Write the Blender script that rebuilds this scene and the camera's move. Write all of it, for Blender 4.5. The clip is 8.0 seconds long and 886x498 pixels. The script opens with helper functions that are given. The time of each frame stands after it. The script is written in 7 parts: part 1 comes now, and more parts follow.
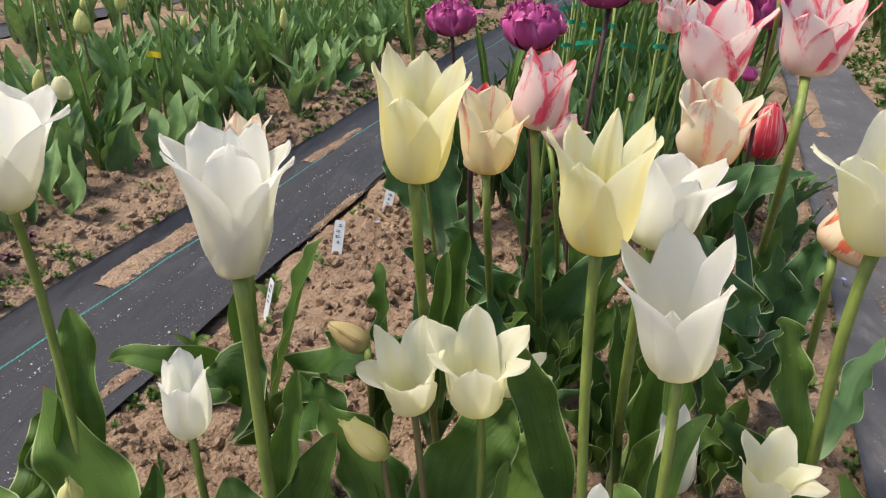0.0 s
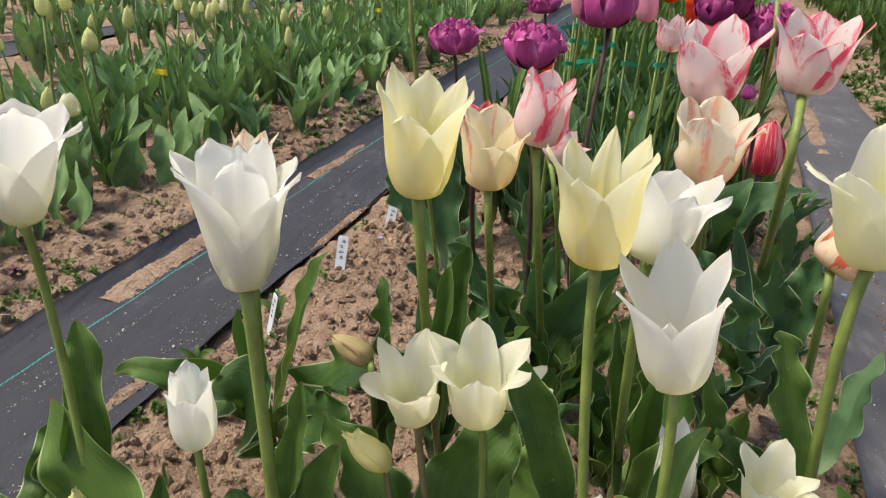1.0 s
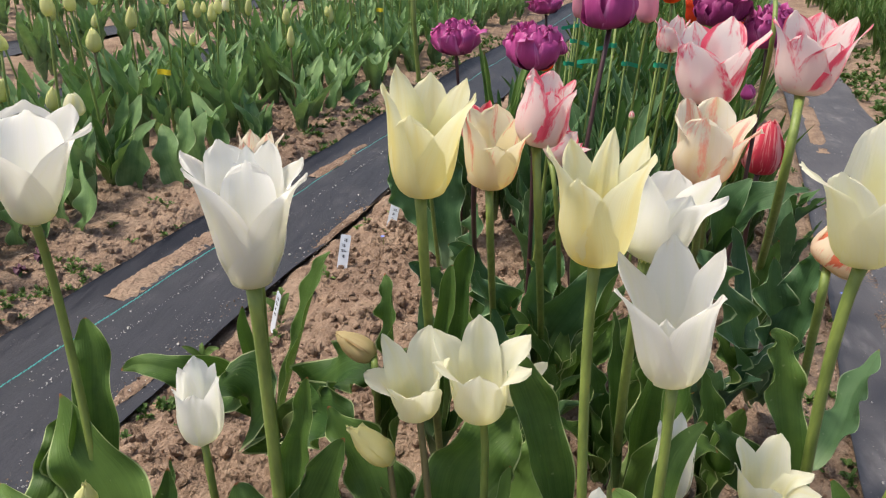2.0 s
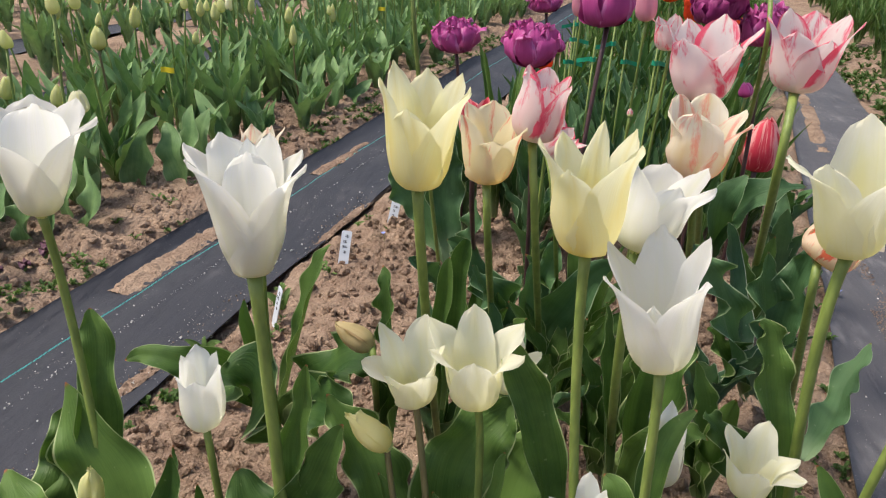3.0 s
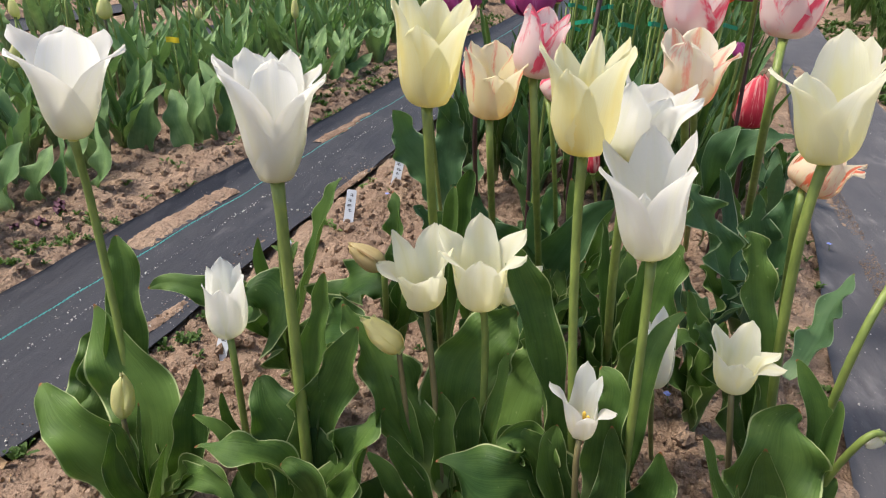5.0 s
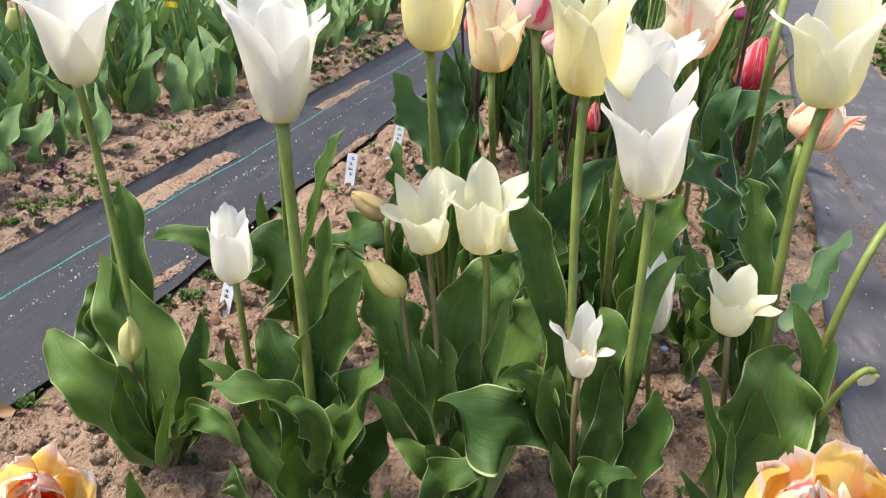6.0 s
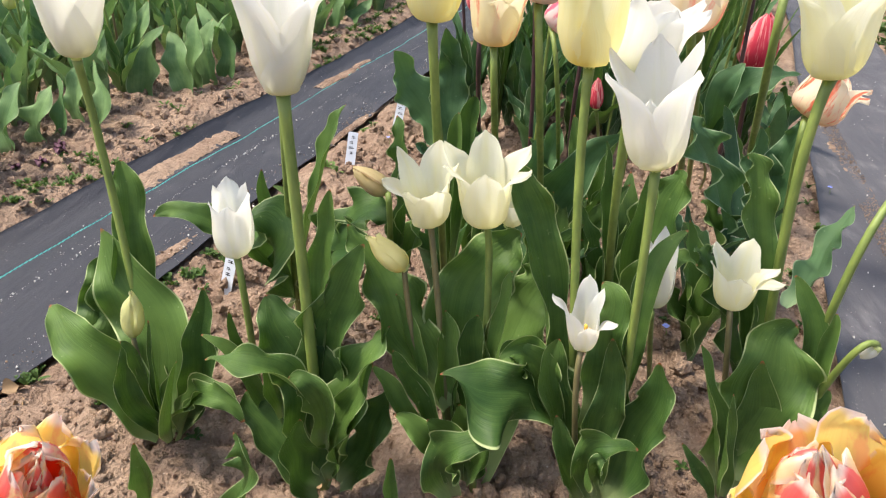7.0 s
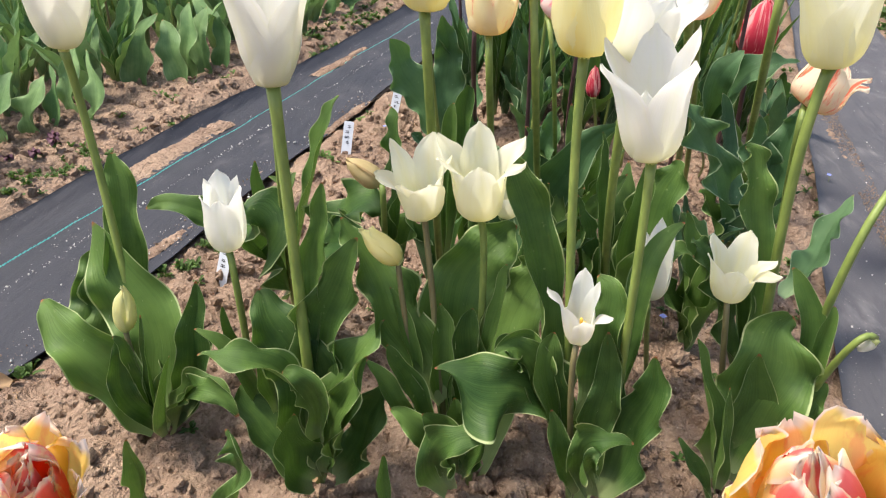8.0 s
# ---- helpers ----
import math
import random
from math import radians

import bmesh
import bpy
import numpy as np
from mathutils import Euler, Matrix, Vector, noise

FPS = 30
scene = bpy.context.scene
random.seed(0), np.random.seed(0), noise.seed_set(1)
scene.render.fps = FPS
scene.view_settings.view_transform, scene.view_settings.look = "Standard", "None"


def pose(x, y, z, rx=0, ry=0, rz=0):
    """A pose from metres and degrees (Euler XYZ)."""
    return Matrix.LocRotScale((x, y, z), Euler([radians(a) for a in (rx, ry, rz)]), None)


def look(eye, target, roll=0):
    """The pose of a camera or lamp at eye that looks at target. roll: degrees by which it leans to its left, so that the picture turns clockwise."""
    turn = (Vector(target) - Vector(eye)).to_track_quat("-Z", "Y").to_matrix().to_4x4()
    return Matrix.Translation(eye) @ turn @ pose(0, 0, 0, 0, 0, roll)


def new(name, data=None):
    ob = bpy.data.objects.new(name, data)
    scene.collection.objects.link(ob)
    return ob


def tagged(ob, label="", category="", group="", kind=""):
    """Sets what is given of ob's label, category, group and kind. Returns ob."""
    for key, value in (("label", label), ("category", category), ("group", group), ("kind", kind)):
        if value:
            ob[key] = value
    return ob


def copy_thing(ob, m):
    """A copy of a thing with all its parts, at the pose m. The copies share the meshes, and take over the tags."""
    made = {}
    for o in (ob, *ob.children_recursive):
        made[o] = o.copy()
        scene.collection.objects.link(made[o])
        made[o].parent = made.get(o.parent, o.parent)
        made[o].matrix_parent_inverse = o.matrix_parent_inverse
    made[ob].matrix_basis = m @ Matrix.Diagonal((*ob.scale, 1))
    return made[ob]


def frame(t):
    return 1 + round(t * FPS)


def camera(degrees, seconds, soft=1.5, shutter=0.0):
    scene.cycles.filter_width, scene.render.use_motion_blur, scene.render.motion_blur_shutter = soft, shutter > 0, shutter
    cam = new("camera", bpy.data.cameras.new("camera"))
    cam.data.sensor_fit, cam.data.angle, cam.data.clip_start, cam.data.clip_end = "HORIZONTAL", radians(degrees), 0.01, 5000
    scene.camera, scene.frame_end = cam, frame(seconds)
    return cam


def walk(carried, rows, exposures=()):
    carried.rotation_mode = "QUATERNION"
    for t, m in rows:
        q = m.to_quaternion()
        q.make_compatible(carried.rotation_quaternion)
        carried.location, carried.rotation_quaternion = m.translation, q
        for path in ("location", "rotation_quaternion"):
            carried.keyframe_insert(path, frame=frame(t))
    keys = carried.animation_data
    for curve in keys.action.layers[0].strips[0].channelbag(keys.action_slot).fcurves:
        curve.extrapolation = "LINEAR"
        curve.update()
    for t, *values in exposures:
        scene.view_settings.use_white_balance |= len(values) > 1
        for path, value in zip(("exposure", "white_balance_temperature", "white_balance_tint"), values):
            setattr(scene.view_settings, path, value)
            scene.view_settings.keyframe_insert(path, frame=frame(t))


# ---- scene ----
cam = camera(67.1, 8.0, soft=1.2)

PATH = [
    (0, (0.129, 0.252, 0.586), (-0.107, 2.011, -0.335), 1.9),
    (0.5, (0.126, 0.246, 0.591), (-0.115, 2.018, -0.304), 1.9),
    (1, (0.13, 0.243, 0.589), (-0.117, 2.023, -0.289), 1.9),
    (1.5, (0.128, 0.237, 0.593), (-0.12, 2.016, -0.286), 1.9),
    (3, (0.137, 0.221, 0.593), (-0.12, 1.997, -0.289), 1.9),
    (3.5, (0.137, 0.201, 0.597), (-0.119, 1.978, -0.284), 2.1),
    (4, (0.137, 0.179, 0.592), (-0.118, 1.957, -0.287), 2.1),
    (4.5, (0.138, 0.172, 0.571), (-0.116, 1.95, -0.31), 2.0),
    (4.7, (0.139, 0.168, 0.566), (-0.113, 1.94, -0.327), 1.8),
    (5.8, (0.142, 0.143, 0.536), (-0.1, 1.883, -0.42), 1.8),
    (6, (0.141, 0.141, 0.536), (-0.099, 1.873, -0.436), 2.0),
    (6.5, (0.139, 0.137, 0.531), (-0.098, 1.855, -0.465), 2.0),
    (7, (0.14, 0.139, 0.529), (-0.096, 1.845, -0.487), 2.0),
    (7.5, (0.142, 0.143, 0.528), (-0.091, 1.839, -0.506), 2.0),
    (8, (0.143, 0.147, 0.53), (-0.087, 1.834, -0.518), 1.8),
]
walk(cam, [(t, look(eye, target, roll)) for t, eye, target, roll in PATH], [(0.0, 0.42, 6850, 8), (1.5, 0.42, 6750, 9), (3.5, 0.42, 6550, 10), (4.5, 0.42, 6550, 10), (6.0, 0.85, 6550, 10), (6.5, 0.92, 6600, 10), (8.0, 0.92, 6600, 10)])

# ---- world, sun, exposure ----
SUN_TURN, SUN_HIGH = radians(-93), radians(63)
world = bpy.data.worlds.new("world")
scene.world = world
world.use_nodes = True
wn = world.node_tree
sky = wn.nodes.new("ShaderNodeTexSky")
sky.sky_type = "NISHITA"
sky.sun_disc = False
sky.sun_elevation, sky.sun_rotation = SUN_HIGH, SUN_TURN
sky.air_density, sky.dust_density, sky.ozone_density = 1.0, 4.0, 1.0
wn.links.new(sky.outputs[0], wn.nodes["Background"].inputs[0])
wn.nodes["Background"].inputs[1].default_value = 0.15
sun = new("sun", bpy.data.lights.new("sun", "SUN"))
sun.data.energy, sun.data.angle, sun.data.color = 2.7, radians(9), (1.0, 0.93, 0.83)
toward = Vector((math.sin(SUN_TURN) * math.cos(SUN_HIGH), math.cos(SUN_TURN) * math.cos(SUN_HIGH), math.sin(SUN_HIGH)))
sun.matrix_world = look(toward * 20, (0, 0, 0))


# ---- materials ----
def material(name, roughness=0.6):
    m = bpy.data.materials.new(name)
    m.use_nodes = True
    b = m.node_tree.nodes["Principled BSDF"]
    b.inputs["Roughness"].default_value = roughness
    return m, m.node_tree, b


def node(t, kind, **values):
    n = t.nodes.new(kind)
    for key, value in values.items():
        n.inputs[key.replace("_", " ")].default_value = value
    return n


def calc(t, op, a, b=0.0, c=0.0):
    n = t.nodes.new("ShaderNodeMath")
    n.operation = op
    for i, v in enumerate((a, b, c)):
        if isinstance(v, (int, float)):
            n.inputs[i].default_value = v
        else:
            t.links.new(v, n.inputs[i])
    return n.outputs[0]


def ramp(t, value, low, high):
    n = t.nodes.new("ShaderNodeMapRange")
    n.interpolation_type = "SMOOTHSTEP"
    t.links.new(value, n.inputs[0])
    n.inputs[1].default_value, n.inputs[2].default_value = low, high
    return n.outputs[0]


def mix(t, factor, a, b):
    n = t.nodes.new("ShaderNodeMix")
    n.data_type = "RGBA"
    for socket, v in ((n.inputs[0], factor), (n.inputs[6], a), (n.inputs[7], b)):
        if isinstance(v, (int, float)):
            socket.default_value = v
        elif isinstance(v, tuple):
            socket.default_value = (*v, 1)
        else:
            t.links.new(v, socket)
    return n.outputs[2]


def noise_of(t, where, scale, detail=3.0, rough=0.55):
    n = node(t, "ShaderNodeTexNoise", Scale=scale, Detail=detail, Roughness=rough)
    t.links.new(where, n.inputs["Vector"])
    return n.outputs["Fac"]


def stretched(t, where, sx, sy, sz=1.0):
    n = t.nodes.new("ShaderNodeMapping")
    t.links.new(where, n.inputs[0])
    n.inputs[3].default_value = (sx, sy, sz)
    return n.outputs[0]


def bump(t, b, height, strength, distance):
    n = node(t, "ShaderNodeBump", Strength=strength, Distance=distance)
    t.links.new(height, n.inputs["Height"])
    t.links.new(n.outputs[0], b.inputs["Normal"])
    return n.outputs[0]


def see_through(t, b, colour, share):
    """Mixes in light that passes through a thin leaf or petal."""
    tr = t.nodes.new("ShaderNodeBsdfTranslucent")
    t.links.new(colour, tr.inputs[0])
    ms = t.nodes.new("ShaderNodeMixShader")
    ms.inputs[0].default_value = share
    t.links.new(b.outputs[0], ms.inputs[1])
    t.links.new(tr.outputs[0], ms.inputs[2])
    t.links.new(ms.outputs[0], t.nodes["Material Output"].inputs[0])


def leaf_material(name, dark, light, margin, tip, roughness=0.5):
    m, t, b = material(name, roughness)
    uv = t.nodes.new("ShaderNodeTexCoord")
    xy = t.nodes.new("ShaderNodeSeparateXYZ")
    t.links.new(uv.outputs["UV"], xy.inputs[0])
    across = calc(t, "ABSOLUTE", calc(t, "SUBTRACT", calc(t, "MULTIPLY", xy.outputs[0], 2.0), 1.0))
    veins = noise_of(t, stretched(t, uv.outputs["UV"], 26, 0.9), 1.0, 3.0)
    fine = noise_of(t, stretched(t, uv.outputs["UV"], 75, 1.6), 1.0, 2.0)
    blotch = noise_of(t, uv.outputs["Object"], 34, 4.0)
    info = t.nodes.new("ShaderNodeObjectInfo")
    shade = calc(t, "ADD", calc(t, "ADD", calc(t, "MULTIPLY", veins, 0.3), calc(t, "MULTIPLY", fine, 0.2)), calc(t, "MULTIPLY", blotch, 0.6))
    shade = calc(t, "ADD", shade, calc(t, "MULTIPLY", calc(t, "SUBTRACT", info.outputs["Random"], 0.5), 0.35))
    colour = mix(t, ramp(t, shade, 0.25, 0.85), dark, light)
    pale_base = ramp(t, calc(t, "SUBTRACT", 0.22, xy.outputs[1]), 0.0, 0.2)
    colour = mix(t, calc(t, "MULTIPLY", pale_base, 0.4), colour, margin)
    colour = mix(t, calc(t, "MULTIPLY", ramp(t, across, 0.94, 0.97), 0.75), colour, margin)
    worn = noise_of(t, uv.outputs["Object"], 160, 2.0)
    colour = mix(t, calc(t, "MULTIPLY", ramp(t, worn, 0.7, 0.78), 0.25), colour, margin)
    colour = mix(t, ramp(t, xy.outputs[1], 0.975, 1.0), colour, tip)
    t.links.new(colour, b.inputs["Base Color"])
    b.inputs["Specular IOR Level"].default_value = 0.25
    t.links.new(calc(t, "ADD", roughness - 0.1, calc(t, "MULTIPLY", blotch, 0.25)), b.inputs["Roughness"])
    bump(t, b, calc(t, "ADD", calc(t, "ADD", veins, calc(t, "MULTIPLY", fine, 0.4)), calc(t, "MULTIPLY", blotch, 0.8)), 0.45, 0.002)
    see_through(t, b, mix(t, 0.5, colour, (0.16, 0.34, 0.03)), 0.17)
    return m


def petal_material(name, main, base, rib, rib_amount=0.5, flame=None, flame_amount=0.0, on_rib=1.0, on_edge=0.0, share=0.5, streaks=9.0, rare=0.0, rim=None, rim_from=0.93):
    m, t, b = material(name, 0.5)
    uv = t.nodes.new("ShaderNodeTexCoord")
    xy = t.nodes.new("ShaderNodeSeparateXYZ")
    t.links.new(uv.outputs["UV"], xy.inputs[0])
    across = calc(t, "ABSOLUTE", calc(t, "SUBTRACT", calc(t, "MULTIPLY", xy.outputs[0], 2.0), 1.0))
    up = xy.outputs[1]
    info = t.nodes.new("ShaderNodeObjectInfo")
    moved = t.nodes.new("ShaderNodeVectorMath")
    t.links.new(uv.outputs["UV"], moved.inputs[0])
    shift = t.nodes.new("ShaderNodeCombineXYZ")
    t.links.new(calc(t, "MULTIPLY", info.outputs["Random"], 17.0), shift.inputs[2])
    t.links.new(shift.outputs[0], moved.inputs[1])
    veins = noise_of(t, stretched(t, moved.outputs[0], 30, 1.2), 1.0, 3.0)
    cloud = noise_of(t, stretched(t, moved.outputs[0], 3, 2.2), 1.0, 2.0)
    colour = mix(t, calc(t, "MULTIPLY", ramp(t, calc(t, "SUBTRACT", 1.0, up), 0.45, 1.0), 0.8), main, base)
    ribbed = calc(t, "MULTIPLY", ramp(t, calc(t, "SUBTRACT", 1.0, across), 0.3, 1.0), ramp(t, calc(t, "ADD", cloud, calc(t, "MULTIPLY", up, -0.35)), 0.0, 0.6))
    colour = mix(t, calc(t, "MULTIPLY", ribbed, rib_amount), colour, rib)
    if flame:
        tongues = noise_of(t, stretched(t, moved.outputs[0], streaks, 1.3), 1.0, 6.0, 0.72)
        mask = calc(t, "ADD", calc(t, "MULTIPLY", ramp(t, calc(t, "SUBTRACT", 1.0, across), 0.45, 1.0), on_rib), calc(t, "MULTIPLY", ramp(t, across, 0.35, 0.95), on_edge))
        mask = calc(t, "MULTIPLY", mask, ramp(t, up, 0.12, 0.45))
        lick = ramp(t, calc(t, "ADD", calc(t, "MULTIPLY", tongues, 1.35), calc(t, "MULTIPLY", mask, 0.36)), 0.82 + rare, 0.99 + rare)
        colour = mix(t, calc(t, "MULTIPLY", lick, flame_amount), colour, flame)
    colour = mix(t, calc(t, "MULTIPLY", ramp(t, veins, 0.45, 0.8), 0.2), colour, rib)
    if rim:
        colour = mix(t, calc(t, "MULTIPLY", ramp(t, calc(t, "MAXIMUM", across, up), rim_from, 0.97), 0.9), colour, rim)
    t.links.new(colour, b.inputs["Base Color"])
    b.inputs["Specular IOR Level"].default_value = 0.3
    bump(t, b, calc(t, "ADD", calc(t, "MULTIPLY", veins, 0.5), calc(t, "MULTIPLY", cloud, 2.0)), 0.4, 0.0018)
    see_through(t, b, colour, share)
    return m


def stem_material(name, low, high):
    m, t, b = material(name, 0.5)
    tc = t.nodes.new("ShaderNodeTexCoord")
    n = noise_of(t, stretched(t, tc.outputs["Object"], 1, 1, 0.2), 220, 3.0)
    blot = noise_of(t, tc.outputs["Object"], 22, 3.0)
    colour = mix(t, ramp(t, calc(t, "ADD", calc(t, "MULTIPLY", n, 0.5), calc(t, "MULTIPLY", blot, 0.5)), 0.3, 0.7), low, high)
    t.links.new(colour, b.inputs["Base Color"])
    bump(t, b, n, 0.2, 0.001)
    return m


def soil_material():
    m, t, b = material("soil", 0.95)
    tc = t.nodes.new("ShaderNodeTexCoord")
    big, mid, fine = (noise_of(t, tc.outputs["Object"], s, 5.0, 0.65) for s in (2.3, 24, 190))
    vor = node(t, "ShaderNodeTexVoronoi", Scale=150.0)
    t.links.new(tc.outputs["Object"], vor.inputs["Vector"])
    tone = calc(t, "ADD", calc(t, "MULTIPLY", big, 0.45), calc(t, "MULTIPLY", mid, 0.55))
    colour = mix(t, ramp(t, tone, 0.3, 0.7), (0.2, 0.13, 0.092), (0.43, 0.31, 0.222))
    colour = mix(t, calc(t, "MULTIPLY", ramp(t, fine, 0.5, 0.75), 0.5), colour, (0.52, 0.4, 0.3))
    colour = mix(t, calc(t, "MULTIPLY", ramp(t, fine, 0.42, 0.25), 0.6), colour, (0.12, 0.075, 0.05))
    grit = ramp(t, vor.outputs["Distance"], 0.16, 0.1)
    keep = ramp(t, noise_of(t, tc.outputs["Object"], 60, 2.0), 0.56, 0.66)
    colour = mix(t, calc(t, "MULTIPLY", calc(t, "MULTIPLY", grit, keep), 0.7), colour, (0.6, 0.52, 0.43))
    t.links.new(colour, b.inputs["Base Color"])
    b.inputs["Specular IOR Level"].default_value = 0.125
    crumbs = noise_of(t, tc.outputs["Object"], 75, 4.0, 0.7)
    bump(t, b, calc(t, "ADD", calc(t, "MULTIPLY", crumbs, 1.6), calc(t, "ADD", calc(t, "MULTIPLY", fine, 0.6), calc(t, "MULTIPLY", vor.outputs["Distance"], 0.4))), 0.9, 0.011)
    return m


def fabric_material(name, dust_sheen):
    m, t, b = material(name, 0.55)
    tc = t.nodes.new("ShaderNodeTexCoord")
    where = tc.outputs["Object"]
    big, mid = noise_of(t, where, 5, 4.0), noise_of(t, stretched(t, where, 1, 0.35), 55, 4.0)
    specks = noise_of(t, where, 300, 2.0)
    waves = []
    for axis in ("X", "Y"):
        w = node(t, "ShaderNodeTexWave", Scale=240.0, Distortion=1.5, Detail=1.0)
        w.bands_direction = axis
        t.links.new(where, w.inputs["Vector"])
        waves.append(w.outputs["Fac"])
    weave = calc(t, "MULTIPLY", waves[0], waves[1])
    colour = mix(t, calc(t, "ADD", calc(t, "MULTIPLY", mid, 0.6), calc(t, "MULTIPLY", weave, 0.4)), (0.0105, 0.0115, 0.0165), (0.036, 0.039, 0.054))
    dust = calc(t, "MULTIPLY", ramp(t, big, 0.42, 0.75), ramp(t, mid, 0.4, 0.75))
    # the argument adds an even grey: dust, plus sky sheen put into the colour
    colour = mix(t, calc(t, "MULTIPLY", calc(t, "ADD", dust, dust_sheen * 0.38), 0.22 + 0.4 * dust_sheen), colour, (0.25, 0.235, 0.235))
    spots = calc(t, "MULTIPLY", ramp(t, specks, 0.68, 0.74), ramp(t, noise_of(t, stretched(t, where, 1, 0.25), 16, 3.0), 0.45, 0.6))
    colour = mix(t, calc(t, "MULTIPLY", spots, 0.85), colour, (0.5, 0.44, 0.38))
    t.links.new(colour, b.inputs["Base Color"])
    b.inputs["Specular IOR Level"].default_value = 0.42
    t.links.new(calc(t, "ADD", 0.46, calc(t, "MULTIPLY", mid, 0.35)), b.inputs["Roughness"])
    crease = noise_of(t, stretched(t, where, 1, 0.06), 26, 3.0, 0.6)
    bump(t, b, calc(t, "ADD", calc(t, "MULTIPLY", weave, 0.2), calc(t, "ADD", mid, calc(t, "MULTIPLY", crease, 3.0))), 0.5, 0.004)
    return m


def plain(name, colour, roughness=0.6, vary=0.25, scale=60.0):
    m, t, b = material(name, roughness)
    tc = t.nodes.new("ShaderNodeTexCoord")
    n = noise_of(t, tc.outputs["Object"], scale, 4.0)
    t.links.new(mix(t, n, tuple(c * (1 - vary) for c in colour), tuple(min(1, c * (1 + vary)) for c in colour)), b.inputs["Base Color"])
    bump(t, b, n, 0.2, 0.001)
    return m


SOIL, FABRIC, FABRIC_DUST_SHEEN = soil_material(), fabric_material("weed_fabric", 0.0), fabric_material("dust_and_sheen_fabric", 1.0)
LEAF = leaf_material("tulip_leaf", (0.023, 0.062, 0.014), (0.11, 0.195, 0.042), (0.46, 0.53, 0.26), (0.34, 0.09, 0.05))
LEAF_BLUE = leaf_material("blue_green_leaf", (0.036, 0.088, 0.034), (0.1, 0.195, 0.08), (0.4, 0.5, 0.3), (0.16, 0.12, 0.05))
LEAF_PALE = leaf_material("pale_green_leaf", (0.07, 0.15, 0.046), (0.19, 0.315, 0.11), (0.4, 0.46, 0.2), (0.35, 0.24, 0.1))
LEAF_EDGED = leaf_material("white_edged_leaf", (0.03, 0.08, 0.045), (0.09, 0.18, 0.1), (0.7, 0.74, 0.6), (0.5, 0.4, 0.3))
LEAF_BED = leaf_material("bed_leaf", (0.095, 0.185, 0.07), (0.26, 0.4, 0.16), (0.4, 0.47, 0.26), (0.3, 0.2, 0.08))
GRASS = leaf_material("weed_leaf", (0.045, 0.09, 0.02), (0.13, 0.21, 0.055), (0.16, 0.26, 0.06), (0.2, 0.2, 0.06))
STEM = stem_material("green_stem", (0.12, 0.175, 0.037), (0.23, 0.3, 0.067))
STEM_BROWN = stem_material("brownish_stem", (0.12, 0.1, 0.045), (0.2, 0.18, 0.075))
STEM_DARK = stem_material("dark_purple_stem", (0.035, 0.015, 0.02), (0.09, 0.04, 0.04))
WHITE = petal_material("white_petal", (0.9, 0.895, 0.85), (0.88, 0.88, 0.63), (0.86, 0.87, 0.6), 0.42, share=0.6)
CREAM = petal_material("cream_petal", (0.9, 0.89, 0.72), (0.87, 0.86, 0.58), (0.86, 0.82, 0.4), 0.55, share=0.55)
YELLOW = petal_material("pale_yellow_petal", (0.89, 0.87, 0.6), (0.88, 0.85, 0.52), (0.87, 0.75, 0.22), 0.9, share=0.55)
BUD_YELLOW = petal_material("yellow_bud_petal", (0.93, 0.88, 0.46), (0.8, 0.74, 0.24), (0.9, 0.82, 0.3), 0.5)
BUD_BROWN = petal_material("faded_bud_petal", (0.72, 0.6, 0.33), (0.66, 0.62, 0.28), (0.6, 0.5, 0.24), 0.6, (0.4, 0.2, 0.1), 0.5, 0.2, 0.6)
GREENISH = petal_material("greenish_bud_petal", (0.8, 0.8, 0.42), (0.6, 0.66, 0.24), (0.66, 0.7, 0.28), 0.6)
PINK = petal_material("pink_flamed_petal", (0.88, 0.76, 0.73), (0.87, 0.8, 0.7), (0.87, 0.78, 0.72), 0.4, (0.85, 0.07, 0.17), 0.92, 0.35, 0.65, streaks=2.4, rare=-0.045)
PEACH = petal_material("peach_striped_petal", (0.9, 0.84, 0.6), (0.88, 0.68, 0.36), (0.88, 0.76, 0.36), 0.5, (0.84, 0.2, 0.12), 0.8, 0.7, 0.3, streaks=4.0, rare=0.02)
PEACH_BOLD = petal_material("cream_petal_striped_orange_red", (0.88, 0.8, 0.62), (0.87, 0.68, 0.42), (0.87, 0.74, 0.42), 0.4, (0.78, 0.14, 0.06), 0.9, 0.9, 0.2, streaks=5.0, rare=-0.03)
PEACHPINK = petal_material("cream_and_rose_petal", (0.89, 0.83, 0.68), (0.87, 0.56, 0.54), (0.8, 0.66, 0.28), 0.9, (0.88, 0.3, 0.22), 0.75, 0.75, 0.35, streaks=3.2, rare=-0.03)
RED = petal_material("red_striped_petal", (0.72, 0.06, 0.1), (0.5, 0.03, 0.06), (0.5, 0.02, 0.05), 0.7, (0.9, 0.5, 0.46), 0.8, 0.3, 0.9, 0.3, rare=-0.09)
PURPLE = petal_material("purple_petal", (0.48, 0.07, 0.27), (0.24, 0.03, 0.13), (0.3, 0.03, 0.17), 0.6, (0.65, 0.28, 0.52), 0.5, 0.0, 0.7, 0.2)
PURPLE_DARK = petal_material("dark_purple_petal", (0.26, 0.025, 0.14), (0.14, 0.012, 0.07), (0.18, 0.014, 0.09), 0.5, (0.45, 0.1, 0.28), 0.5, 0.0, 0.7, 0.15)
ROSE = petal_material("rose_pink_petal", (0.8, 0.4, 0.5), (0.8, 0.66, 0.6), (0.75, 0.3, 0.42), 0.5)
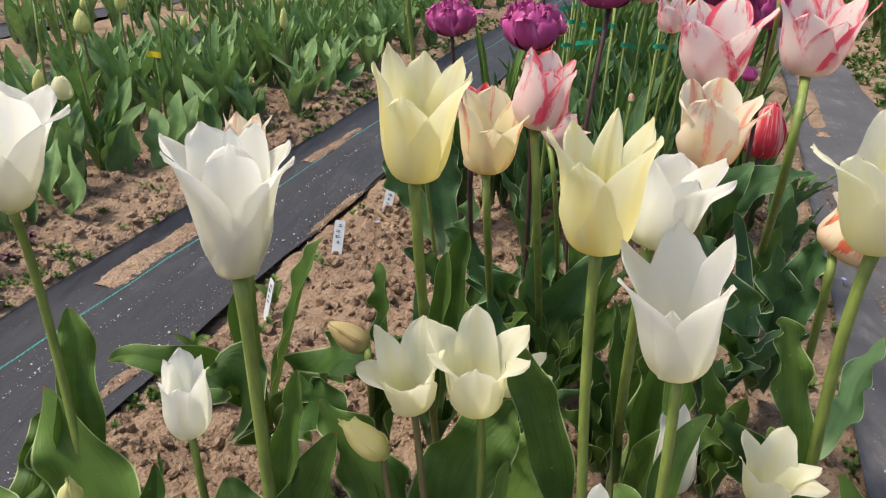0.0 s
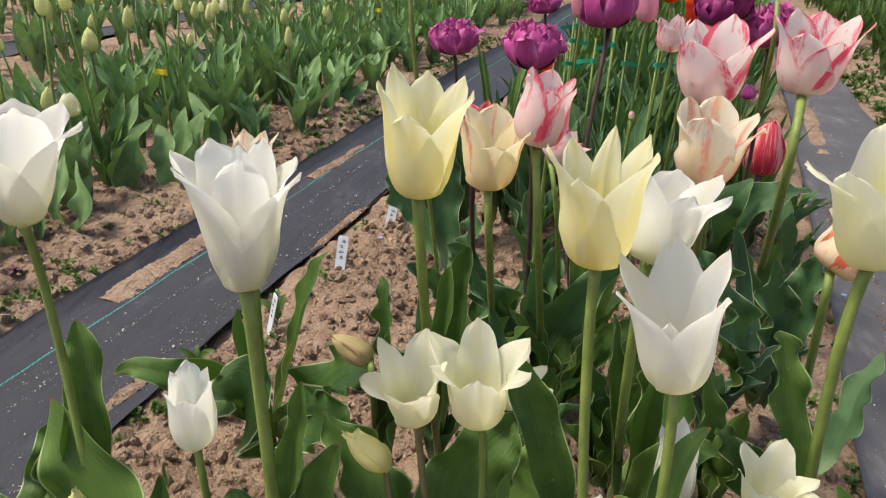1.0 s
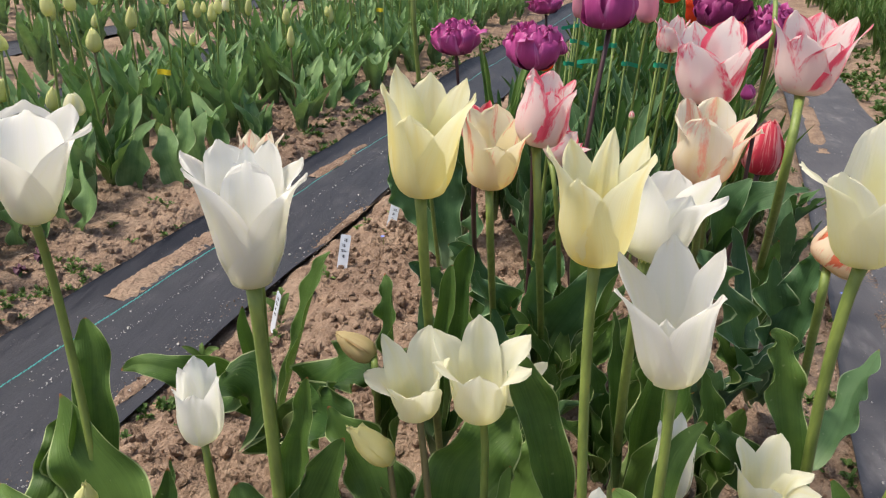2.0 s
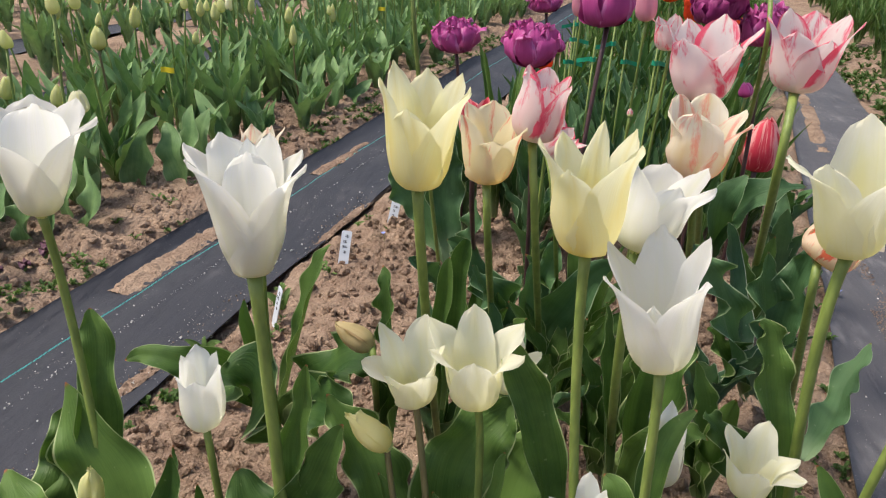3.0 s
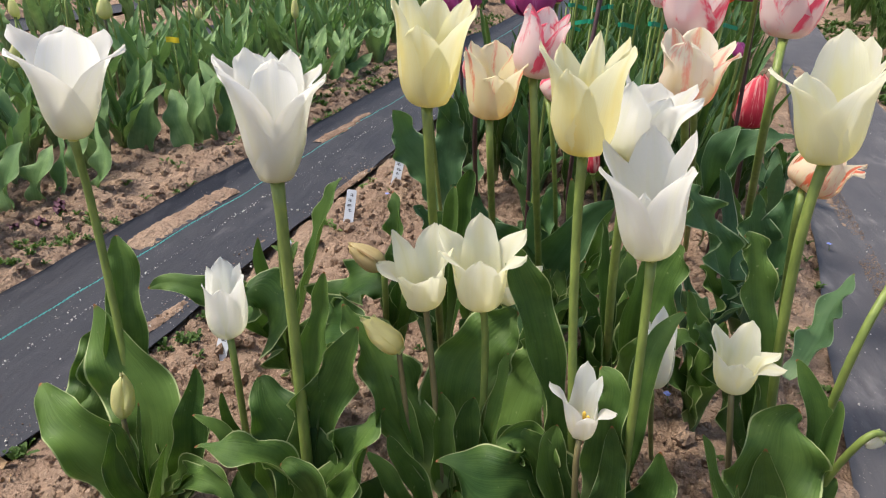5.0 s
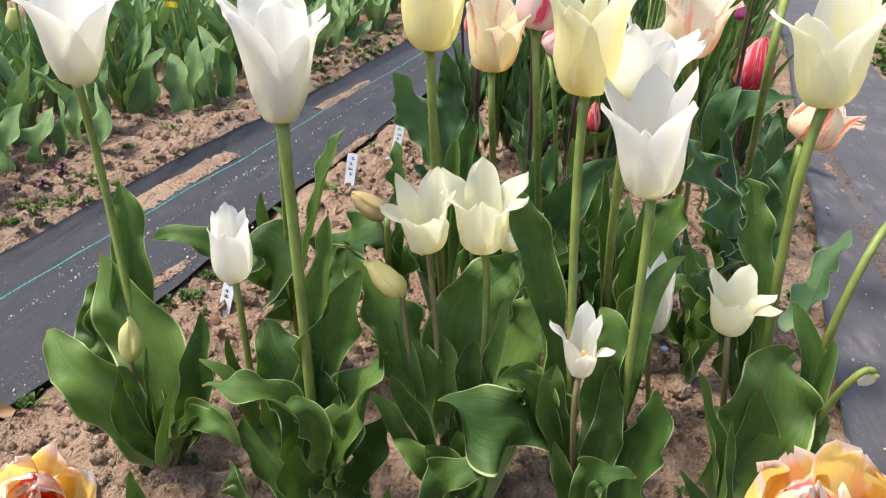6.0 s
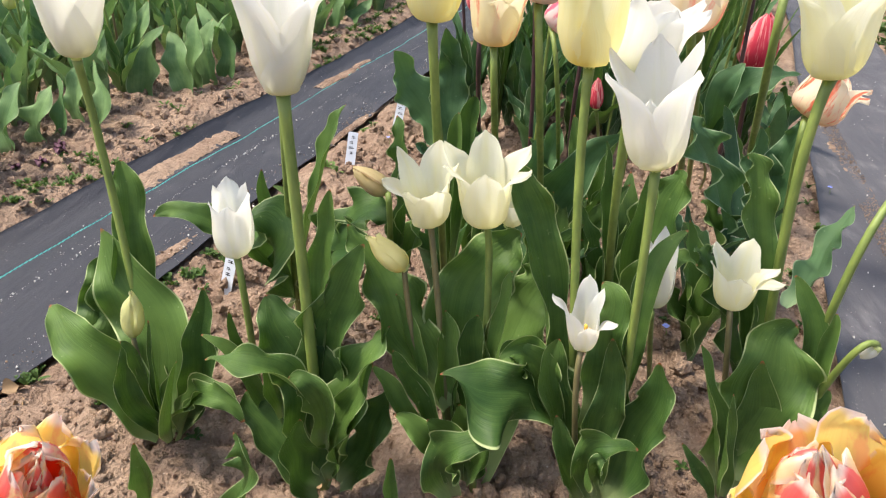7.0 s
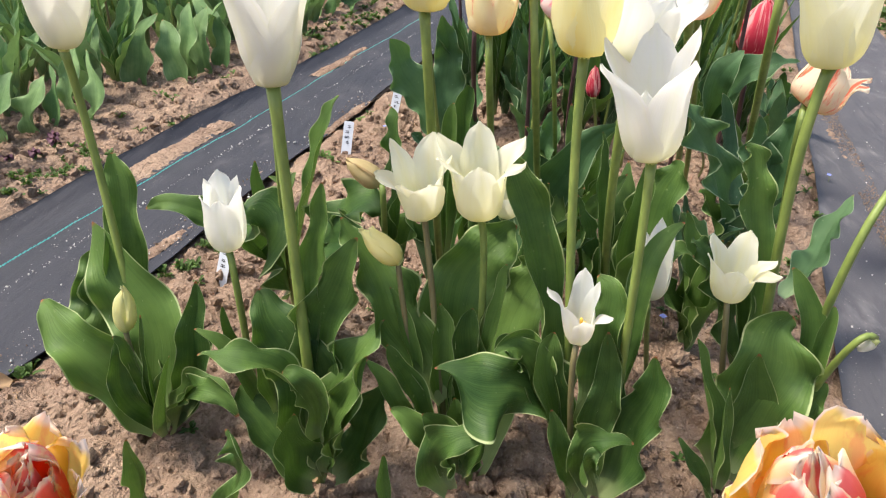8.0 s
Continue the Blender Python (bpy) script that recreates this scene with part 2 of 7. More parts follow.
ORANGE = petal_material("yellow_orange_petal", (0.95, 0.74, 0.22), (0.9, 0.42, 0.12), (0.93, 0.5, 0.14), 0.75, (0.92, 0.36, 0.17), 0.6, 0.6, 0.2, streaks=2.0, rare=0.0, rim=(0.94, 0.82, 0.78), rim_from=0.9)
ORANGE_IN = petal_material("coral_red_petal_with_yellow_margin", (0.95, 0.84, 0.54), (0.9, 0.1, 0.14), (0.9, 0.09, 0.13), 0.98, (0.9, 0.12, 0.15), 0.85, 1.3, 0.0, streaks=1.6, rare=-0.12, rim=(0.95, 0.9, 0.82), rim_from=0.9)
SCARLET = petal_material("scarlet_petal", (0.7, 0.07, 0.02), (0.75, 0.3, 0.04), (0.6, 0.04, 0.02), 0.5)
PISTIL = plain("pistil", (0.5, 0.55, 0.2), 0.5)
ANTHER = plain("anther", (0.75, 0.5, 0.08), 0.7)
TAG_WHITE = plain("white_plastic", (0.6, 0.64, 0.7), 0.4, 0.06)
TAG_YELLOW = plain("yellow_plastic", (0.8, 0.62, 0.03), 0.4, 0.06)
TIE_GREEN = plain("green_plastic_tape", (0.01, 0.28, 0.16), 0.35, 0.15)
THREAD = plain("green_thread", (0.2, 0.72, 0.62), 0.6, 0.3, 300.0)
GRIT = plain("pale_grit", (0.6, 0.57, 0.53), 0.9, 0.3, 90.0)
INK = plain("black_ink", (0.03, 0.03, 0.04), 0.6, 0.1)
STONE = plain("stone", (0.42, 0.31, 0.22), 0.9, 0.35, 90.0)
BLUE = plain("blue_petal", (0.25, 0.32, 0.75), 0.5, 0.2)
MAUVE = plain("mauve_leaf", (0.12, 0.045, 0.07), 0.7, 0.4, 200.0)


# ---- helpers for shapes ----
def fade(a, lo, hi):
    x = np.clip((a - lo) / (hi - lo), 0, 1)
    return x * x * (3 - 2 * x)


def hashed(ix, iy, seed):
    h = np.sin(ix * 127.1 + iy * 311.7 + seed * 74.7) * 43758.5453
    return h - np.floor(h)


def bumps(x, y, scale, seed):
    """Smooth value noise from -1 to 1."""
    x, y = x * scale, y * scale
    ix, iy = np.floor(x), np.floor(y)
    fx, fy = x - ix, y - iy
    fx, fy = fx * fx * (3 - 2 * fx), fy * fy * (3 - 2 * fy)
    a = hashed(ix, iy, seed) * (1 - fx) + hashed(ix + 1, iy, seed) * fx
    c = hashed(ix, iy + 1, seed) * (1 - fx) + hashed(ix + 1, iy + 1, seed) * fx
    return (a * (1 - fy) + c * fy) * 2 - 1


def mesh_of(name, verts, faces, mat, uvs=None, smooth=True):
    me = bpy.data.meshes.new(name)
    me.from_pydata([tuple(v) for v in verts], [], [tuple(f) for f in faces])
    for mt in (mat if isinstance(mat, (list, tuple)) else (mat,)):
        me.materials.append(mt)
    if smooth:
        me.polygons.foreach_set("use_smooth", [True] * len(me.polygons))
    if uvs is not None:
        layer = me.uv_layers.new(name="UVMap")
        loops = np.empty(len(me.loops), dtype=np.int32)
        me.loops.foreach_get("vertex_index", loops)
        layer.data.foreach_set("uv", np.asarray(uvs, dtype=np.float32)[loops].ravel())
    me.update()
    return me


def child(name, me, parent, label=""):
    ob = new(name, me)
    ob.parent = parent
    return tagged(ob, label) if label else ob


def thing(name, at, label, category, group="", kind=""):
    ob = new(name)
    ob.empty_display_size = 0.02
    ob.location = at
    return tagged(ob, label, category, group, kind)


def sheet_data(grid):
    n, m = grid.shape[0], grid.shape[1]
    verts = grid.reshape(-1, 3)
    i, j = np.meshgrid(np.arange(n - 1), np.arange(m - 1), indexing="ij")
    a = (i * m + j).ravel()
    faces = np.stack([a, a + 1, a + m + 1, a + m], 1)
    v, s = np.meshgrid(np.linspace(0, 1, n), np.linspace(0, 1, m), indexing="ij")
    return verts, faces, np.stack([s.ravel(), v.ravel()], 1)


def tube_data(points, radii, sides=8):
    p = np.asarray(points, float)
    tan = np.gradient(p, axis=0)
    tan /= np.linalg.norm(tan, axis=1)[:, None] + 1e-12
    ref = np.array([0.31, 0.95, 0.05]) if abs(tan[0][1]) < 0.8 else np.array([1.0, 0.1, 0.0])
    verts = []
    for c, d, r in zip(p, tan, radii):
        u = np.cross(d, ref)
        u /= np.linalg.norm(u)
        w = np.cross(d, u)
        verts += [c + r * (u * math.cos(a) + w * math.sin(a)) for a in np.arange(sides) * math.tau / sides]
    faces = [(i * sides + j, i * sides + (j + 1) % sides, (i + 1) * sides + (j + 1) % sides, (i + 1) * sides + j) for i in range(len(p) - 1) for j in range(sides)]
    faces += [tuple(range(sides))[::-1], tuple((len(p) - 1) * sides + j for j in range(sides))]
    return verts, faces


def arc(a, b, c, n):
    """Points of a curve from a through b to c."""
    a, b, c = (np.asarray(q, float) for q in (a, b, c))
    k, t = 2 * b - (a + c) / 2, np.linspace(0, 1, n)[:, None]
    return (1 - t) ** 2 * a + 2 * t * (1 - t) * k + t * t * c


def leaf_grid(base, mid, tip, width, face=(0, -0.8, 0.6), wave=0.0, waves=None, fold=0.5, seed=0, twist=None, n=32, m=13, curl=0.0, lobes=None):
    """A tulip leaf: a channelled blade along a curved spine, broad below the middle, with wavy margins."""
    rng = np.random.RandomState(seed)
    spine = arc(base, mid, tip, n)
    tan = np.gradient(spine, axis=0)
    tan /= np.linalg.norm(tan, axis=1)[:, None]
    side = np.cross(tan, np.asarray(face, float))
    side /= np.linalg.norm(side, axis=1)[:, None] + 1e-9
    norm = np.cross(side, tan)
    v = np.linspace(0, 1, n)[:, None]
    turn = (rng.uniform(-0.75, 0.75) if twist is None else twist) * (v - 0.25) + rng.uniform(-0.2, 0.2)
    side, norm = side * np.cos(turn) + norm * np.sin(turn), norm * np.cos(turn) - side * np.sin(turn)
    w = np.where(v < 0.42, 1 - 0.62 * (1 - v / 0.42) ** 2, np.clip(1 - (np.clip(v - 0.42, 0, 1) / 0.58) ** 1.8, 0, 1) ** 0.88) * width / 2 + 0.0008
    s = np.linspace(-1, 1, m)[None, :]
    wave = 0.05 + 1.5 * wave
    waves = waves or min(4.0, max(1.6, float(np.linalg.norm(np.diff(spine, axis=0), axis=1).sum()) / 0.05))
    ph = rng.uniform(0, 6.28, 4)
    env = np.sin(np.pi * np.clip(v * 1.05, 0, 1)) ** 0.6
    rip = np.where(s > 0, np.sin(waves * 6.28 * v + ph[0] + 1.3 * np.sin(5 * v + ph[2])), np.sin(waves * 1.12 * 6.28 * v + ph[1] + 1.1 * np.sin(4 * v + ph[3])))
    bend = fold * (1.15 - 0.75 * v)
    out = s * w * np.cos(bend * np.abs(s))
    up = w * np.abs(s) ** 1.6 * np.sin(bend) + wave * width * rip * np.abs(s) ** 3 * env + curl * width * v * v * (s * s)
    up = up + 0.09 * width * np.sin(8 * v + ph[2]) * s * env - 0.035 * width * np.exp(-(s / 0.12) ** 2) * (1 - 0.7 * v)
    if n > 24:
        # slow scallops and a meandering rib on the near leaves
        out = out * (1 + 0.11 * env * np.where(s > 0, np.sin(2.3 * 6.28 * v + ph[1]), np.sin(2.7 * 6.28 * v + ph[3])))
        spine = spine + side * (0.09 * width * np.sin(1.3 * 6.28 * v + ph[0]) * env)
    out = out * (1 + (0.02 + 0.3 * wave) * env * np.where(s > 0, np.cos(waves * 6.28 * v + ph[0]), np.cos(waves * 1.12 * 6.28 * v + ph[1])))
    if lobes:
        # each margin's own share of the half width, and its lift, at even steps from base to tip
        shape = [np.stack([smooth_line(np.stack([np.linspace(0, 1, len(q)), q], 1), n)[:, 1] for q in zip(*edge)], 1) for edge in lobes]
        far, near = shape
        share = np.where(s > 0, far[:, :1], near[:, :1])
        lift = np.where(s > 0, far[:, 1:], near[:, 1:])
        out = s * share * width / 2 + 0.0006 * np.sign(s)
        up = lift * width / 2 * np.abs(s) ** 2 - 0.03 * width * np.exp(-(s / 0.12) ** 2) * (1 - v)
    return spine[:, None, :] + side[:, None, :] * out[..., None] + norm[:, None, :] * up[..., None]


def leaf(plant, base, mid, tip, width, mat=None, label="", **more):
    o = np.array(plant.location)
    more.setdefault("seed", len(plant.children) * 7 + int(abs(o[0] * 1000)))
    g = leaf_grid(np.asarray(base) - o, np.asarray(mid) - o, np.asarray(tip) - o, width, **more)
    v, f, uv = sheet_data(g)
    return child("leaf", mesh_of("leaf", v, f, mat or LEAF, uv), plant, label)


def stem(plant, base, mid, tip, r0=0.0042, r1=0.0036, mat=None, sides=8, n=16):
    o = np.array(plant.location)
    p = arc(np.asarray(base) - o, np.asarray(mid) - o, np.asarray(tip) - o, n)
    r = np.linspace(r0, r1, n)
    r[-2:] *= (1.05, 1.25)
    v, f = tube_data(p, r, sides)
    return child("stem", mesh_of("stem", v, f, mat or STEM), plant)


PROFILES = {
    "lily": ((0, 0), (0.5, 0.025), (0.8, 0.12), (0.96, 0.29), (1.03, 0.47), (1.08, 0.66), (1.17, 0.83), (1.34, 1.0)),
    "closing": ((0, 0), (0.6, 0.05), (0.95, 0.25), (1.05, 0.5), (0.95, 0.75), (0.7, 0.92), (0.4, 1.0)),
    "vase": ((0, 0), (0.32, 0.025), (0.5, 0.1), (0.68, 0.27), (0.8, 0.48), (0.92, 0.7), (1.06, 0.88), (1.25, 1.0)),
    "ruffled": ((0, 0), (0.55, 0.05), (0.95, 0.25), (1.12, 0.5), (1.12, 0.75), (1.0, 0.92), (0.95, 1.0)),
    "goblet": ((0, 0), (0.6, 0.04), (0.93, 0.18), (1.02, 0.4), (0.96, 0.65), (0.94, 0.85), (1.0, 1.0)),
    "open": ((0, 0), (0.4, 0.04), (0.72, 0.2), (0.95, 0.42), (1.12, 0.65), (1.4, 0.85), (1.8, 1.0)),
    "bud": ((0, 0), (0.6, 0.05), (0.95, 0.22), (1.0, 0.42), (0.84, 0.66), (0.5, 0.88), (0.12, 1.0)),
    "cup": ((0, 0), (0.6, 0.03), (0.98, 0.2), (1.12, 0.45), (1.08, 0.75), (0.88, 0.94), (0.7, 1.0)),
}


def smooth_line(knots, n):
    k = np.asarray(knots, float)
    k = np.vstack([2 * k[0] - k[1], k, 2 * k[-1] - k[-2]])
    t = np.linspace(0, len(k) - 3 - 1e-6, n)
    i, f = t.astype(int), (t % 1)[:, None]
    a, b, c, d = k[i], k[i + 1], k[i + 2], k[i + 3]
    return 0.5 * (2 * b + (c - a) * f + (2 * a - 5 * b + 4 * c - d) * f * f + (3 * b - a - 3 * c + d) * f ** 3)


def petal_grid(style, turn, R, H, wide, point, flare, ruffle, rng, n=18, m=11, roll=0.0, lean=None, tip=None):
    line = smooth_line(PROFILES[style], n)
    v = np.linspace(0, 1, n)
    r, z = line[:, 0].clip(0) * R, line[:, 1] * H
    r = r + flare * R * fade(v, 0.55, 1.0) * (v - 0.4)
    z = z - max(flare, 0) * 0.12 * H * fade(v, 0.75, 1.0)
    k = min(max((point - 1.3) / 1.1, 0.0), 1.4)
    tips = ((0, 0.42), (0.2, 0.8), (0.42, 1.0), (0.62, 0.95 + 0.04 * k), (0.78, 0.76 + 0.18 * k), (0.89, 0.5 + 0.27 * k), (0.96, 0.26 + 0.26 * k), (1, 0.04 + 0.1 * k))
    g = np.interp(v, *np.asarray(smooth_line(tips, 60)).T)
    ph = rng.uniform(0, 6.28, 5)
    w = wide * R * g * (1 + 0.035 * np.sin(17 * v + ph[3]) + 0.018 * np.sin(43 * v + 3 * ph[4])) + 0.0006
    s = np.linspace(-1, 1, m)
    rr = np.maximum(r, 0.38 * R) * (1 + 0.55 * fade(v, 0.35, 1.0))
    lean, tip = (rng.uniform(-0.13, 0.13) if lean is None else lean), (rng.uniform(-0.1, 0.35) if tip is None else tip)
    r = r + tip * R * fade(v, 0.78, 1.0) * (0.4 + max(flare, 0))
    S, V = np.meshgrid(s, v)
    ang = turn + S * (w / rr)[:, None] + lean * V * V
    edge = np.abs(S) ** 2
    rad = r[:, None] + roll * R * edge * fade(V, 0.2, 0.9)
    rad = rad + ruffle * R * (0.5 * np.sin(7 * V + ph[0]) * S * np.abs(S) + 0.6 * np.sin(15 * V + 3 * S + ph[1]) * edge * V)
    rad = rad - 0.05 * R * np.exp(-(S / 0.16) ** 2) * fade(V, 0.1, 0.4) * (1 - 0.5 * V)
    zz = z[:, None] - 0.05 * H * edge * V + ruffle * H * 0.25 * np.sin(9 * S + ph[2]) * fade(V, 0.7, 1) * np.abs(S)
    return np.stack([rad * np.cos(ang), rad * np.sin(ang), zz], -1)


def flower(plant, neck, axis, R, H, style="lily", mat=None, turn=0.0, seed=1, flare=0.0, wide=1.0, point=1.7, ruffle=0.05, layers=None, label="", fine=True, spread=0.2, roll=0.0):
    """A tulip head as a part of its plant: pistil and receptacle, with every petal a mesh of its own."""
    rng = np.random.RandomState(seed)
    o = Vector(plant.location)
    sides = 8
    v, f = tube_data([(0, 0, -0.001), (0, 0, 0.004), (0, 0, H * 0.2), (0, 0, H * 0.42), (0, 0, H * 0.46)], [0.0045, 0.0055, R * 0.13, R * 0.12, R * 0.2], sides)
    head = child("flower", mesh_of("flower", v, f, PISTIL), plant, label)
    head.rotation_mode = "QUATERNION"
    head.location = Vector(neck) - o
    head.rotation_quaternion = Vector((0, 0, 1)).rotation_difference(Vector(axis))
    n, m = (18, 11) if fine else (10, 7)
    layers = layers or ((3, 1.0, 1.0, 0.0), (3, 0.9, 1.03, 0.5))
    for count, rs, hs, shift, *own in layers:
        shape, skin = own or (style, mat)
        for k in range(count):
            a = turn + math.tau * (k + shift) / count + rng.uniform(-0.06, 0.06)
            g = petal_grid(shape, a, R * rs * rng.uniform(0.97, 1.03), H * hs * rng.uniform(0.9, 1.06), wide * (3.0 / count if count > 3 else 1.0) * rng.uniform(0.94, 1.05),
                           point, flare + (0.12 if rs == 1.0 else -0.08) + rng.uniform(-spread, spread), ruffle, rng, n, m, roll)
            pv, pf, uv = sheet_data(g)
            child("petal", mesh_of("petal", pv, pf, skin, uv), head)
    return head


def shaped_flower(plant, neck, axis, R, H, petals, style="lily", mat=None, seed=1, ruffle=0.05, label="", stamens=0):
    """A tulip head whose petals each have a place and form of their own. Each petal: the way it faces in degrees (0: along -y, 90: along x),
    then its share of the radius, of the height and of the width, its flare, the roundness of its tip and how far it leans aside."""
    rng = np.random.RandomState(seed)
    v, f = tube_data([(0, 0, -0.002), (0, 0, 0.003), (0, 0, H * 0.1), (0, 0, H * 0.18), (0, 0, H * 0.21)], [0.0042, 0.0052, R * 0.13, R * 0.12, R * 0.2], 10)
    head = child("flower", mesh_of("flower", v, f, PISTIL), plant, label)
    head.rotation_mode = "QUATERNION"
    head.location = Vector(neck) - Vector(plant.location)
    head.rotation_quaternion = Vector((0, 0, 1)).rotation_difference(Vector(axis))
    for faces, rs, hs, wide, flare, point, lean in petals:
        g = petal_grid(style, radians(faces - 90), R * rs, H * hs, wide, point, flare, ruffle, rng, 26, 15, lean=lean, tip=0.0)
        fray = 0.012 * H * np.abs(bumps(np.linspace(0, 9, 15) + seed, np.full(15, faces * 0.1), 1.0, seed)) * np.linspace(0, 1, 26)[:, None] ** 6
        g[..., 2] -= fray
        pv, pf, uv = sheet_data(g)
        child("petal", mesh_of("petal", pv, pf, mat, uv), head)
    for k in range(stamens):
        a = math.tau * k / stamens
        foot, top = np.array([math.cos(a), math.sin(a), 0]) * R * 0.2, np.array([math.cos(a), math.sin(a), 0]) * R * 0.42
        v, f = tube_data([foot + (0, 0, 0.004), (foot + top) / 2 + (0, 0, H * 0.14), top + (0, 0, H * 0.2), top + (0, 0, H * 0.21), top + (0, 0, H * 0.32), top + (0, 0, H * 0.34)],
                         [0.0007, 0.0006, 0.0006, 0.0014, 0.0014, 0.0006], 6)
        child("stamen", mesh_of("stamen", v, f, ANTHER), head)
    return head


# ---- the ground, the mats ----
def line_at(edge, y):
    a, b = edge
    return a + b * y


MAT_EDGES = {"left": ((-0.8, 0.178), (-0.523, 0.18)), "right": ((0.338, 0.243), (0.72, 0.21)),
             "second": ((-1.93, 0.135), (-1.65, 0.135)), "third": ((-2.85, 0.135), (-2.62, 0.135))}


def bow(y):
    """The strips bulge a little towards the near end of the bed."""
    return 0.004 * (1 - fade(y, 0.6, 1.05))


def soil_height(x, y):
    """Crumbly beds, a little sunken along the mats."""
    z = 0.013 * bumps(x, y, 7, 1) + 0.009 * bumps(x, y, 19, 2) + 0.013 * np.abs(bumps(x, y, 38, 3)) * fade(bumps(x, y, 9, 7), -0.5, 0.5) + 0.0045 * bumps(x, y, 70, 4) + 0.002 * bumps(x, y, 130, 11)
    crack = np.abs(bumps(x, y, 13, 8) + 0.5 * bumps(x, y, 29, 9))
    z = z - 0.026 * (1 - fade(crack, 0.0, 0.06)) * fade(bumps(x, y, 4, 10), -0.35, 0.35)
    near = np.ones_like(x)
    for lo, hi in MAT_EDGES.values():
        a, b = lo[0] + lo[1] * y, hi[0] + hi[1] * y + bow(y)
        inside = np.minimum(x - a, b - x)
        near = np.minimum(near, fade(-inside, -0.03, 0.015))
    bank = (MAT_EDGES["left"][0][0] + MAT_EDGES["left"][0][1] * y) - x
    return z * near - 0.016 * (1 - near) - 0.004 + 0.022 * fade(bank, -0.005, 0.05) * (1 - fade(bank, 0.25, 0.6))


def grown(lo, hi, step, far, rate):
    """Coordinates that are close together from lo to hi and wider and wider outside."""
    mid = list(np.arange(lo, hi, step))
    d, up, down = step, [], []
    p = hi
    while p < far:
        up.append(p)
        d *= rate
        p += d
    d, p = step, lo
    while p > -far:
        d *= rate
        p -= d
        down.append(p)
    return np.array(down[::-1] + mid + up)


gx, gy = grown(-1.0, 1.1, 0.006, 900, 1.06), grown(0.35, 2.0, 0.006, 900, 1.05)
X, Y = np.meshgrid(gx, gy, indexing="ij")
Z = np.where((np.abs(X) < 8) & (np.abs(Y) < 12), soil_height(X, Y), -0.006)
v, f, uv = sheet_data(np.stack([X, Y, Z], -1))
ground = tagged(new("ground", mesh_of("ground", v, f[:, ::-1], SOIL)), "bare sandy brown garden soil, crumbly and cracked", "soil", kind="structure")


def fabric_lie(x, y):
    """The height of the wrinkled fabric, its edges apart."""
    return 0.003 + 0.004 * bumps(x, y * 0.4, 9, 21) + 0.002 * bumps(x, y, 22, 22) + 0.002 * bumps(x - 0.18 * y, y * 0.08, 34, 26)


def mat_sheet(name, edges, y0, y1, lip, step=0.025, across=26, skin=None):
    """A strip of woven weed fabric with soft wrinkles; one edge is turned up against the bed."""
    ys = np.arange(y0, y1, step)
    s = np.linspace(0, 1, across)
    lo, hi = (np.array([line_at(e, y) for y in ys]) for e in edges)
    lo, hi = lo + 0.008 * bumps(ys, ys * 0, 3, 5), hi + bow(ys) + 0.008 * bumps(ys, ys * 0 + 9, 3.5, 6)
    Xs = lo[:, None] * (1 - s) + hi[:, None] * s
    Ys = np.repeat(ys[:, None], across, 1)
    Zs = fabric_lie(Xs, Ys)
    Zs = Zs + lip * np.exp(-((s[None, :]) / 0.07) ** 2) * (0.8 + 0.4 * bumps(Ys, Xs * 0, 2.2, 23)) + 0.006 * np.exp(-((1 - s[None, :]) / 0.05) ** 2) * bumps(Ys, Xs * 0, 4, 24)
    top = np.stack([Xs, Ys, Zs], -1)
    low = top - np.array([0, 0, 0.0015])
    vt, ft, _ = sheet_data(top)
    vl, fl, _ = sheet_data(low)
    n, k = len(ys), across
    off = n * k
    rim = [(i * k, (i + 1) * k, (i + 1) * k + off, i * k + off) for i in range(n - 1)] + [((i + 1) * k + k - 1, i * k + k - 1, i * k + k - 1 + off, (i + 1) * k + k - 1 + off) for i in range(n - 1)]
    me = mesh_of(name, np.vstack([vt, vl]), [tuple(q) for q in ft[:, ::-1]] + [tuple(q) for q in (fl + off)] + rim, skin or FABRIC)
    return tagged(new(name, me), "black woven weed fabric strip dusted with soil", "ground cover", "fabric strips between the beds", "structure")


strip = mat_sheet("path_fabric", MAT_EDGES["left"], -1.2, 14, 0.03)
# paler strip: real dust, with the sky's sheen painted into its colour
mat_sheet("path_fabric", MAT_EDGES["right"], -1.2, 9, 0.006, skin=FABRIC_DUST_SHEEN)
mat_sheet("path_fabric", MAT_EDGES["second"], -1.2, 14, 0.01, 0.06, 12)
mat_sheet("path_fabric", MAT_EDGES["third"], -1.2, 14, 0.01, 0.06, 12)


# stitched green guide line on the nearest strip
ys = np.arange(0.12, 7.0, 0.0085)
vs, fs = [], []
for i, y in enumerate(ys):
    x = line_at((-0.722, 0.182), y) + 0.003 * float(bumps(np.array(y), np.array(0.0), 2.0, 31))
    o, w = len(vs), 0.0016
    d = 0.0036 + 0.0006 * (i % 3)
    zt = float(fabric_lie(np.array(x), np.array(y))) + 0.0016
    vs += [(x - w, y - d, zt - 0.0026), (x + w, y - d, zt - 0.0026), (x + w * 1.3, y + d, zt - 0.0026), (x - w * 0.7, y + d, zt - 0.0026), (x, y - d * 0.8, zt), (x + w * 0.3, y + d * 0.8, zt)]
    fs += [(o, o + 1, o + 4), (o + 1, o + 2, o + 5, o + 4), (o + 2, o + 3, o + 5), (o + 3, o, o + 4, o + 5)]
tagged(child("stitching", mesh_of("stitching", vs, fs, THREAD, smooth=False), strip, "green stitched guide line"), kind="stuff")


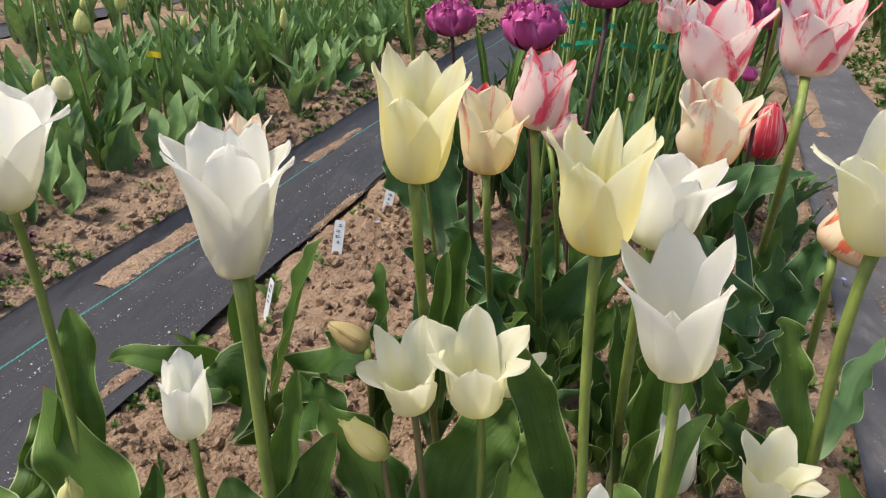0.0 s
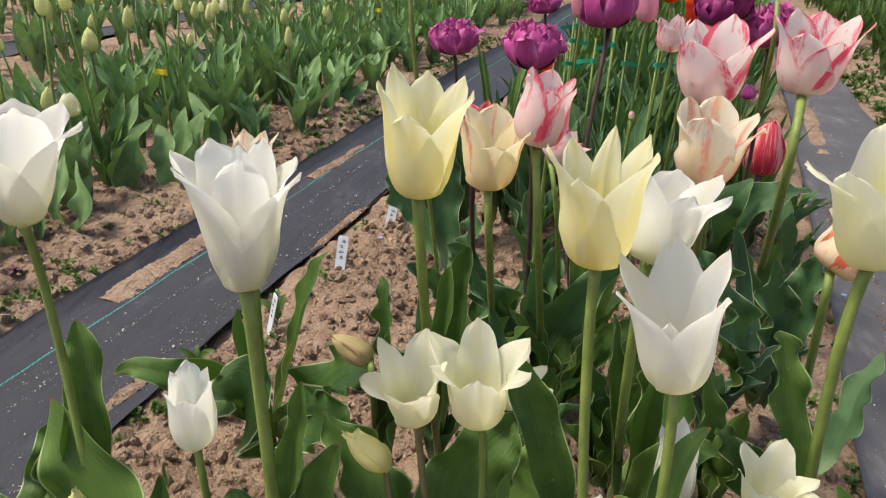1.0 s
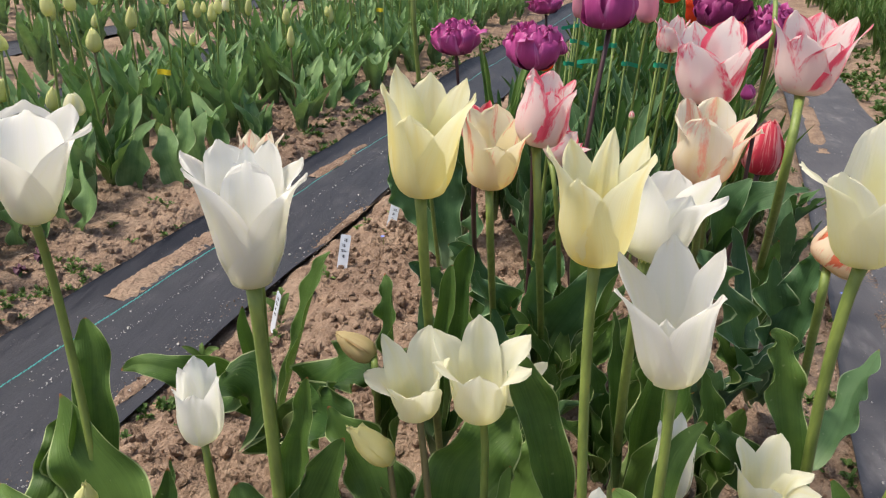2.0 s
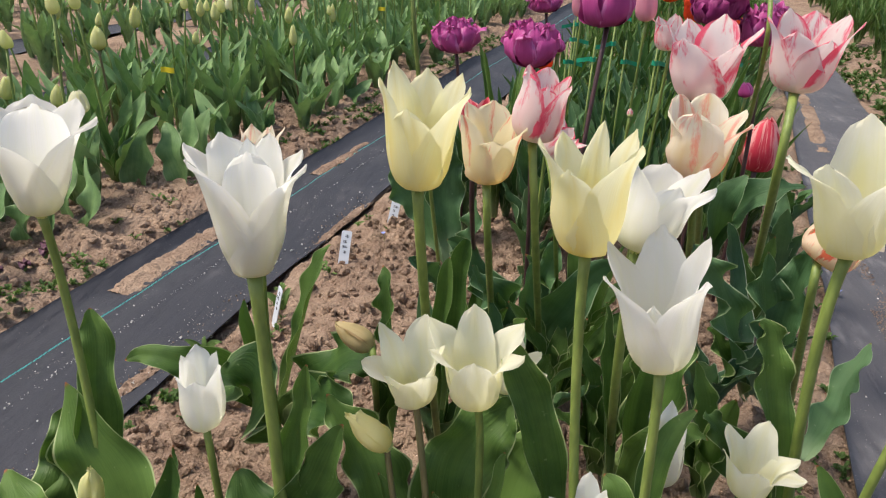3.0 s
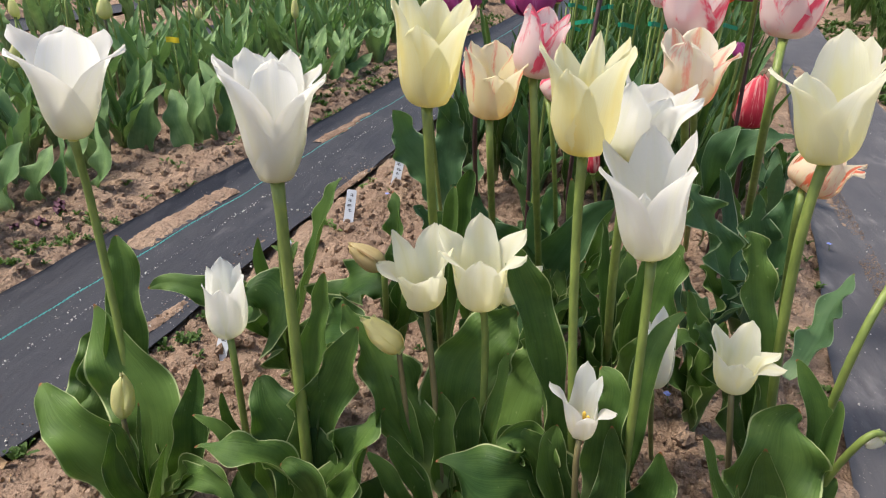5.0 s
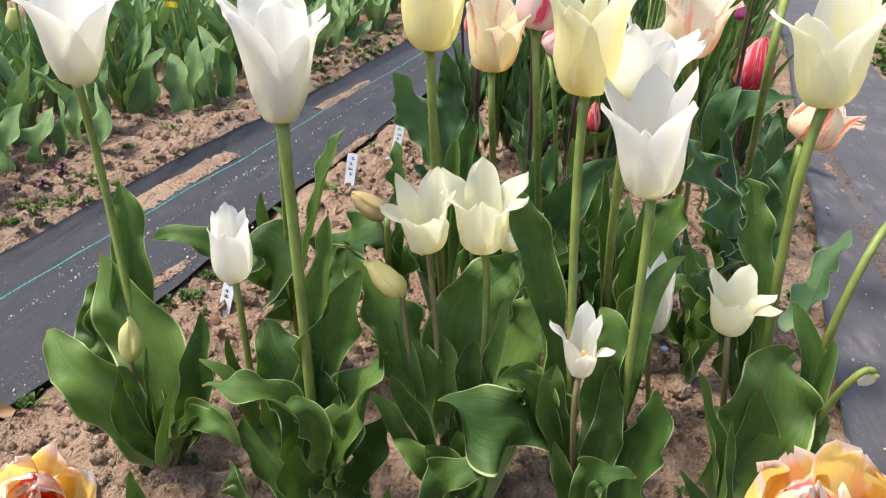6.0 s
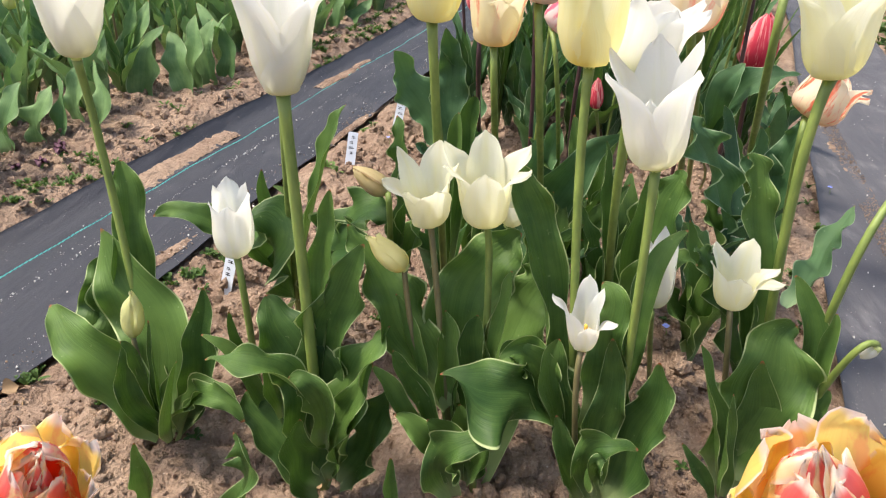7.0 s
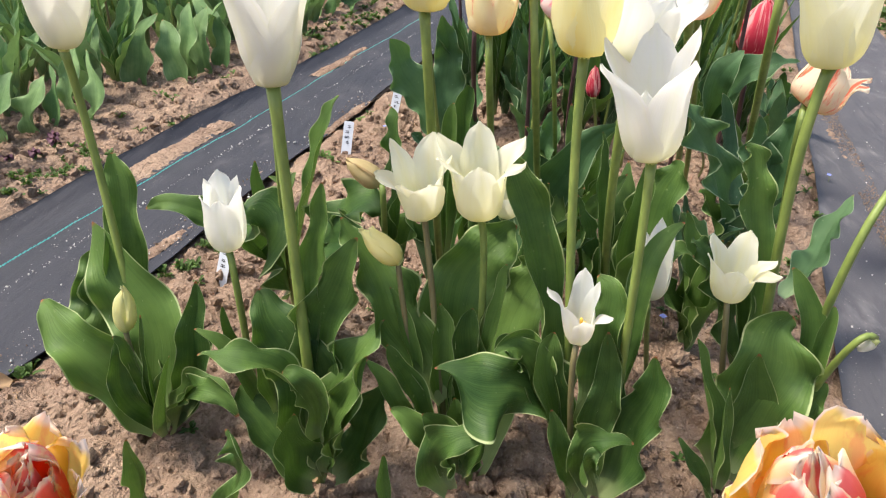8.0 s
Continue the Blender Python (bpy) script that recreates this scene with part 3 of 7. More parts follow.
def soil_spill(at, length, wide, turn, seed, high=0.004):
    """Loose soil spilled on a strip, with a ragged outline."""
    n, m = 90, 26
    u, w = np.meshgrid(np.linspace(-1, 1, n), np.linspace(-1, 1, m), indexing="ij")
    a = u * length / 2
    c = w * wide / 2
    ca, sa = math.cos(radians(turn)), math.sin(radians(turn))
    gx, gy = at[0] + a * sa + c * ca, at[1] + a * ca - c * sa
    body = 1 - np.abs(u) ** 2.5 - np.abs(w) ** 2 + 0.6 * bumps(gx, gy, 18, seed) + 0.22 * bumps(gx, gy, 70, seed + 1) + 0.3 * bumps(gx, gy, 190, seed + 3)
    z = 0.004 + at[2] + high * np.clip(body, -0.9, 0.8) + 0.0015 * bumps(gx, gy, 120, seed + 2)
    v, f, _ = sheet_data(np.stack([gx, gy, z - 0.002], -1))
    return tagged(new("loose_soil", mesh_of("loose_soil", v, f[:, ::-1], SOIL)), "loose sandy soil spilled on the black fabric", "soil", "soil spills", "stuff")


soil_spill((-0.533, 1.265, 0.0035), 0.3, 0.066, 9, 3)
soil_spill((-0.396, 1.87, 0.002), 0.22, 0.035, 14, 13)
soil_spill((-0.338, 1.17, 0), 0.22, 0.022, 12, 23, 0.004)
soil_spill((-0.375, 2.02, 0), 0.1, 0.025, 11, 47, 0.004)
soil_spill((-0.245, 1.6, 0), 0.5, 0.02, 11, 33, 0.003)
soil_spill((-0.383, 0.925, 0), 0.13, 0.022, 12, 43, 0.004)
soil_spill((0.775, 1.55, 0), 0.5, 0.03, 9, 63, 0.004)
soil_spill((1.08, 2.75, 0), 0.9, 0.05, 13, 83, 0.005)


# crumbs and clods lying on the beds
def clods(count, lo, hi, y0, y1, seed, biggest, mat=None, lift=0.0, label="crumbs and small clods of dry soil on the bed"):
    rng = np.random.RandomState(seed)
    g = (1 + 5 ** 0.5) / 2
    ico = np.array([(-1, g, 0), (1, g, 0), (-1, -g, 0), (1, -g, 0), (0, -1, g), (0, 1, g), (0, -1, -g), (0, 1, -g), (g, 0, -1), (g, 0, 1), (-g, 0, -1), (-g, 0, 1)]) / 1.9
    tri = np.array([(0, 11, 5), (0, 5, 1), (0, 1, 7), (0, 7, 10), (0, 10, 11), (1, 5, 9), (5, 11, 4), (11, 10, 2), (10, 7, 6), (7, 1, 8), (3, 9, 4), (3, 4, 2), (3, 2, 6), (3, 6, 8), (3, 8, 9), (4, 9, 5), (2, 4, 11), (6, 2, 10), (8, 6, 7), (9, 8, 1)])
    y = y0 + (y1 - y0) * rng.uniform(0, 1, count) ** 1.3
    x = (lo[0] + lo[1] * y) + ((hi[0] - lo[0]) + (hi[1] - lo[1]) * y) * rng.uniform(0, 1, count)
    z = soil_height(x, y) if not lift else 0 * x + lift
    size = (0.0016 if not lift else 0.0005) + biggest * rng.uniform(0, 1, count) ** 5
    verts = np.empty((count, 12, 3))
    for i in range(count):
        shape = ico * rng.uniform(0.6, 1.25, (12, 1)) * rng.uniform(0.7, 1.2, 3)
        a = rng.uniform(0, 6.28)
        shape[:, :2] = shape[:, :2] @ np.array([[math.cos(a), -math.sin(a)], [math.sin(a), math.cos(a)]])
        verts[i] = shape * size[i] + (x[i], y[i], z[i] + size[i] * 0.3)
    faces = (tri[None] + (np.arange(count) * 12)[:, None, None]).reshape(-1, 3)
    return tagged(new("soil_crumbs", mesh_of("soil_crumbs", verts.reshape(-1, 3), faces, mat or SOIL, smooth=False)), label, "soil", kind="stuff")


clods(9000, (-0.49, 0.18), (0.3, 0.245), 0.42, 2.0, 5, 0.011)
clods(2500, (-1.15, 0.178), (-0.81, 0.178), 0.8, 2.8, 6, 0.012)
clods(420, (-0.78, 0.178), (-0.53, 0.18), 0.5, 2.6, 7, 0.0013, GRIT, 0.006, "pale grit scattered on the black fabric")
clods(500, (-0.58, 0.18), (-0.515, 0.18), 0.5, 2.4, 8, 0.002, GRIT, 0.006, "pale grit along the edge of the black fabric")
clods(400, (0.345, 0.243), (0.7, 0.22), 0.6, 3.0, 9, 0.0014, GRIT, 0.006, "pale grit scattered on the black fabric")
clods(5000, (0.515, 0.165), (0.55, 0.165), 0.8, 1.9, 10, 0.0014, SOIL, 0.005, "line of sandy crumbs on the black fabric")
clods(700, (-0.57, 0.18), (-0.525, 0.18), 0.5, 2.2, 12, 0.0016, SOIL, 0.006, "sandy crumbs on the black fabric")
clods(420, (-0.675, 0.186), (-0.664, 0.186), 0.7, 2.4, 14, 0.0016, GRIT, 0.006, "line of pale grit along a fold of the black fabric")
# ---- the white and yellow tulips at the front of the bed ----

p = thing("tulip", (-0.203, 0.586, 0.000), "tall white lily-flowered tulip with broad leaves on bare soil", "tulip", "white tulips")
stem(p, (-0.213, 0.599, -0.004), (-0.252, 0.660, 0.237), (-0.257, 0.663, 0.369))
shaped_flower(p, (-0.257, 0.663, 0.369), (0.067, 0.111, 0.992), 0.0314, 0.0942, ((-19, 1, 0.84, 1.3, 0.35, 2.1, -0.2), (103, 1, 0.92, 1.3, 0.35, 2, 0.2), (217, 1, 0.98, 1.2, 0.2, 2.4, 0), (43, 0.92, 1.02, 1.25, -0.25, 2.8, 0), (-79, 0.95, 1.02, 1.2, 0.45, 2.2, -0.1), (163, 0.95, 1, 1.15, 0.3, 2.1, 0.1)), 'vase', WHITE, 3, label='white flower with pointed petals')
leaf(p, (-0.201, 0.580, 0.015), (-0.242, 0.570, 0.111), (-0.302, 0.600, 0.146), 0.054, wave=0.15, waves=2.7, fold=0.4, face=(0.2, -0.7, 0.7), twist=0.25)
leaf(p, (-0.207, 0.590, 0.006), (-0.223, 0.625, 0.116), (-0.274, 0.660, 0.201), 0.074, face=(0.15, -0.75, 0.6), twist=0.2, seed=3, n=48, m=19,
     lobes=(((0.35, 0.3), (0.8, 0.3), (1.0, 0.1), (1.0, 0.3), (0.95, -0.1), (0.75, 0.2), (0.4, 0.1), (0, 0)), ((0.35, 0.2), (0.75, 0.3), (1.05, -0.2), (0.8, 0.4), (1.15, -0.3), (0.75, 0.4), (0.6, -0.1), (0, 0))))
leaf(p, (-0.214, 0.598, -0.004), (-0.261, 0.640, 0.081), (-0.293, 0.670, 0.149), 0.080, wave=0.16, waves=3.0, fold=0.4, face=(0.45, -0.67, 0.50))
leaf(p, (-0.193, 0.590, 0.008), (-0.173, 0.630, 0.072), (-0.177, 0.660, 0.142), 0.046, wave=0.08, fold=0.5, face=(-0.27, -0.71, 0.50))
leaf(p, (-0.223, 0.620, 0.026), (-0.249, 0.670, 0.188), (-0.264, 0.700, 0.258), 0.040, wave=0.12, fold=0.6, face=(0.28, -0.71, 0.50))
leaf(p, (-0.212, 0.600, 0.011), (-0.282, 0.650, 0.100), (-0.290, 0.680, 0.158), 0.069, wave=0.16, fold=0.4, face=(0.49, -0.65, 0.50))
leaf(p, (-0.183, 0.580, 0.012), (-0.134, 0.560, 0.097), (-0.093, 0.550, 0.081), 0.026, wave=0.15, fold=0.5, face=(0, -0.3, 1))
leaf(p, (-0.191, 0.575, 0.019), (-0.207, 0.560, 0.084), (-0.209, 0.570, 0.136), 0.027, wave=0.11, fold=0.8, face=(0.38, -0.44, 0.50))
leaf(p, (-0.191, 0.600, 0.009), (-0.159, 0.605, 0.099), (-0.149, 0.615, 0.177), 0.036, wave=0.03, fold=0.5, face=(0.1, -0.75, 0.6), twist=0.1)
leaf(p, (-0.192, 0.590, 0.017), (-0.143, 0.575, 0.088), (-0.104, 0.565, 0.063), 0.026, label='leaf folded down, its underside tinged purple', wave=0.1, fold=0.7, face=(0, -0.3, 1))

p = thing("tulip", (-0.203, 0.591, 0.000), "small greenish white tulip bud with red-tinged leaves on soil", "tulip", "white tulips")
stem(p, (-0.203, 0.591, -0.004), (-0.197, 0.570, 0.098), (-0.202, 0.575, 0.145), r0=0.0027, r1=0.0023, mat=STEM_BROWN)
flower(p, (-0.202, 0.575, 0.145), (0.188, 0.000, 0.982), 0.0099, 0.0479, style='bud', mat=GREENISH, seed=8, spread=0.8, ruffle=0.2)
leaf(p, (-0.194, 0.580, 0.011), (-0.182, 0.565, 0.091), (-0.172, 0.560, 0.176), 0.016, fold=0.9, face=(-0.29, -0.44, 0.50))
leaf(p, (-0.185, 0.570, 0.020), (-0.165, 0.555, 0.089), (-0.151, 0.555, 0.138), 0.028, fold=0.8, face=(-0.48, -0.44, 0.50))
leaf(p, (-0.192, 0.575, 0.020), (-0.194, 0.565, 0.116), (-0.205, 0.560, 0.147), 0.015, fold=0.8, face=(0.05, -0.48, 0.50))

p = thing("tulip", (-0.026, 0.560, 0.000), "tall white tulip with a full many-petalled flower and glossy green leaves", "tulip", "white tulips")
stem(p, (-0.026, 0.560, -0.004), (-0.036, 0.580, 0.209), (-0.045, 0.594, 0.374), r0=0.0052, r1=0.0043)
shaped_flower(p, (-0.045, 0.594, 0.374), (-0.046, 0.138, 0.989), 0.0292, 0.0869, ((-35, 1, 0.98, 1.2, 0.1, 2.2, -0.1), (85, 1, 0.92, 1.2, 0.25, 2, 0.12), (203, 1, 0.98, 1.35, 0, 2.3, 0), (29, 0.92, 1.02, 1.05, -0.4, 2.4, 0), (-77, 0.95, 1.06, 1.4, 0.15, 2.2, 0), (127, 0.95, 0.98, 1.35, 0.2, 2, 0), (-127, 0.88, 1.08, 1.3, -0.1, 2.2, 0), (171, 0.86, 1.06, 1.2, 0, 1.9, 0), (3, 0.45, 0.98, 1.2, -0.2, 2.5, 0.1), (193, 0.4, 1.05, 1.2, -0.1, 2.7, 0)), 'vase', WHITE, 5, label='large white flower with many petals', ruffle=0.08)
leaf(p, (-0.020, 0.555, 0.094), (-0.046, 0.520, 0.175), (-0.101, 0.520, 0.177), 0.029, wave=0.14, waves=2, fold=0.5, face=(0, -0.35, 1))
leaf(p, (-0.031, 0.560, 0.036), (-0.050, 0.575, 0.144), (-0.081, 0.600, 0.188), 0.063, wave=0.11, fold=0.6, face=(0.46, -0.66, 0.50))
leaf(p, (-0.023, 0.565, 0.025), (-0.015, 0.585, 0.167), (0.012, 0.595, 0.254), 0.052, wave=0.1, fold=0.7, face=(-0.19, -0.69, 0.50))
leaf(p, (-0.015, 0.560, 0.016), (0.009, 0.560, 0.128), (0.034, 0.590, 0.178), 0.048, wave=0.13, fold=0.5, face=(-0.58, -0.55, 0.50))
leaf(p, (-0.027, 0.545, 0.014), (-0.039, 0.530, 0.064), (-0.031, 0.530, 0.115), 0.046, fold=0.7, face=(0.29, -0.44, 0.50))
leaf(p, (-0.011, 0.560, 0.005), (0.020, 0.565, 0.067), (0.034, 0.580, 0.114), 0.049, wave=0.13, fold=0.5, face=(-0.59, -0.58, 0.50))
leaf(p, (-0.035, 0.564, -0.004), (-0.083, 0.580, 0.043), (-0.113, 0.600, 0.071), 0.048, wave=0.1, fold=0.5, face=(0.57, -0.61, 0.50))
leaf(p, (-0.029, 0.580, 0.130), (-0.026, 0.600, 0.231), (-0.019, 0.610, 0.293), 0.024, wave=0.09, fold=0.8, face=(-0.07, -0.69, 0.50))
leaf(p, (-0.019, 0.550, 0.057), (-0.014, 0.530, 0.145), (-0.037, 0.530, 0.160), 0.028, wave=0.1, fold=0.6, face=(0, -0.6, 0.8))
leaf(p, (-0.016, 0.550, 0.020), (-0.002, 0.545, 0.094), (0.026, 0.560, 0.162), 0.033, wave=0.13, fold=0.7, face=(-0.34, -0.51, 0.50))

p = thing("tulip", (-0.109, 0.618, 0.000), "small white tulip half closed on a slender stem", "tulip", "white tulips")
stem(p, (-0.109, 0.618, -0.004), (-0.101, 0.600, 0.162), (-0.108, 0.609, 0.221), r0=0.0034, r1=0.003)
shaped_flower(p, (-0.108, 0.609, 0.221), (0.026, 0.000, 1.000), 0.0170, 0.0670, ((-43, 1, 0.86, 1, 0.08, 2.3, 0), (81, 1, 0.96, 1, 0, 2.4, 0.1), (209, 1, 1.02, 1, 0, 2.5, 0), (17, 0.9, 0.82, 1, -0.1, 2.4, 0), (141, 0.9, 1, 1, 0.04, 2.2, 0), (-101, 0.9, 0.97, 0.9, 0.04, 2.2, 0)), 'goblet', WHITE, 6)
leaf(p, (-0.095, 0.600, 0.033), (-0.108, 0.590, 0.109), (-0.144, 0.590, 0.142), 0.017, fold=0.7, face=(0.31, -0.48, 0.50))
leaf(p, (-0.092, 0.600, 0.037), (-0.113, 0.600, 0.107), (-0.119, 0.600, 0.164), 0.015, fold=0.8, face=(0.50, -0.55, 0.50))
leaf(p, (-0.075, 0.590, 0.050), (-0.075, 0.580, 0.109), (-0.079, 0.580, 0.150), 0.018, fold=0.8, face=(0.00, -0.48, 0.50))

p = thing("tulip", (-0.166, 0.865, 0.000), "broad dark green wavy tulip leaves without a flower", "tulip", "white tulips")
leaf(p, (-0.144, 0.820, 0.033), (-0.187, 0.740, 0.175), (-0.255, 0.720, 0.186), 0.039, wave=0.2, waves=2.5, fold=0.6, face=(0, -0.5, 0.9))
leaf(p, (-0.136, 0.800, 0.043), (-0.125, 0.720, 0.168), (-0.147, 0.700, 0.200), 0.079, wave=0.12, fold=0.4, face=(-0.08, -0.37, 0.50))
leaf(p, (-0.128, 0.800, 0.049), (-0.043, 0.740, 0.188), (0.005, 0.720, 0.207), 0.065, wave=0.14, fold=0.4, face=(-0.49, -0.45, 0.50))
leaf(p, (-0.152, 0.840, 0.023), (-0.091, 0.800, 0.222), (-0.060, 0.800, 0.299), 0.035, wave=0.02, fold=0.6, twist=0.3, face=(-0.50, -0.45, 0.50))
leaf(p, (-0.116, 0.780, 0.064), (-0.044, 0.700, 0.183), (-0.009, 0.680, 0.186), 0.064, wave=0.1, fold=0.4, face=(-0.40, -0.42, 0.50))
leaf(p, (-0.164, 0.850, 0.010), (-0.183, 0.850, 0.113), (-0.186, 0.850, 0.191), 0.024, fold=0.8, face=(0.46, -0.55, 0.50))

p = thing("tulip", (0.101, 0.565, 0.000), "cream tulip with wide open pointed petals above wavy leaves", "tulip", "white tulips")
stem(p, (0.101, 0.565, -0.004), (0.075, 0.600, 0.187), (0.063, 0.614, 0.270), r0=0.0031, r1=0.0026, mat=STEM_BROWN)
shaped_flower(p, (0.063, 0.614, 0.270), (-0.097, -0.161, 0.982), 0.0183, 0.0621, ((-66, 1, 0.9, 1.15, 0.8, 2.7, 0), (30, 1, 0.72, 1.15, 0, 2.7, 0), (160, 1, 1.04, 1.1, 0.4, 2.6, 0), (-122, 0.9, 1.08, 0.85, 0.4, 2.5, 0), (88, 0.9, 1, 0.9, 0.6, 2.5, 0), (-22, 0.88, 0.72, 1.1, 0.1, 2.7, 0)), 'lily', CREAM, 11, ruffle=0.1)
leaf(p, (0.090, 0.580, 0.104), (0.029, 0.610, 0.195), (-0.012, 0.630, 0.251), 0.050, wave=0.18, waves=3.5, fold=0.5, face=(0.54, -0.63, 0.50))
leaf(p, (0.095, 0.560, 0.032), (0.053, 0.550, 0.122), (0.028, 0.550, 0.166), 0.021, fold=0.8, face=(0.58, -0.51, 0.50))
leaf(p, (0.095, 0.560, 0.039), (0.061, 0.560, 0.130), (0.043, 0.560, 0.176), 0.025, fold=0.8, face=(0.60, -0.55, 0.50))
leaf(p, (0.088, 0.580, 0.075), (0.084, 0.590, 0.147), (0.080, 0.600, 0.194), 0.028, fold=0.9, face=(0.10, -0.62, 0.50))
leaf(p, (0.101, 0.540, 0.034), (0.096, 0.520, 0.112), (0.136, 0.520, 0.125), 0.038, wave=0.12, fold=0.5, face=(0, -0.5, 0.8))
leaf(p, (0.099, 0.550, 0.029), (0.079, 0.540, 0.101), (0.049, 0.540, 0.125), 0.027, wave=0.1, fold=0.6, face=(0.48, -0.48, 0.50))

p = thing("tulip", (0.116, 0.578, 0.000), "pale yellow tulip with star-like open pointed petals", "tulip", "white tulips")
stem(p, (0.116, 0.578, -0.004), (0.115, 0.610, 0.198), (0.108, 0.615, 0.273), r0=0.0036, r1=0.003)
shaped_flower(p, (0.108, 0.615, 0.273), (-0.066, -0.066, 0.996), 0.0204, 0.0725, ((7, 1, 0.8, 1.1, -0.2, 2.2, 0), (-111, 1, 1, 1.1, 0.6, 2.1, 0), (116, 1, 0.98, 1.1, 0.9, 2.1, 0), (-56, 0.9, 0.95, 1.1, 0.8, 2.3, 0), (68, 0.9, 0.9, 1, 1.2, 2, 0.1), (184, 0.9, 1, 1.15, 0.2, 2.6, 0)), 'lily', CREAM, 12, ruffle=0.05)
leaf(p, (0.104, 0.580, 0.064), (0.106, 0.595, 0.146), (0.108, 0.600, 0.193), 0.034, fold=0.8, face=(-0.05, -0.66, 0.50))
leaf(p, (0.089, 0.600, 0.099), (0.106, 0.635, 0.206), (0.138, 0.660, 0.242), 0.065, wave=0.12, fold=0.5, face=(-0.26, -0.71, 0.50))
leaf(p, (0.117, 0.590, 0.099), (0.127, 0.600, 0.189), (0.133, 0.610, 0.234), 0.015, fold=0.8, face=(-0.24, -0.62, 0.50))
leaf(p, (0.114, 0.550, 0.047), (0.121, 0.560, 0.081), (0.127, 0.570, 0.120), 0.027, fold=0.8, face=(-0.17, -0.62, 0.50))
leaf(p, (0.117, 0.592, -0.004), (0.149, 0.680, 0.140), (0.161, 0.700, 0.182), 0.067, wave=0.1, fold=0.4, face=(-0.21, -0.72, 0.50))
leaf(p, (0.105, 0.555, 0.040), (0.095, 0.540, 0.097), (0.077, 0.535, 0.129), 0.034, wave=0.05, fold=0.6, face=(0.1, -0.7, 0.6))
leaf(p, (0.109, 0.555, 0.041), (0.121, 0.540, 0.102), (0.138, 0.535, 0.124), 0.036, wave=0.06, fold=0.5, face=(-0.1, -0.6, 0.7))
leaf(p, (0.103, 0.560, 0.038), (0.106, 0.555, 0.090), (0.101, 0.555, 0.132), 0.03, wave=0.03, fold=0.7, face=(0, -0.8, 0.5))

p = thing("tulip", (0.081, 0.571, 0.000), "closed pale yellow tulip bud leaning on a brown stem", "tulip", "white tulips")
stem(p, (0.081, 0.571, -0.004), (0.050, 0.595, 0.187), (0.045, 0.603, 0.230), r0=0.0027, r1=0.0023, mat=STEM_BROWN)
flower(p, (0.045, 0.603, 0.230), (-0.776, 0.000, 0.631), 0.0108, 0.0412, style='bud', mat=BUD_YELLOW, seed=13, spread=0.8, ruffle=0.2)
leaf(p, (0.067, 0.580, 0.099), (0.053, 0.590, 0.167), (0.037, 0.600, 0.205), 0.016, fold=0.9, face=(0.34, -0.62, 0.50))

p = thing("tulip", (-0.025, 0.840, 0.000), "pale brownish tulip bud beside open cream flowers", "tulip", "white tulips")
stem(p, (-0.025, 0.840, -0.004), (0.007, 0.710, 0.196), (0.007, 0.700, 0.251), r0=0.0034, r1=0.003)
flower(p, (0.007, 0.700, 0.251), (-0.800, -0.100, 0.590), 0.0112, 0.0390, style='bud', mat=BUD_BROWN, seed=14, spread=0.5, ruffle=0.2)
leaf(p, (0.005, 0.740, 0.107), (0.020, 0.720, 0.249), (0.008, 0.740, 0.313), 0.032, fold=0.8, wave=0.1, face=(-0.36, -0.41, 0.50))
leaf(p, (0.009, 0.740, 0.108), (0.031, 0.720, 0.194), (0.044, 0.720, 0.252), 0.045, fold=0.5, wave=0.1, face=(-0.44, -0.43, 0.50))

p = thing("tulip", (0.137, 0.822, 0.000), "small cream tulip half hidden behind a leaf", "tulip", "white tulips")
stem(p, (0.137, 0.822, -0.004), (0.129, 0.680, 0.190), (0.125, 0.670, 0.245), r0=0.0027, r1=0.0023)
shaped_flower(p, (0.125, 0.670, 0.245), (0.225, 0.000, 0.974), 0.0159, 0.0400, ((-59, 1, 0.9, 1, -0.2, 1.9, 0), (71, 1, 0.9, 0.9, 0.1, 1.9, 0), (181, 1, 1.05, 1, -0.2, 2, 0), (1, 0.9, 0.75, 1, -0.4, 2, 0), (121, 0.9, 1, 0.9, -0.1, 1.9, 0), (-119, 0.9, 1, 0.9, -0.1, 1.9, 0)), 'open', CREAM, 15)
leaf(p, (0.144, 0.720, 0.110), (0.157, 0.700, 0.219), (0.162, 0.690, 0.272), 0.035, wave=0.1, fold=0.5, face=(-0.31, -0.41, 0.50))

p = thing("tulip", (0.213, 0.572, 0.000), "tall pale yellow lily-flowered tulip with pointed petals", "tulip", "white tulips")
stem(p, (0.213, 0.572, -0.004), (0.182, 0.590, 0.253), (0.172, 0.611, 0.407), r0=0.0038, r1=0.0034)
shaped_flower(p, (0.172, 0.611, 0.407), (-0.064, 0.000, 0.998), 0.0224, 0.0796, ((-26, 1, 0.8, 1.02, -0.1, 2.3, -0.05), (-68, 0.98, 1.02, 1.01, 0.3, 2.4, 0), (46, 1, 0.97, 1.35, 0.15, 2.7, 0.15), (124, 0.92, 1, 0.9, 0.4, 1.9, 0), (178, 0.9, 1, 0.62, 0.15, 2, -0.25), (-144, 0.92, 0.92, 1.06, 0.15, 2.1, 0)), 'lily', YELLOW, 21, label='pale yellow flower with long pointed petals')
leaf(p, (0.196, 0.570, 0.078), (0.151, 0.610, 0.263), (0.129, 0.630, 0.316), 0.037, wave=0.1, fold=0.7, face=(0.45, -0.67, 0.50))
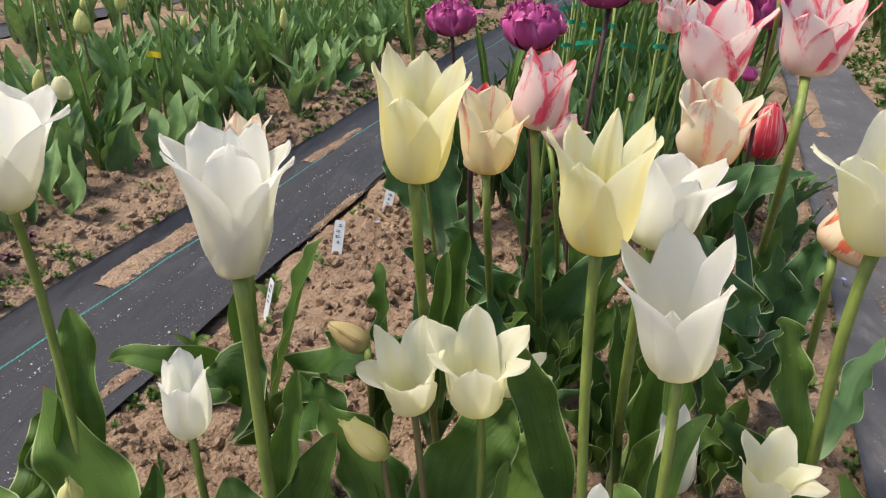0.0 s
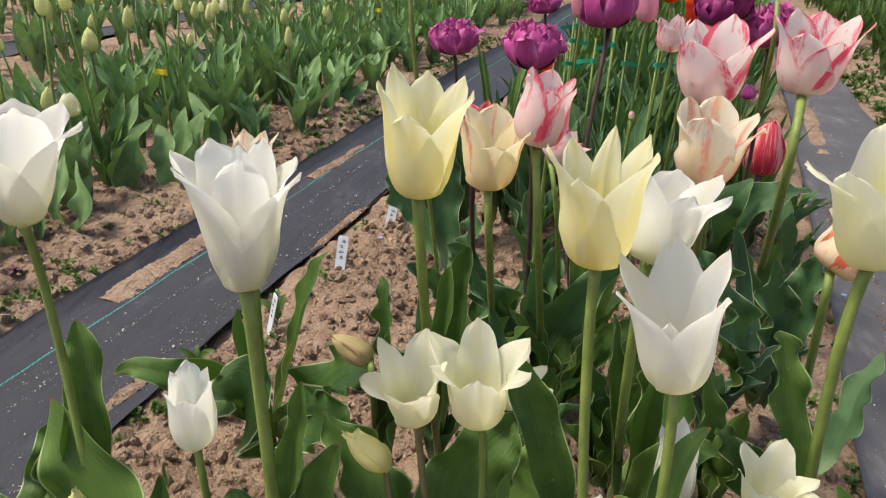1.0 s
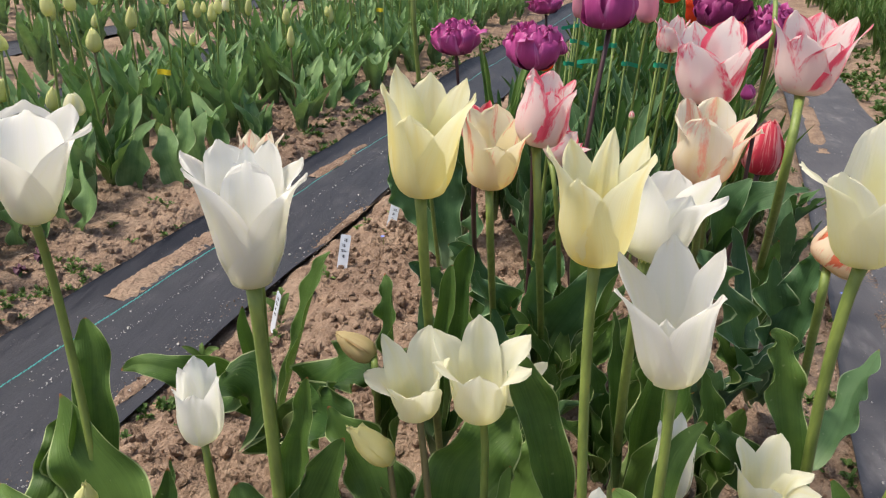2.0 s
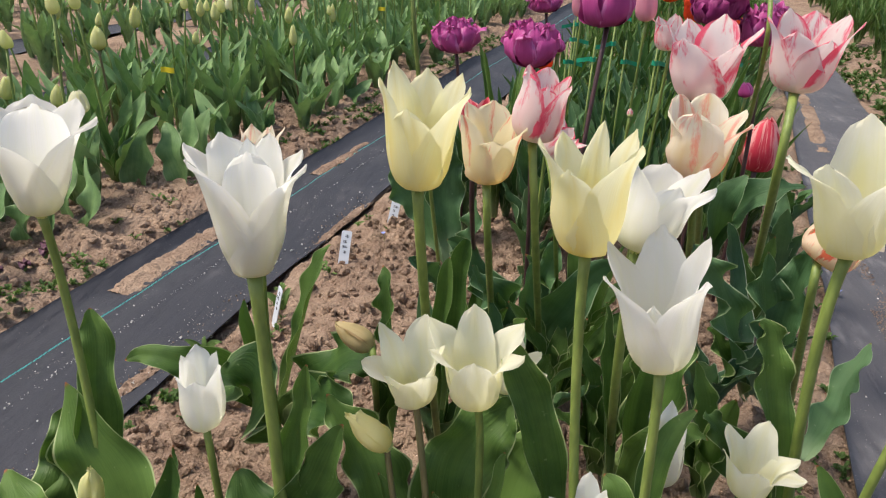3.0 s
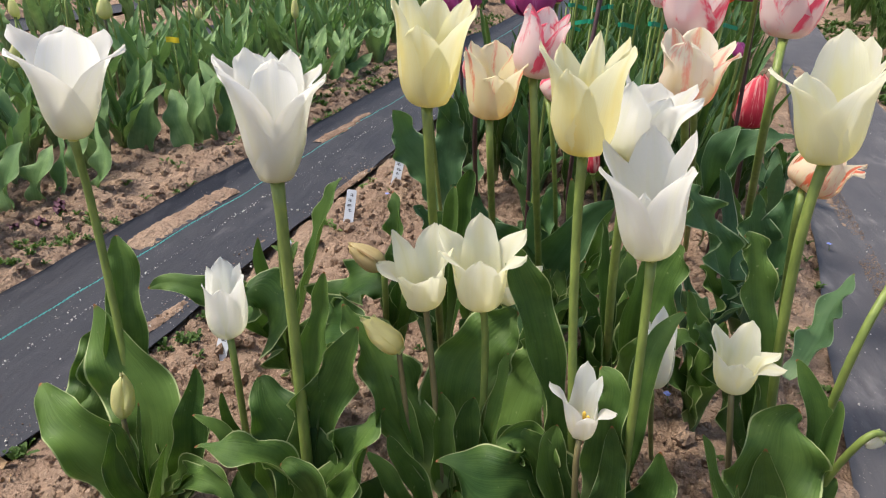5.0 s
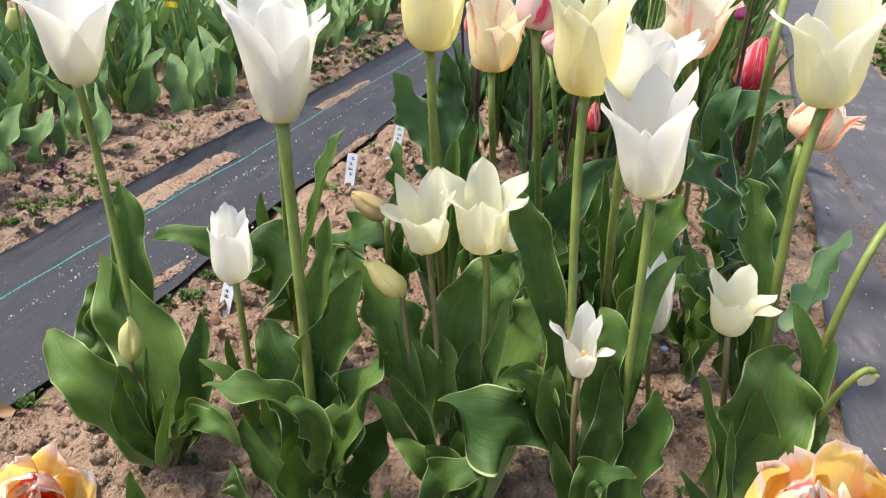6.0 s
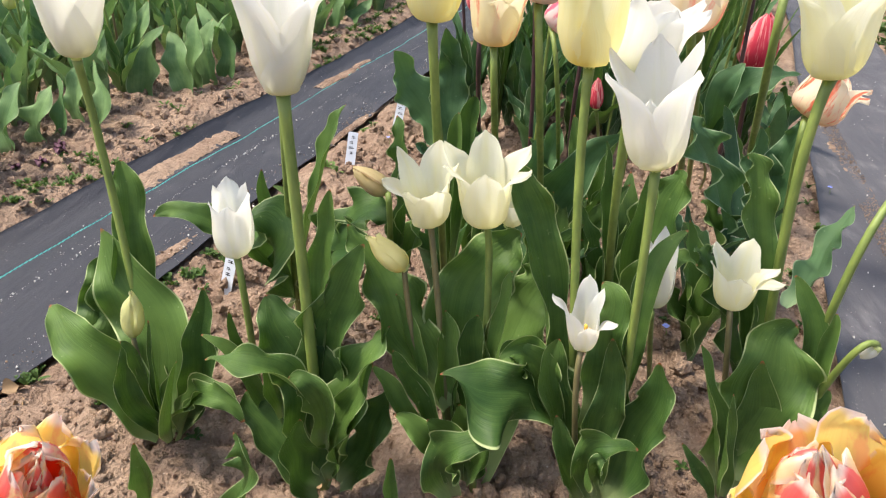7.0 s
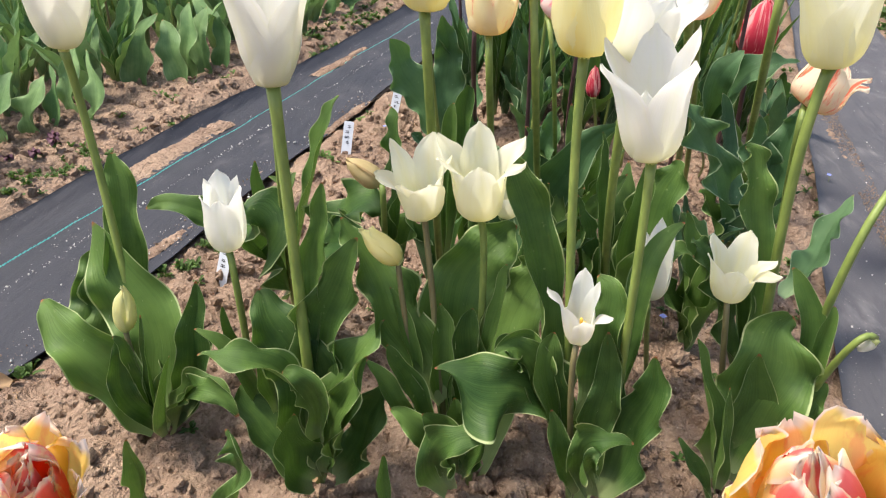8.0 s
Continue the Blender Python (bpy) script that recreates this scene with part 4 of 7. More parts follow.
leaf(p, (0.205, 0.575, 0.090), (0.147, 0.548, 0.156), (0.085, 0.545, 0.171), 0.07, face=(0, -0.68, 0.73), twist=0.0, seed=12, n=48, m=21,
     lobes=(((0.25, 0), (0.7, 0.1), (1.0, 0.5), (0.95, -0.5), (0.55, 0.5), (0.75, -0.2), (0.35, 0.0), (0, 0)), ((0.3, 0.2), (0.45, 0.6), (0.35, 0.3), (0.75, -0.5), (1.35, 0.35), (1.0, -0.3), (0.15, 0.3), (0, 0))))
leaf(p, (0.183, 0.565, 0.118), (0.156, 0.570, 0.175), (0.131, 0.560, 0.179), 0.034, wave=0.16, waves=2.0, fold=0.6, face=(0, -0.6, 0.8), twist=-0.2, seed=4)
leaf(p, (0.194, 0.560, 0.088), (0.156, 0.570, 0.175), (0.131, 0.570, 0.171), 0.028, wave=0.1, fold=0.9, face=(0, -0.5, 0.9))
leaf(p, (0.207, 0.560, 0.118), (0.216, 0.570, 0.213), (0.204, 0.590, 0.245), 0.034, wave=0.11, fold=0.5, face=(-0.22, -0.62, 0.50))
leaf(p, (0.204, 0.550, 0.052), (0.177, 0.560, 0.151), (0.176, 0.570, 0.201), 0.036, fold=0.6, face=(0.56, -0.61, 0.50))

p = thing("tulip", (0.216, 0.576, 0.000), "small white tulip with pointed petals and curled leaves", "tulip", "white tulips")
stem(p, (0.216, 0.576, -0.004), (0.194, 0.545, 0.155), (0.193, 0.555, 0.207), r0=0.0027, r1=0.0023, mat=STEM_BROWN)
shaped_flower(p, (0.193, 0.555, 0.207), (-0.122, 0.000, 0.993), 0.0122, 0.0545, ((-84, 1, 1.04, 0.9, 0.8, 2, 0), (68, 1, 0.66, 0.85, 1.4, 2.4, 0), (162, 1, 1.05, 1.1, 0.2, 2.2, 0), (-36, 0.9, 0.74, 1, 0, 2.3, 0), (112, 0.9, 0.96, 1.05, 0.3, 2.3, 0), (14, 0.9, 0.55, 0.9, 0.1, 2.5, 0)), 'lily', WHITE, 22, stamens=6)
leaf(p, (0.220, 0.530, 0.066), (0.208, 0.510, 0.145), (0.240, 0.510, 0.153), 0.026, wave=0.22, waves=2.5, fold=0.6, face=(0, -0.6, 0.8))
leaf(p, (0.204, 0.530, 0.062), (0.191, 0.520, 0.118), (0.178, 0.520, 0.167), 0.023, fold=0.8, wave=0.1, face=(0.31, -0.48, 0.50))
leaf(p, (0.215, 0.520, 0.084), (0.206, 0.505, 0.132), (0.219, 0.505, 0.145), 0.018, wave=0.2, fold=0.8, face=(0.22, -0.44, 0.50))
leaf(p, (0.214, 0.540, 0.044), (0.219, 0.550, 0.143), (0.215, 0.560, 0.215), 0.030, wave=0.13, fold=0.6, face=(-0.12, -0.62, 0.50))

p = thing("tulip", (0.241, 0.587, 0.000), "tall white lily-flowered tulip with curved stem and wavy leaves", "tulip", "white tulips")
stem(p, (0.241, 0.587, -0.004), (0.229, 0.560, 0.206), (0.223, 0.574, 0.351), r0=0.0036, r1=0.0031)
shaped_flower(p, (0.223, 0.574, 0.351), (-0.174, 0.062, 0.983), 0.0213, 0.0844, ((-56, 1, 0.87, 1.12, 0.4, 3.1, -0.2), (30, 1, 0.85, 1.15, 0.35, 3, 0.2), (168, 1, 1, 1.15, 0.1, 2.3, 0), (-117, 0.92, 1, 1.15, 0.35, 2.2, 0), (96, 0.92, 1.02, 1.15, 0.25, 2.6, 0), (-17, 0.75, 0.62, 0.8, -0.3, 2, 0)), 'lily', WHITE, 23, label='white flower with pointed curling petals')
leaf(p, (0.228, 0.535, 0.061), (0.251, 0.545, 0.135), (0.251, 0.550, 0.205), 0.047, wave=0.1, fold=0.5, face=(-0.55, -0.62, 0.50))
leaf(p, (0.229, 0.560, 0.095), (0.242, 0.610, 0.221), (0.271, 0.640, 0.272), 0.024, fold=0.8, face=(-0.15, -0.72, 0.50))
leaf(p, (0.231, 0.550, 0.065), (0.228, 0.570, 0.150), (0.209, 0.580, 0.221), 0.025, fold=0.7, wave=0.1, face=(0.07, -0.69, 0.50))

p = thing("tulip", (0.255, 0.822, 0.000), "white tulip with wide flaring petals behind the yellow one", "tulip", "white tulips")
stem(p, (0.255, 0.822, -0.004), (0.217, 0.680, 0.249), (0.212, 0.667, 0.384), r0=0.0042, r1=0.0036)
shaped_flower(p, (0.212, 0.667, 0.384), (0.274, 0.304, 0.912), 0.0228, 0.0676, ((39, 1, 0.95, 1, 0.5, 2.1, 0.1), (-51, 1, 0.82, 1.12, 0.03, 2.4, 0), (173, 1, 1.02, 1.23, 0.06, 3, 0), (113, 0.92, 1.1, 1.23, 0.09, 3.1, 0), (-117, 0.92, 1, 1.12, 0.12, 2.5, 0), (3, 0.88, 0.78, 1.06, 0.06, 2.5, 0.1)), 'lily', WHITE, 24, ruffle=0.08)
leaf(p, (0.232, 0.720, 0.094), (0.210, 0.710, 0.256), (0.203, 0.710, 0.316), 0.024, fold=0.7, face=(0.53, -0.48, 0.50))
leaf(p, (0.241, 0.740, 0.079), (0.273, 0.750, 0.218), (0.282, 0.760, 0.276), 0.055, fold=0.4, wave=0.1, face=(-0.57, -0.60, 0.50))
leaf(p, (0.246, 0.740, 0.072), (0.248, 0.720, 0.219), (0.247, 0.720, 0.284), 0.026, fold=0.8, face=(-0.05, -0.41, 0.50))
leaf(p, (0.237, 0.700, 0.095), (0.253, 0.660, 0.218), (0.291, 0.660, 0.229), 0.030, wave=0.15, fold=0.5, face=(0, -0.5, 0.9))

p = thing("tulip", (0.304, 0.768, 0.000), "small white tulip low among the leaves", "tulip", "white tulips")
stem(p, (0.304, 0.768, -0.004), (0.264, 0.650, 0.152), (0.258, 0.645, 0.193), r0=0.0027, r1=0.0023)
flower(p, (0.258, 0.645, 0.193), (-0.060, 0.000, 0.998), 0.0147, 0.0694, style='goblet', mat=WHITE, turn=0.3, seed=25, flare=-0.1, point=1.4)

p = thing("tulip", (0.350, 0.607, 0.000), "small cream tulip opening above broad dark leaves", "tulip", "white tulips")
stem(p, (0.350, 0.607, -0.004), (0.316, 0.600, 0.175), (0.312, 0.617, 0.219), r0=0.0027, r1=0.0023, mat=STEM_BROWN)
shaped_flower(p, (0.312, 0.617, 0.219), (-0.052, 0.000, 0.999), 0.0163, 0.0519, ((-73, 1, 0.92, 1.1, 0.3, 2.2, 0), (55, 1, 0.85, 0.95, 1.4, 2.2, 0), (149, 1, 1.05, 1.1, 0.3, 2.3, 0), (-133, 0.9, 1.04, 1, 0.4, 2.2, 0), (-9, 0.92, 0.74, 1.1, -0.1, 2.3, 0), (83, 0.9, 0.9, 0.9, 1.1, 2.3, 0)), 'lily', CREAM, 31)
leaf(p, (0.336, 0.565, 0.070), (0.338, 0.575, 0.177), (0.359, 0.600, 0.219), 0.071, wave=0.15, waves=2.2, fold=0.4, face=(-0.05, -0.62, 0.50))
leaf(p, (0.318, 0.550, 0.091), (0.296, 0.550, 0.169), (0.276, 0.550, 0.226), 0.025, fold=0.8, face=(0.53, -0.55, 0.50))
leaf(p, (0.324, 0.550, 0.071), (0.311, 0.540, 0.133), (0.305, 0.540, 0.192), 0.022, fold=0.8, face=(0.31, -0.48, 0.50))
leaf(p, (0.317, 0.540, 0.068), (0.298, 0.530, 0.110), (0.276, 0.530, 0.146), 0.015, fold=0.8, face=(0.46, -0.48, 0.50))
leaf(p, (0.343, 0.570, 0.066), (0.367, 0.570, 0.144), (0.392, 0.580, 0.165), 0.029, wave=0.11, fold=0.5, face=(-0.58, -0.55, 0.50))
leaf(p, (0.330, 0.560, 0.089), (0.340, 0.570, 0.133), (0.330, 0.570, 0.203), 0.040, fold=0.5, face=(-0.24, -0.62, 0.50))

p = thing("tulip", (0.399, 0.680, 0.000), "tall cream white tulip with broad petals and wavy leaves", "tulip", "white tulips")
stem(p, (0.399, 0.680, -0.004), (0.353, 0.660, 0.265), (0.354, 0.673, 0.394), r0=0.0042, r1=0.004)
shaped_flower(p, (0.354, 0.673, 0.394), (-0.157, 0.000, 0.988), 0.0238, 0.0870, ((-69, 1, 0.95, 1.15, 0.8, 2.6, -0.45), (15, 1, 0.88, 1.23, 0.3, 2.2, 0.3), (125, 1, 1, 1.12, 0.12, 2.6, 0), (-53, 0.95, 0.84, 1.23, -0.1, 2.7, -0.1), (153, 0.92, 1.06, 1.29, 0.06, 3.2, 0), (69, 0.94, 1, 1.06, 0.3, 2.3, 0)), 'lily', CREAM, 32, label='cream flower tinged with yellow')
leaf(p, (0.428, 0.780, 0.119), (0.478, 0.850, 0.148), (0.515, 0.899, 0.193), 0.036, LEAF_BLUE, wave=0.12, waves=3.0, fold=0.5, face=(-0.4, -0.2, 0.9), twist=0.2, n=44, m=15)
leaf(p, (0.363, 0.640, 0.096), (0.341, 0.690, 0.264), (0.320, 0.700, 0.316), 0.031, wave=0.14, fold=0.6, face=(0.24, -0.71, 0.50))
leaf(p, (0.376, 0.660, 0.049), (0.321, 0.680, 0.190), (0.298, 0.700, 0.224), 0.034, wave=0.2, fold=0.5, face=(0.56, -0.61, 0.50))
leaf(p, (0.378, 0.640, 0.055), (0.338, 0.660, 0.182), (0.326, 0.670, 0.222), 0.027, fold=0.6, face=(0.54, -0.63, 0.50))

p = thing("tulip", (0.426, 0.678, 0.000), "thin leaning tulip stem and leaves near the mat", "tulip", "white tulips")
stem(p, (0.426, 0.678, -0.004), (0.380, 0.600, 0.247), (0.416, 0.640, 0.327), r0=0.0034, r1=0.003)
leaf(p, (0.380, 0.580, 0.110), (0.373, 0.600, 0.208), (0.354, 0.620, 0.252), 0.022, fold=0.7, face=(0.17, -0.69, 0.50))
leaf(p, (0.380, 0.580, 0.110), (0.379, 0.585, 0.198), (0.379, 0.590, 0.240), 0.015, fold=0.8, face=(0.02, -0.59, 0.50))
leaf(p, (0.374, 0.570, 0.120), (0.382, 0.570, 0.153), (0.390, 0.580, 0.175), 0.019, fold=0.8, face=(-0.19, -0.55, 0.50))

p = thing("tulip", (0.401, 0.643, 0.000), "drooping small white tulip on a leaning stem", "tulip", "white tulips")
stem(p, (0.401, 0.643, -0.004), (0.382, 0.570, 0.193), (0.400, 0.565, 0.233), r0=0.0034, r1=0.0024)
flower(p, (0.400, 0.565, 0.233), (-0.555, 0.000, -0.832), 0.0060, 0.0144, style='bud', mat=WHITE, seed=33, fine=False)
# ---- orange double tulips at the very front ----

p = thing("tulip", (-0.244, 0.431, 0.000), "yellow and orange-red double tulip with ruffled petals", "tulip", "orange double tulips")
stem(p, (-0.244, 0.431, -0.004), (-0.201, 0.410, 0.046), (-0.179, 0.390, 0.092))
flower(p, (-0.179, 0.390, 0.092), (0.455, -0.255, 0.853), 0.0289, 0.1957, style='cup', mat=ORANGE, turn=0.3, seed=41, point=2.3, ruffle=0.22, layers=((4, 1.0, 0.95, 0.0, "goblet", ORANGE), (4, 0.92, 0.97, 0.45, "ruffled", ORANGE), (4, 0.84, 0.98, 0.25, "closing", ORANGE_IN), (3, 0.68, 1.04, 0.75, "closing", ORANGE_IN), (3, 0.52, 1.07, 0.1, "bud", ORANGE_IN), (3, 0.3, 1.06, 0.5, "bud", ORANGE_IN)), wide=1.3, spread=0.3, label='yellow and orange-red double flower')
leaf(p, (-0.128, 0.460, 0.060), (-0.126, 0.450, 0.106), (-0.126, 0.450, 0.152), 0.020, fold=0.9, wave=0.1, face=(-0.05, -0.48, 0.50))
leaf(p, (-0.066, 0.450, 0.074), (-0.035, 0.440, 0.143), (-0.046, 0.450, 0.178), 0.034, wave=0.16, fold=0.6, face=(-0.57, -0.49, 0.50))

p = thing("tulip", (0.443, 0.548, 0.000), "yellow and orange-red double tulip with broad ruffled petals", "tulip", "orange double tulips")
stem(p, (0.443, 0.548, -0.004), (0.394, 0.474, 0.091), (0.325, 0.400, 0.182))
flower(p, (0.325, 0.400, 0.182), (-0.364, -0.319, 0.875), 0.0308, 0.1566, style='cup', mat=ORANGE, turn=0.1, seed=42, point=2.3, ruffle=0.22, layers=((4, 1.0, 0.95, 0.0, "goblet", ORANGE), (4, 0.92, 0.97, 0.45, "ruffled", ORANGE), (4, 0.84, 0.98, 0.25, "closing", ORANGE_IN), (3, 0.68, 1.04, 0.75, "closing", ORANGE_IN), (3, 0.52, 1.07, 0.1, "bud", ORANGE_IN), (3, 0.3, 1.06, 0.5, "bud", ORANGE_IN)), wide=1.3, spread=0.3, label='yellow and orange-red double flower')
leaf(p, (0.072, 0.420, 0.128), (0.073, 0.420, 0.174), (0.073, 0.420, 0.209), 0.010, fold=0.9, face=(-0.02, -0.55, 0.50))
# ---- yellow, peach, pink and red tulips farther along the bed ----

p = thing("tulip", (0.049, 0.854, 0.000), "tall pale yellow lily-flowered tulip on a straight stem", "tulip", "mixed tulips in the bed")
stem(p, (0.049, 0.854, -0.004), (0.056, 0.700, 0.279), (0.051, 0.674, 0.416), r0=0.0042, r1=0.004)
shaped_flower(p, (0.051, 0.674, 0.416), (0.038, 0.000, 0.999), 0.0239, 0.0820, ((-60, 1, 1, 1.06, -0.05, 2.4, 0.05), (60, 1, 1, 1.23, 0.22, 1.9, 0.25), (185, 1, 1, 1.12, 0.08, 2.3, 0), (-2, 0.93, 0.8, 1.18, -0.1, 2.4, -0.15), (128, 0.92, 1.02, 1.18, 0.11, 2.5, 0), (-128, 0.92, 1.07, 1.12, 0, 2.1, 0.1)), 'lily', YELLOW, 51)
leaf(p, (0.060, 0.800, 0.107), (0.072, 0.800, 0.264), (0.075, 0.800, 0.319), 0.026, fold=0.7, face=(-0.29, -0.55, 0.50))
leaf(p, (0.054, 0.800, 0.090), (0.058, 0.780, 0.245), (0.063, 0.780, 0.307), 0.023, fold=0.8, face=(-0.10, -0.41, 0.50))

p = thing("tulip", (0.097, 1.082, 0.000), "cream tulip striped with red on a green stem", "tulip", "mixed tulips in the bed")
stem(p, (0.097, 1.082, -0.004), (0.094, 0.870, 0.259), (0.087, 0.858, 0.357), r0=0.0044, r1=0.004)
shaped_flower(p, (0.087, 0.858, 0.357), (0.029, 0.000, 1.000), 0.0264, 0.0725, ((-51, 1, 1, 1.19, -0.1, 3.1, 0), (62, 1, 0.92, 1.19, 0.15, 2.6, 0.2), (184, 1, 1.04, 1.19, -0.1, 3.1, 0), (9, 0.93, 0.72, 1.19, -0.1, 2.8, 0), (122, 0.92, 1.03, 1.13, 0, 3, 0), (-121, 0.92, 1.04, 1.08, -0.05, 3, 0)), 'lily', PEACH, 52, ruffle=0.1)

p = thing("tulip", (0.053, 1.269, 0.000), "small red and white tulip on a dark stem", "tulip", "mixed tulips in the bed")
stem(p, (0.053, 1.269, -0.004), (0.063, 0.980, 0.255), (0.061, 0.980, 0.365), r0=0.0033000000000000004, r1=0.003, mat=STEM_DARK)
flower(p, (0.061, 0.980, 0.365), (0.024, 0.000, 1.000), 0.0199, 0.0431, style='goblet', mat=RED, seed=53, fine=False)

p = thing("tulip", (0.168, 1.079, 0.000), "pale pink tulip with crimson streaks", "tulip", "mixed tulips in the bed")
stem(p, (0.168, 1.079, -0.004), (0.145, 0.870, 0.264), (0.129, 0.866, 0.401), r0=0.00462, r1=0.0042)
shaped_flower(p, (0.129, 0.866, 0.401), (0.144, 0.000, 0.990), 0.0247, 0.0658, ((-49, 1, 1.04, 1.13, -0.05, 2.3, 0), (59, 1, 0.95, 1.19, 0.05, 2, 0.1), (181, 1, 1.04, 1.08, 0, 2.2, 0), (6, 0.93, 0.9, 1.08, -0.1, 2, 0), (113, 0.92, 1.03, 1.08, 0.05, 2.1, 0), (-124, 0.92, 1.06, 1.08, 0.05, 2.1, 0)), 'goblet', PINK, 54, ruffle=0.08)

p = thing("tulip", (0.191, 1.183, 0.000), "small pinkish white tulip leaning on its stem", "tulip", "mixed tulips in the bed")
stem(p, (0.191, 1.183, -0.004), (0.166, 0.970, 0.252), (0.146, 0.970, 0.355), r0=0.0033000000000000004, r1=0.003)
flower(p, (0.146, 0.970, 0.355), (0.640, 0.000, 0.768), 0.0200, 0.0410, style='goblet', mat=PINK, turn=0.2, seed=55, fine=False)

p = thing("tulip", (0.432, 1.332, 0.000), "pink and white tulip with crimson petal edges", "tulip", "mixed tulips in the bed")
stem(p, (0.432, 1.332, -0.004), (0.366, 1.119, 0.222), (0.288, 0.905, 0.443), r0=0.00462, r1=0.0042)
shaped_flower(p, (0.288, 0.905, 0.443), (-0.071, 0.000, 0.997), 0.0300, 0.0737, ((-37, 1, 0.86, 1.24, 0, 2.3, -0.1), (76, 1, 0.97, 1.03, 0.33, 2.1, 0.05), (-162, 1, 0.98, 1.13, 0.06, 2.5, 0), (-100, 0.92, 0.98, 1.08, 0.06, 2.2, 0), (28, 0.92, 0.78, 1.13, 0, 2.2, 0.1), (148, 0.92, 1.04, 1.13, 0.06, 2.7, 0)), 'lily', PINK, 56)

p = thing("tulip", (0.547, 1.381, 0.000), "pale pink tulip with crimson petal edges on a tall stem", "tulip", "mixed tulips in the bed")
stem(p, (0.547, 1.381, -0.004), (0.424, 1.040, 0.299), (0.431, 1.078, 0.422), r0=0.0055000000000000005, r1=0.005)
shaped_flower(p, (0.431, 1.078, 0.422), (0.023, 0.000, 1.000), 0.0359, 0.0903, ((-90, 1, 0.95, 1.08, 0.12, 2.1, 0), (60, 1, 0.97, 1.03, 0.15, 2, 0.05), (162, 1, 0.98, 1.19, 0, 2.6, 0), (-36, 0.94, 0.8, 1.19, -0.05, 2.2, 0), (12, 0.9, 0.74, 1.08, 0, 2.2, 0), (-158, 0.92, 1, 1.13, 0.03, 2.4, 0), (112, 0.92, 1, 1.08, 0.12, 2.4, 0)), 'lily', PINK, 57)

p = thing("tulip", (0.393, 1.238, 0.000), "cream and rose flamed tulip among pink ones", "tulip", "mixed tulips in the bed")
stem(p, (0.393, 1.238, -0.004), (0.341, 1.029, 0.196), (0.276, 0.820, 0.392), r0=0.0044, r1=0.004)
shaped_flower(p, (0.276, 0.820, 0.392), (0.000, 0.000, 1.000), 0.0263, 0.0672, ((-24, 1, 0.97, 1.24, -0.15, 3.1, 0), (58, 1, 0.86, 1.08, 0.21, 2.6, 0.1), (168, 1, 1.03, 1.19, 0, 3, 0), (-87, 0.93, 0.9, 1.08, -0.05, 2.8, 0), (100, 0.92, 0.95, 1.08, 0.21, 2.7, 0), (-142, 0.92, 1.02, 1.08, 0, 2.9, 0)), 'lily', PEACHPINK, 58, ruffle=0.12)

p = thing("tulip", (0.552, 1.491, 0.000), "striped red tulip on a dark stem", "tulip", "mixed tulips in the bed")
stem(p, (0.552, 1.491, -0.004), (0.513, 1.400, 0.147), (0.508, 1.392, 0.220), r0=0.0044, r1=0.004, mat=STEM_DARK)
flower(p, (0.508, 1.392, 0.220), (0.000, 0.000, 1.000), 0.0328, 0.0930, style='bud', mat=RED, turn=0.4, seed=59, ruffle=0.1)

p = thing("tulip", (0.503, 1.000, 0.000), "cream tulip striped with orange-red behind a white flower", "tulip", "mixed tulips in the bed")
stem(p, (0.503, 1.000, -0.004), (0.417, 0.840, 0.235), (0.410, 0.840, 0.311), r0=0.0044, r1=0.004)
flower(p, (0.410, 0.840, 0.311), (0.480, 0.000, 0.877), 0.0262, 0.0503, style='goblet', mat=PEACH_BOLD, turn=0.1, seed=60, flare=0.25, point=2.2, ruffle=0.12)

p = thing("tulip", (0.259, 1.315, 0.000), "small red tulip bud low in the bed", "tulip", "mixed tulips in the bed")
stem(p, (0.259, 1.315, -0.004), (0.245, 1.183, 0.117), (0.219, 1.050, 0.235), r0=0.0027500000000000003, r1=0.0025)
flower(p, (0.219, 1.050, 0.235), (-0.097, 0.000, 0.995), 0.0100, 0.0412, style='bud', mat=RED, seed=61, fine=False)

p = thing("tulip", (0.462, 1.360, 0.000), "tiny red tulip bud near the soil", "tulip", "mixed tulips in the bed")
stem(p, (0.462, 1.360, -0.004), (0.437, 1.255, 0.067), (0.400, 1.150, 0.134), r0=0.0022, r1=0.002)
flower(p, (0.400, 1.150, 0.134), (-0.048, 0.000, 0.999), 0.0066, 0.0210, style='bud', mat=SCARLET, seed=62, fine=False)

p = thing("tulip", (0.219, 1.306, 0.000), "dark stem of a tall purple tulip", "tulip", "mixed tulips in the bed")
stem(p, (0.219, 1.306, -0.004), (0.194, 1.150, 0.194), (0.212, 1.200, 0.470), r0=0.0034, r1=0.003, mat=STEM_DARK)
flower(p, (0.212, 1.200, 0.470), (-0.137, 0.000, 0.991), 0.0315, 0.0560, style='cup', mat=PURPLE, seed=63, layers=((5, 1.0, 1.0, 0.0), (5, 0.85, 1.0, 0.4), (5, 0.6, 0.97, 0.2), (3, 0.35, 0.95, 0.1)), wide=1.25, point=2.4, ruffle=0.22, spread=0.35)

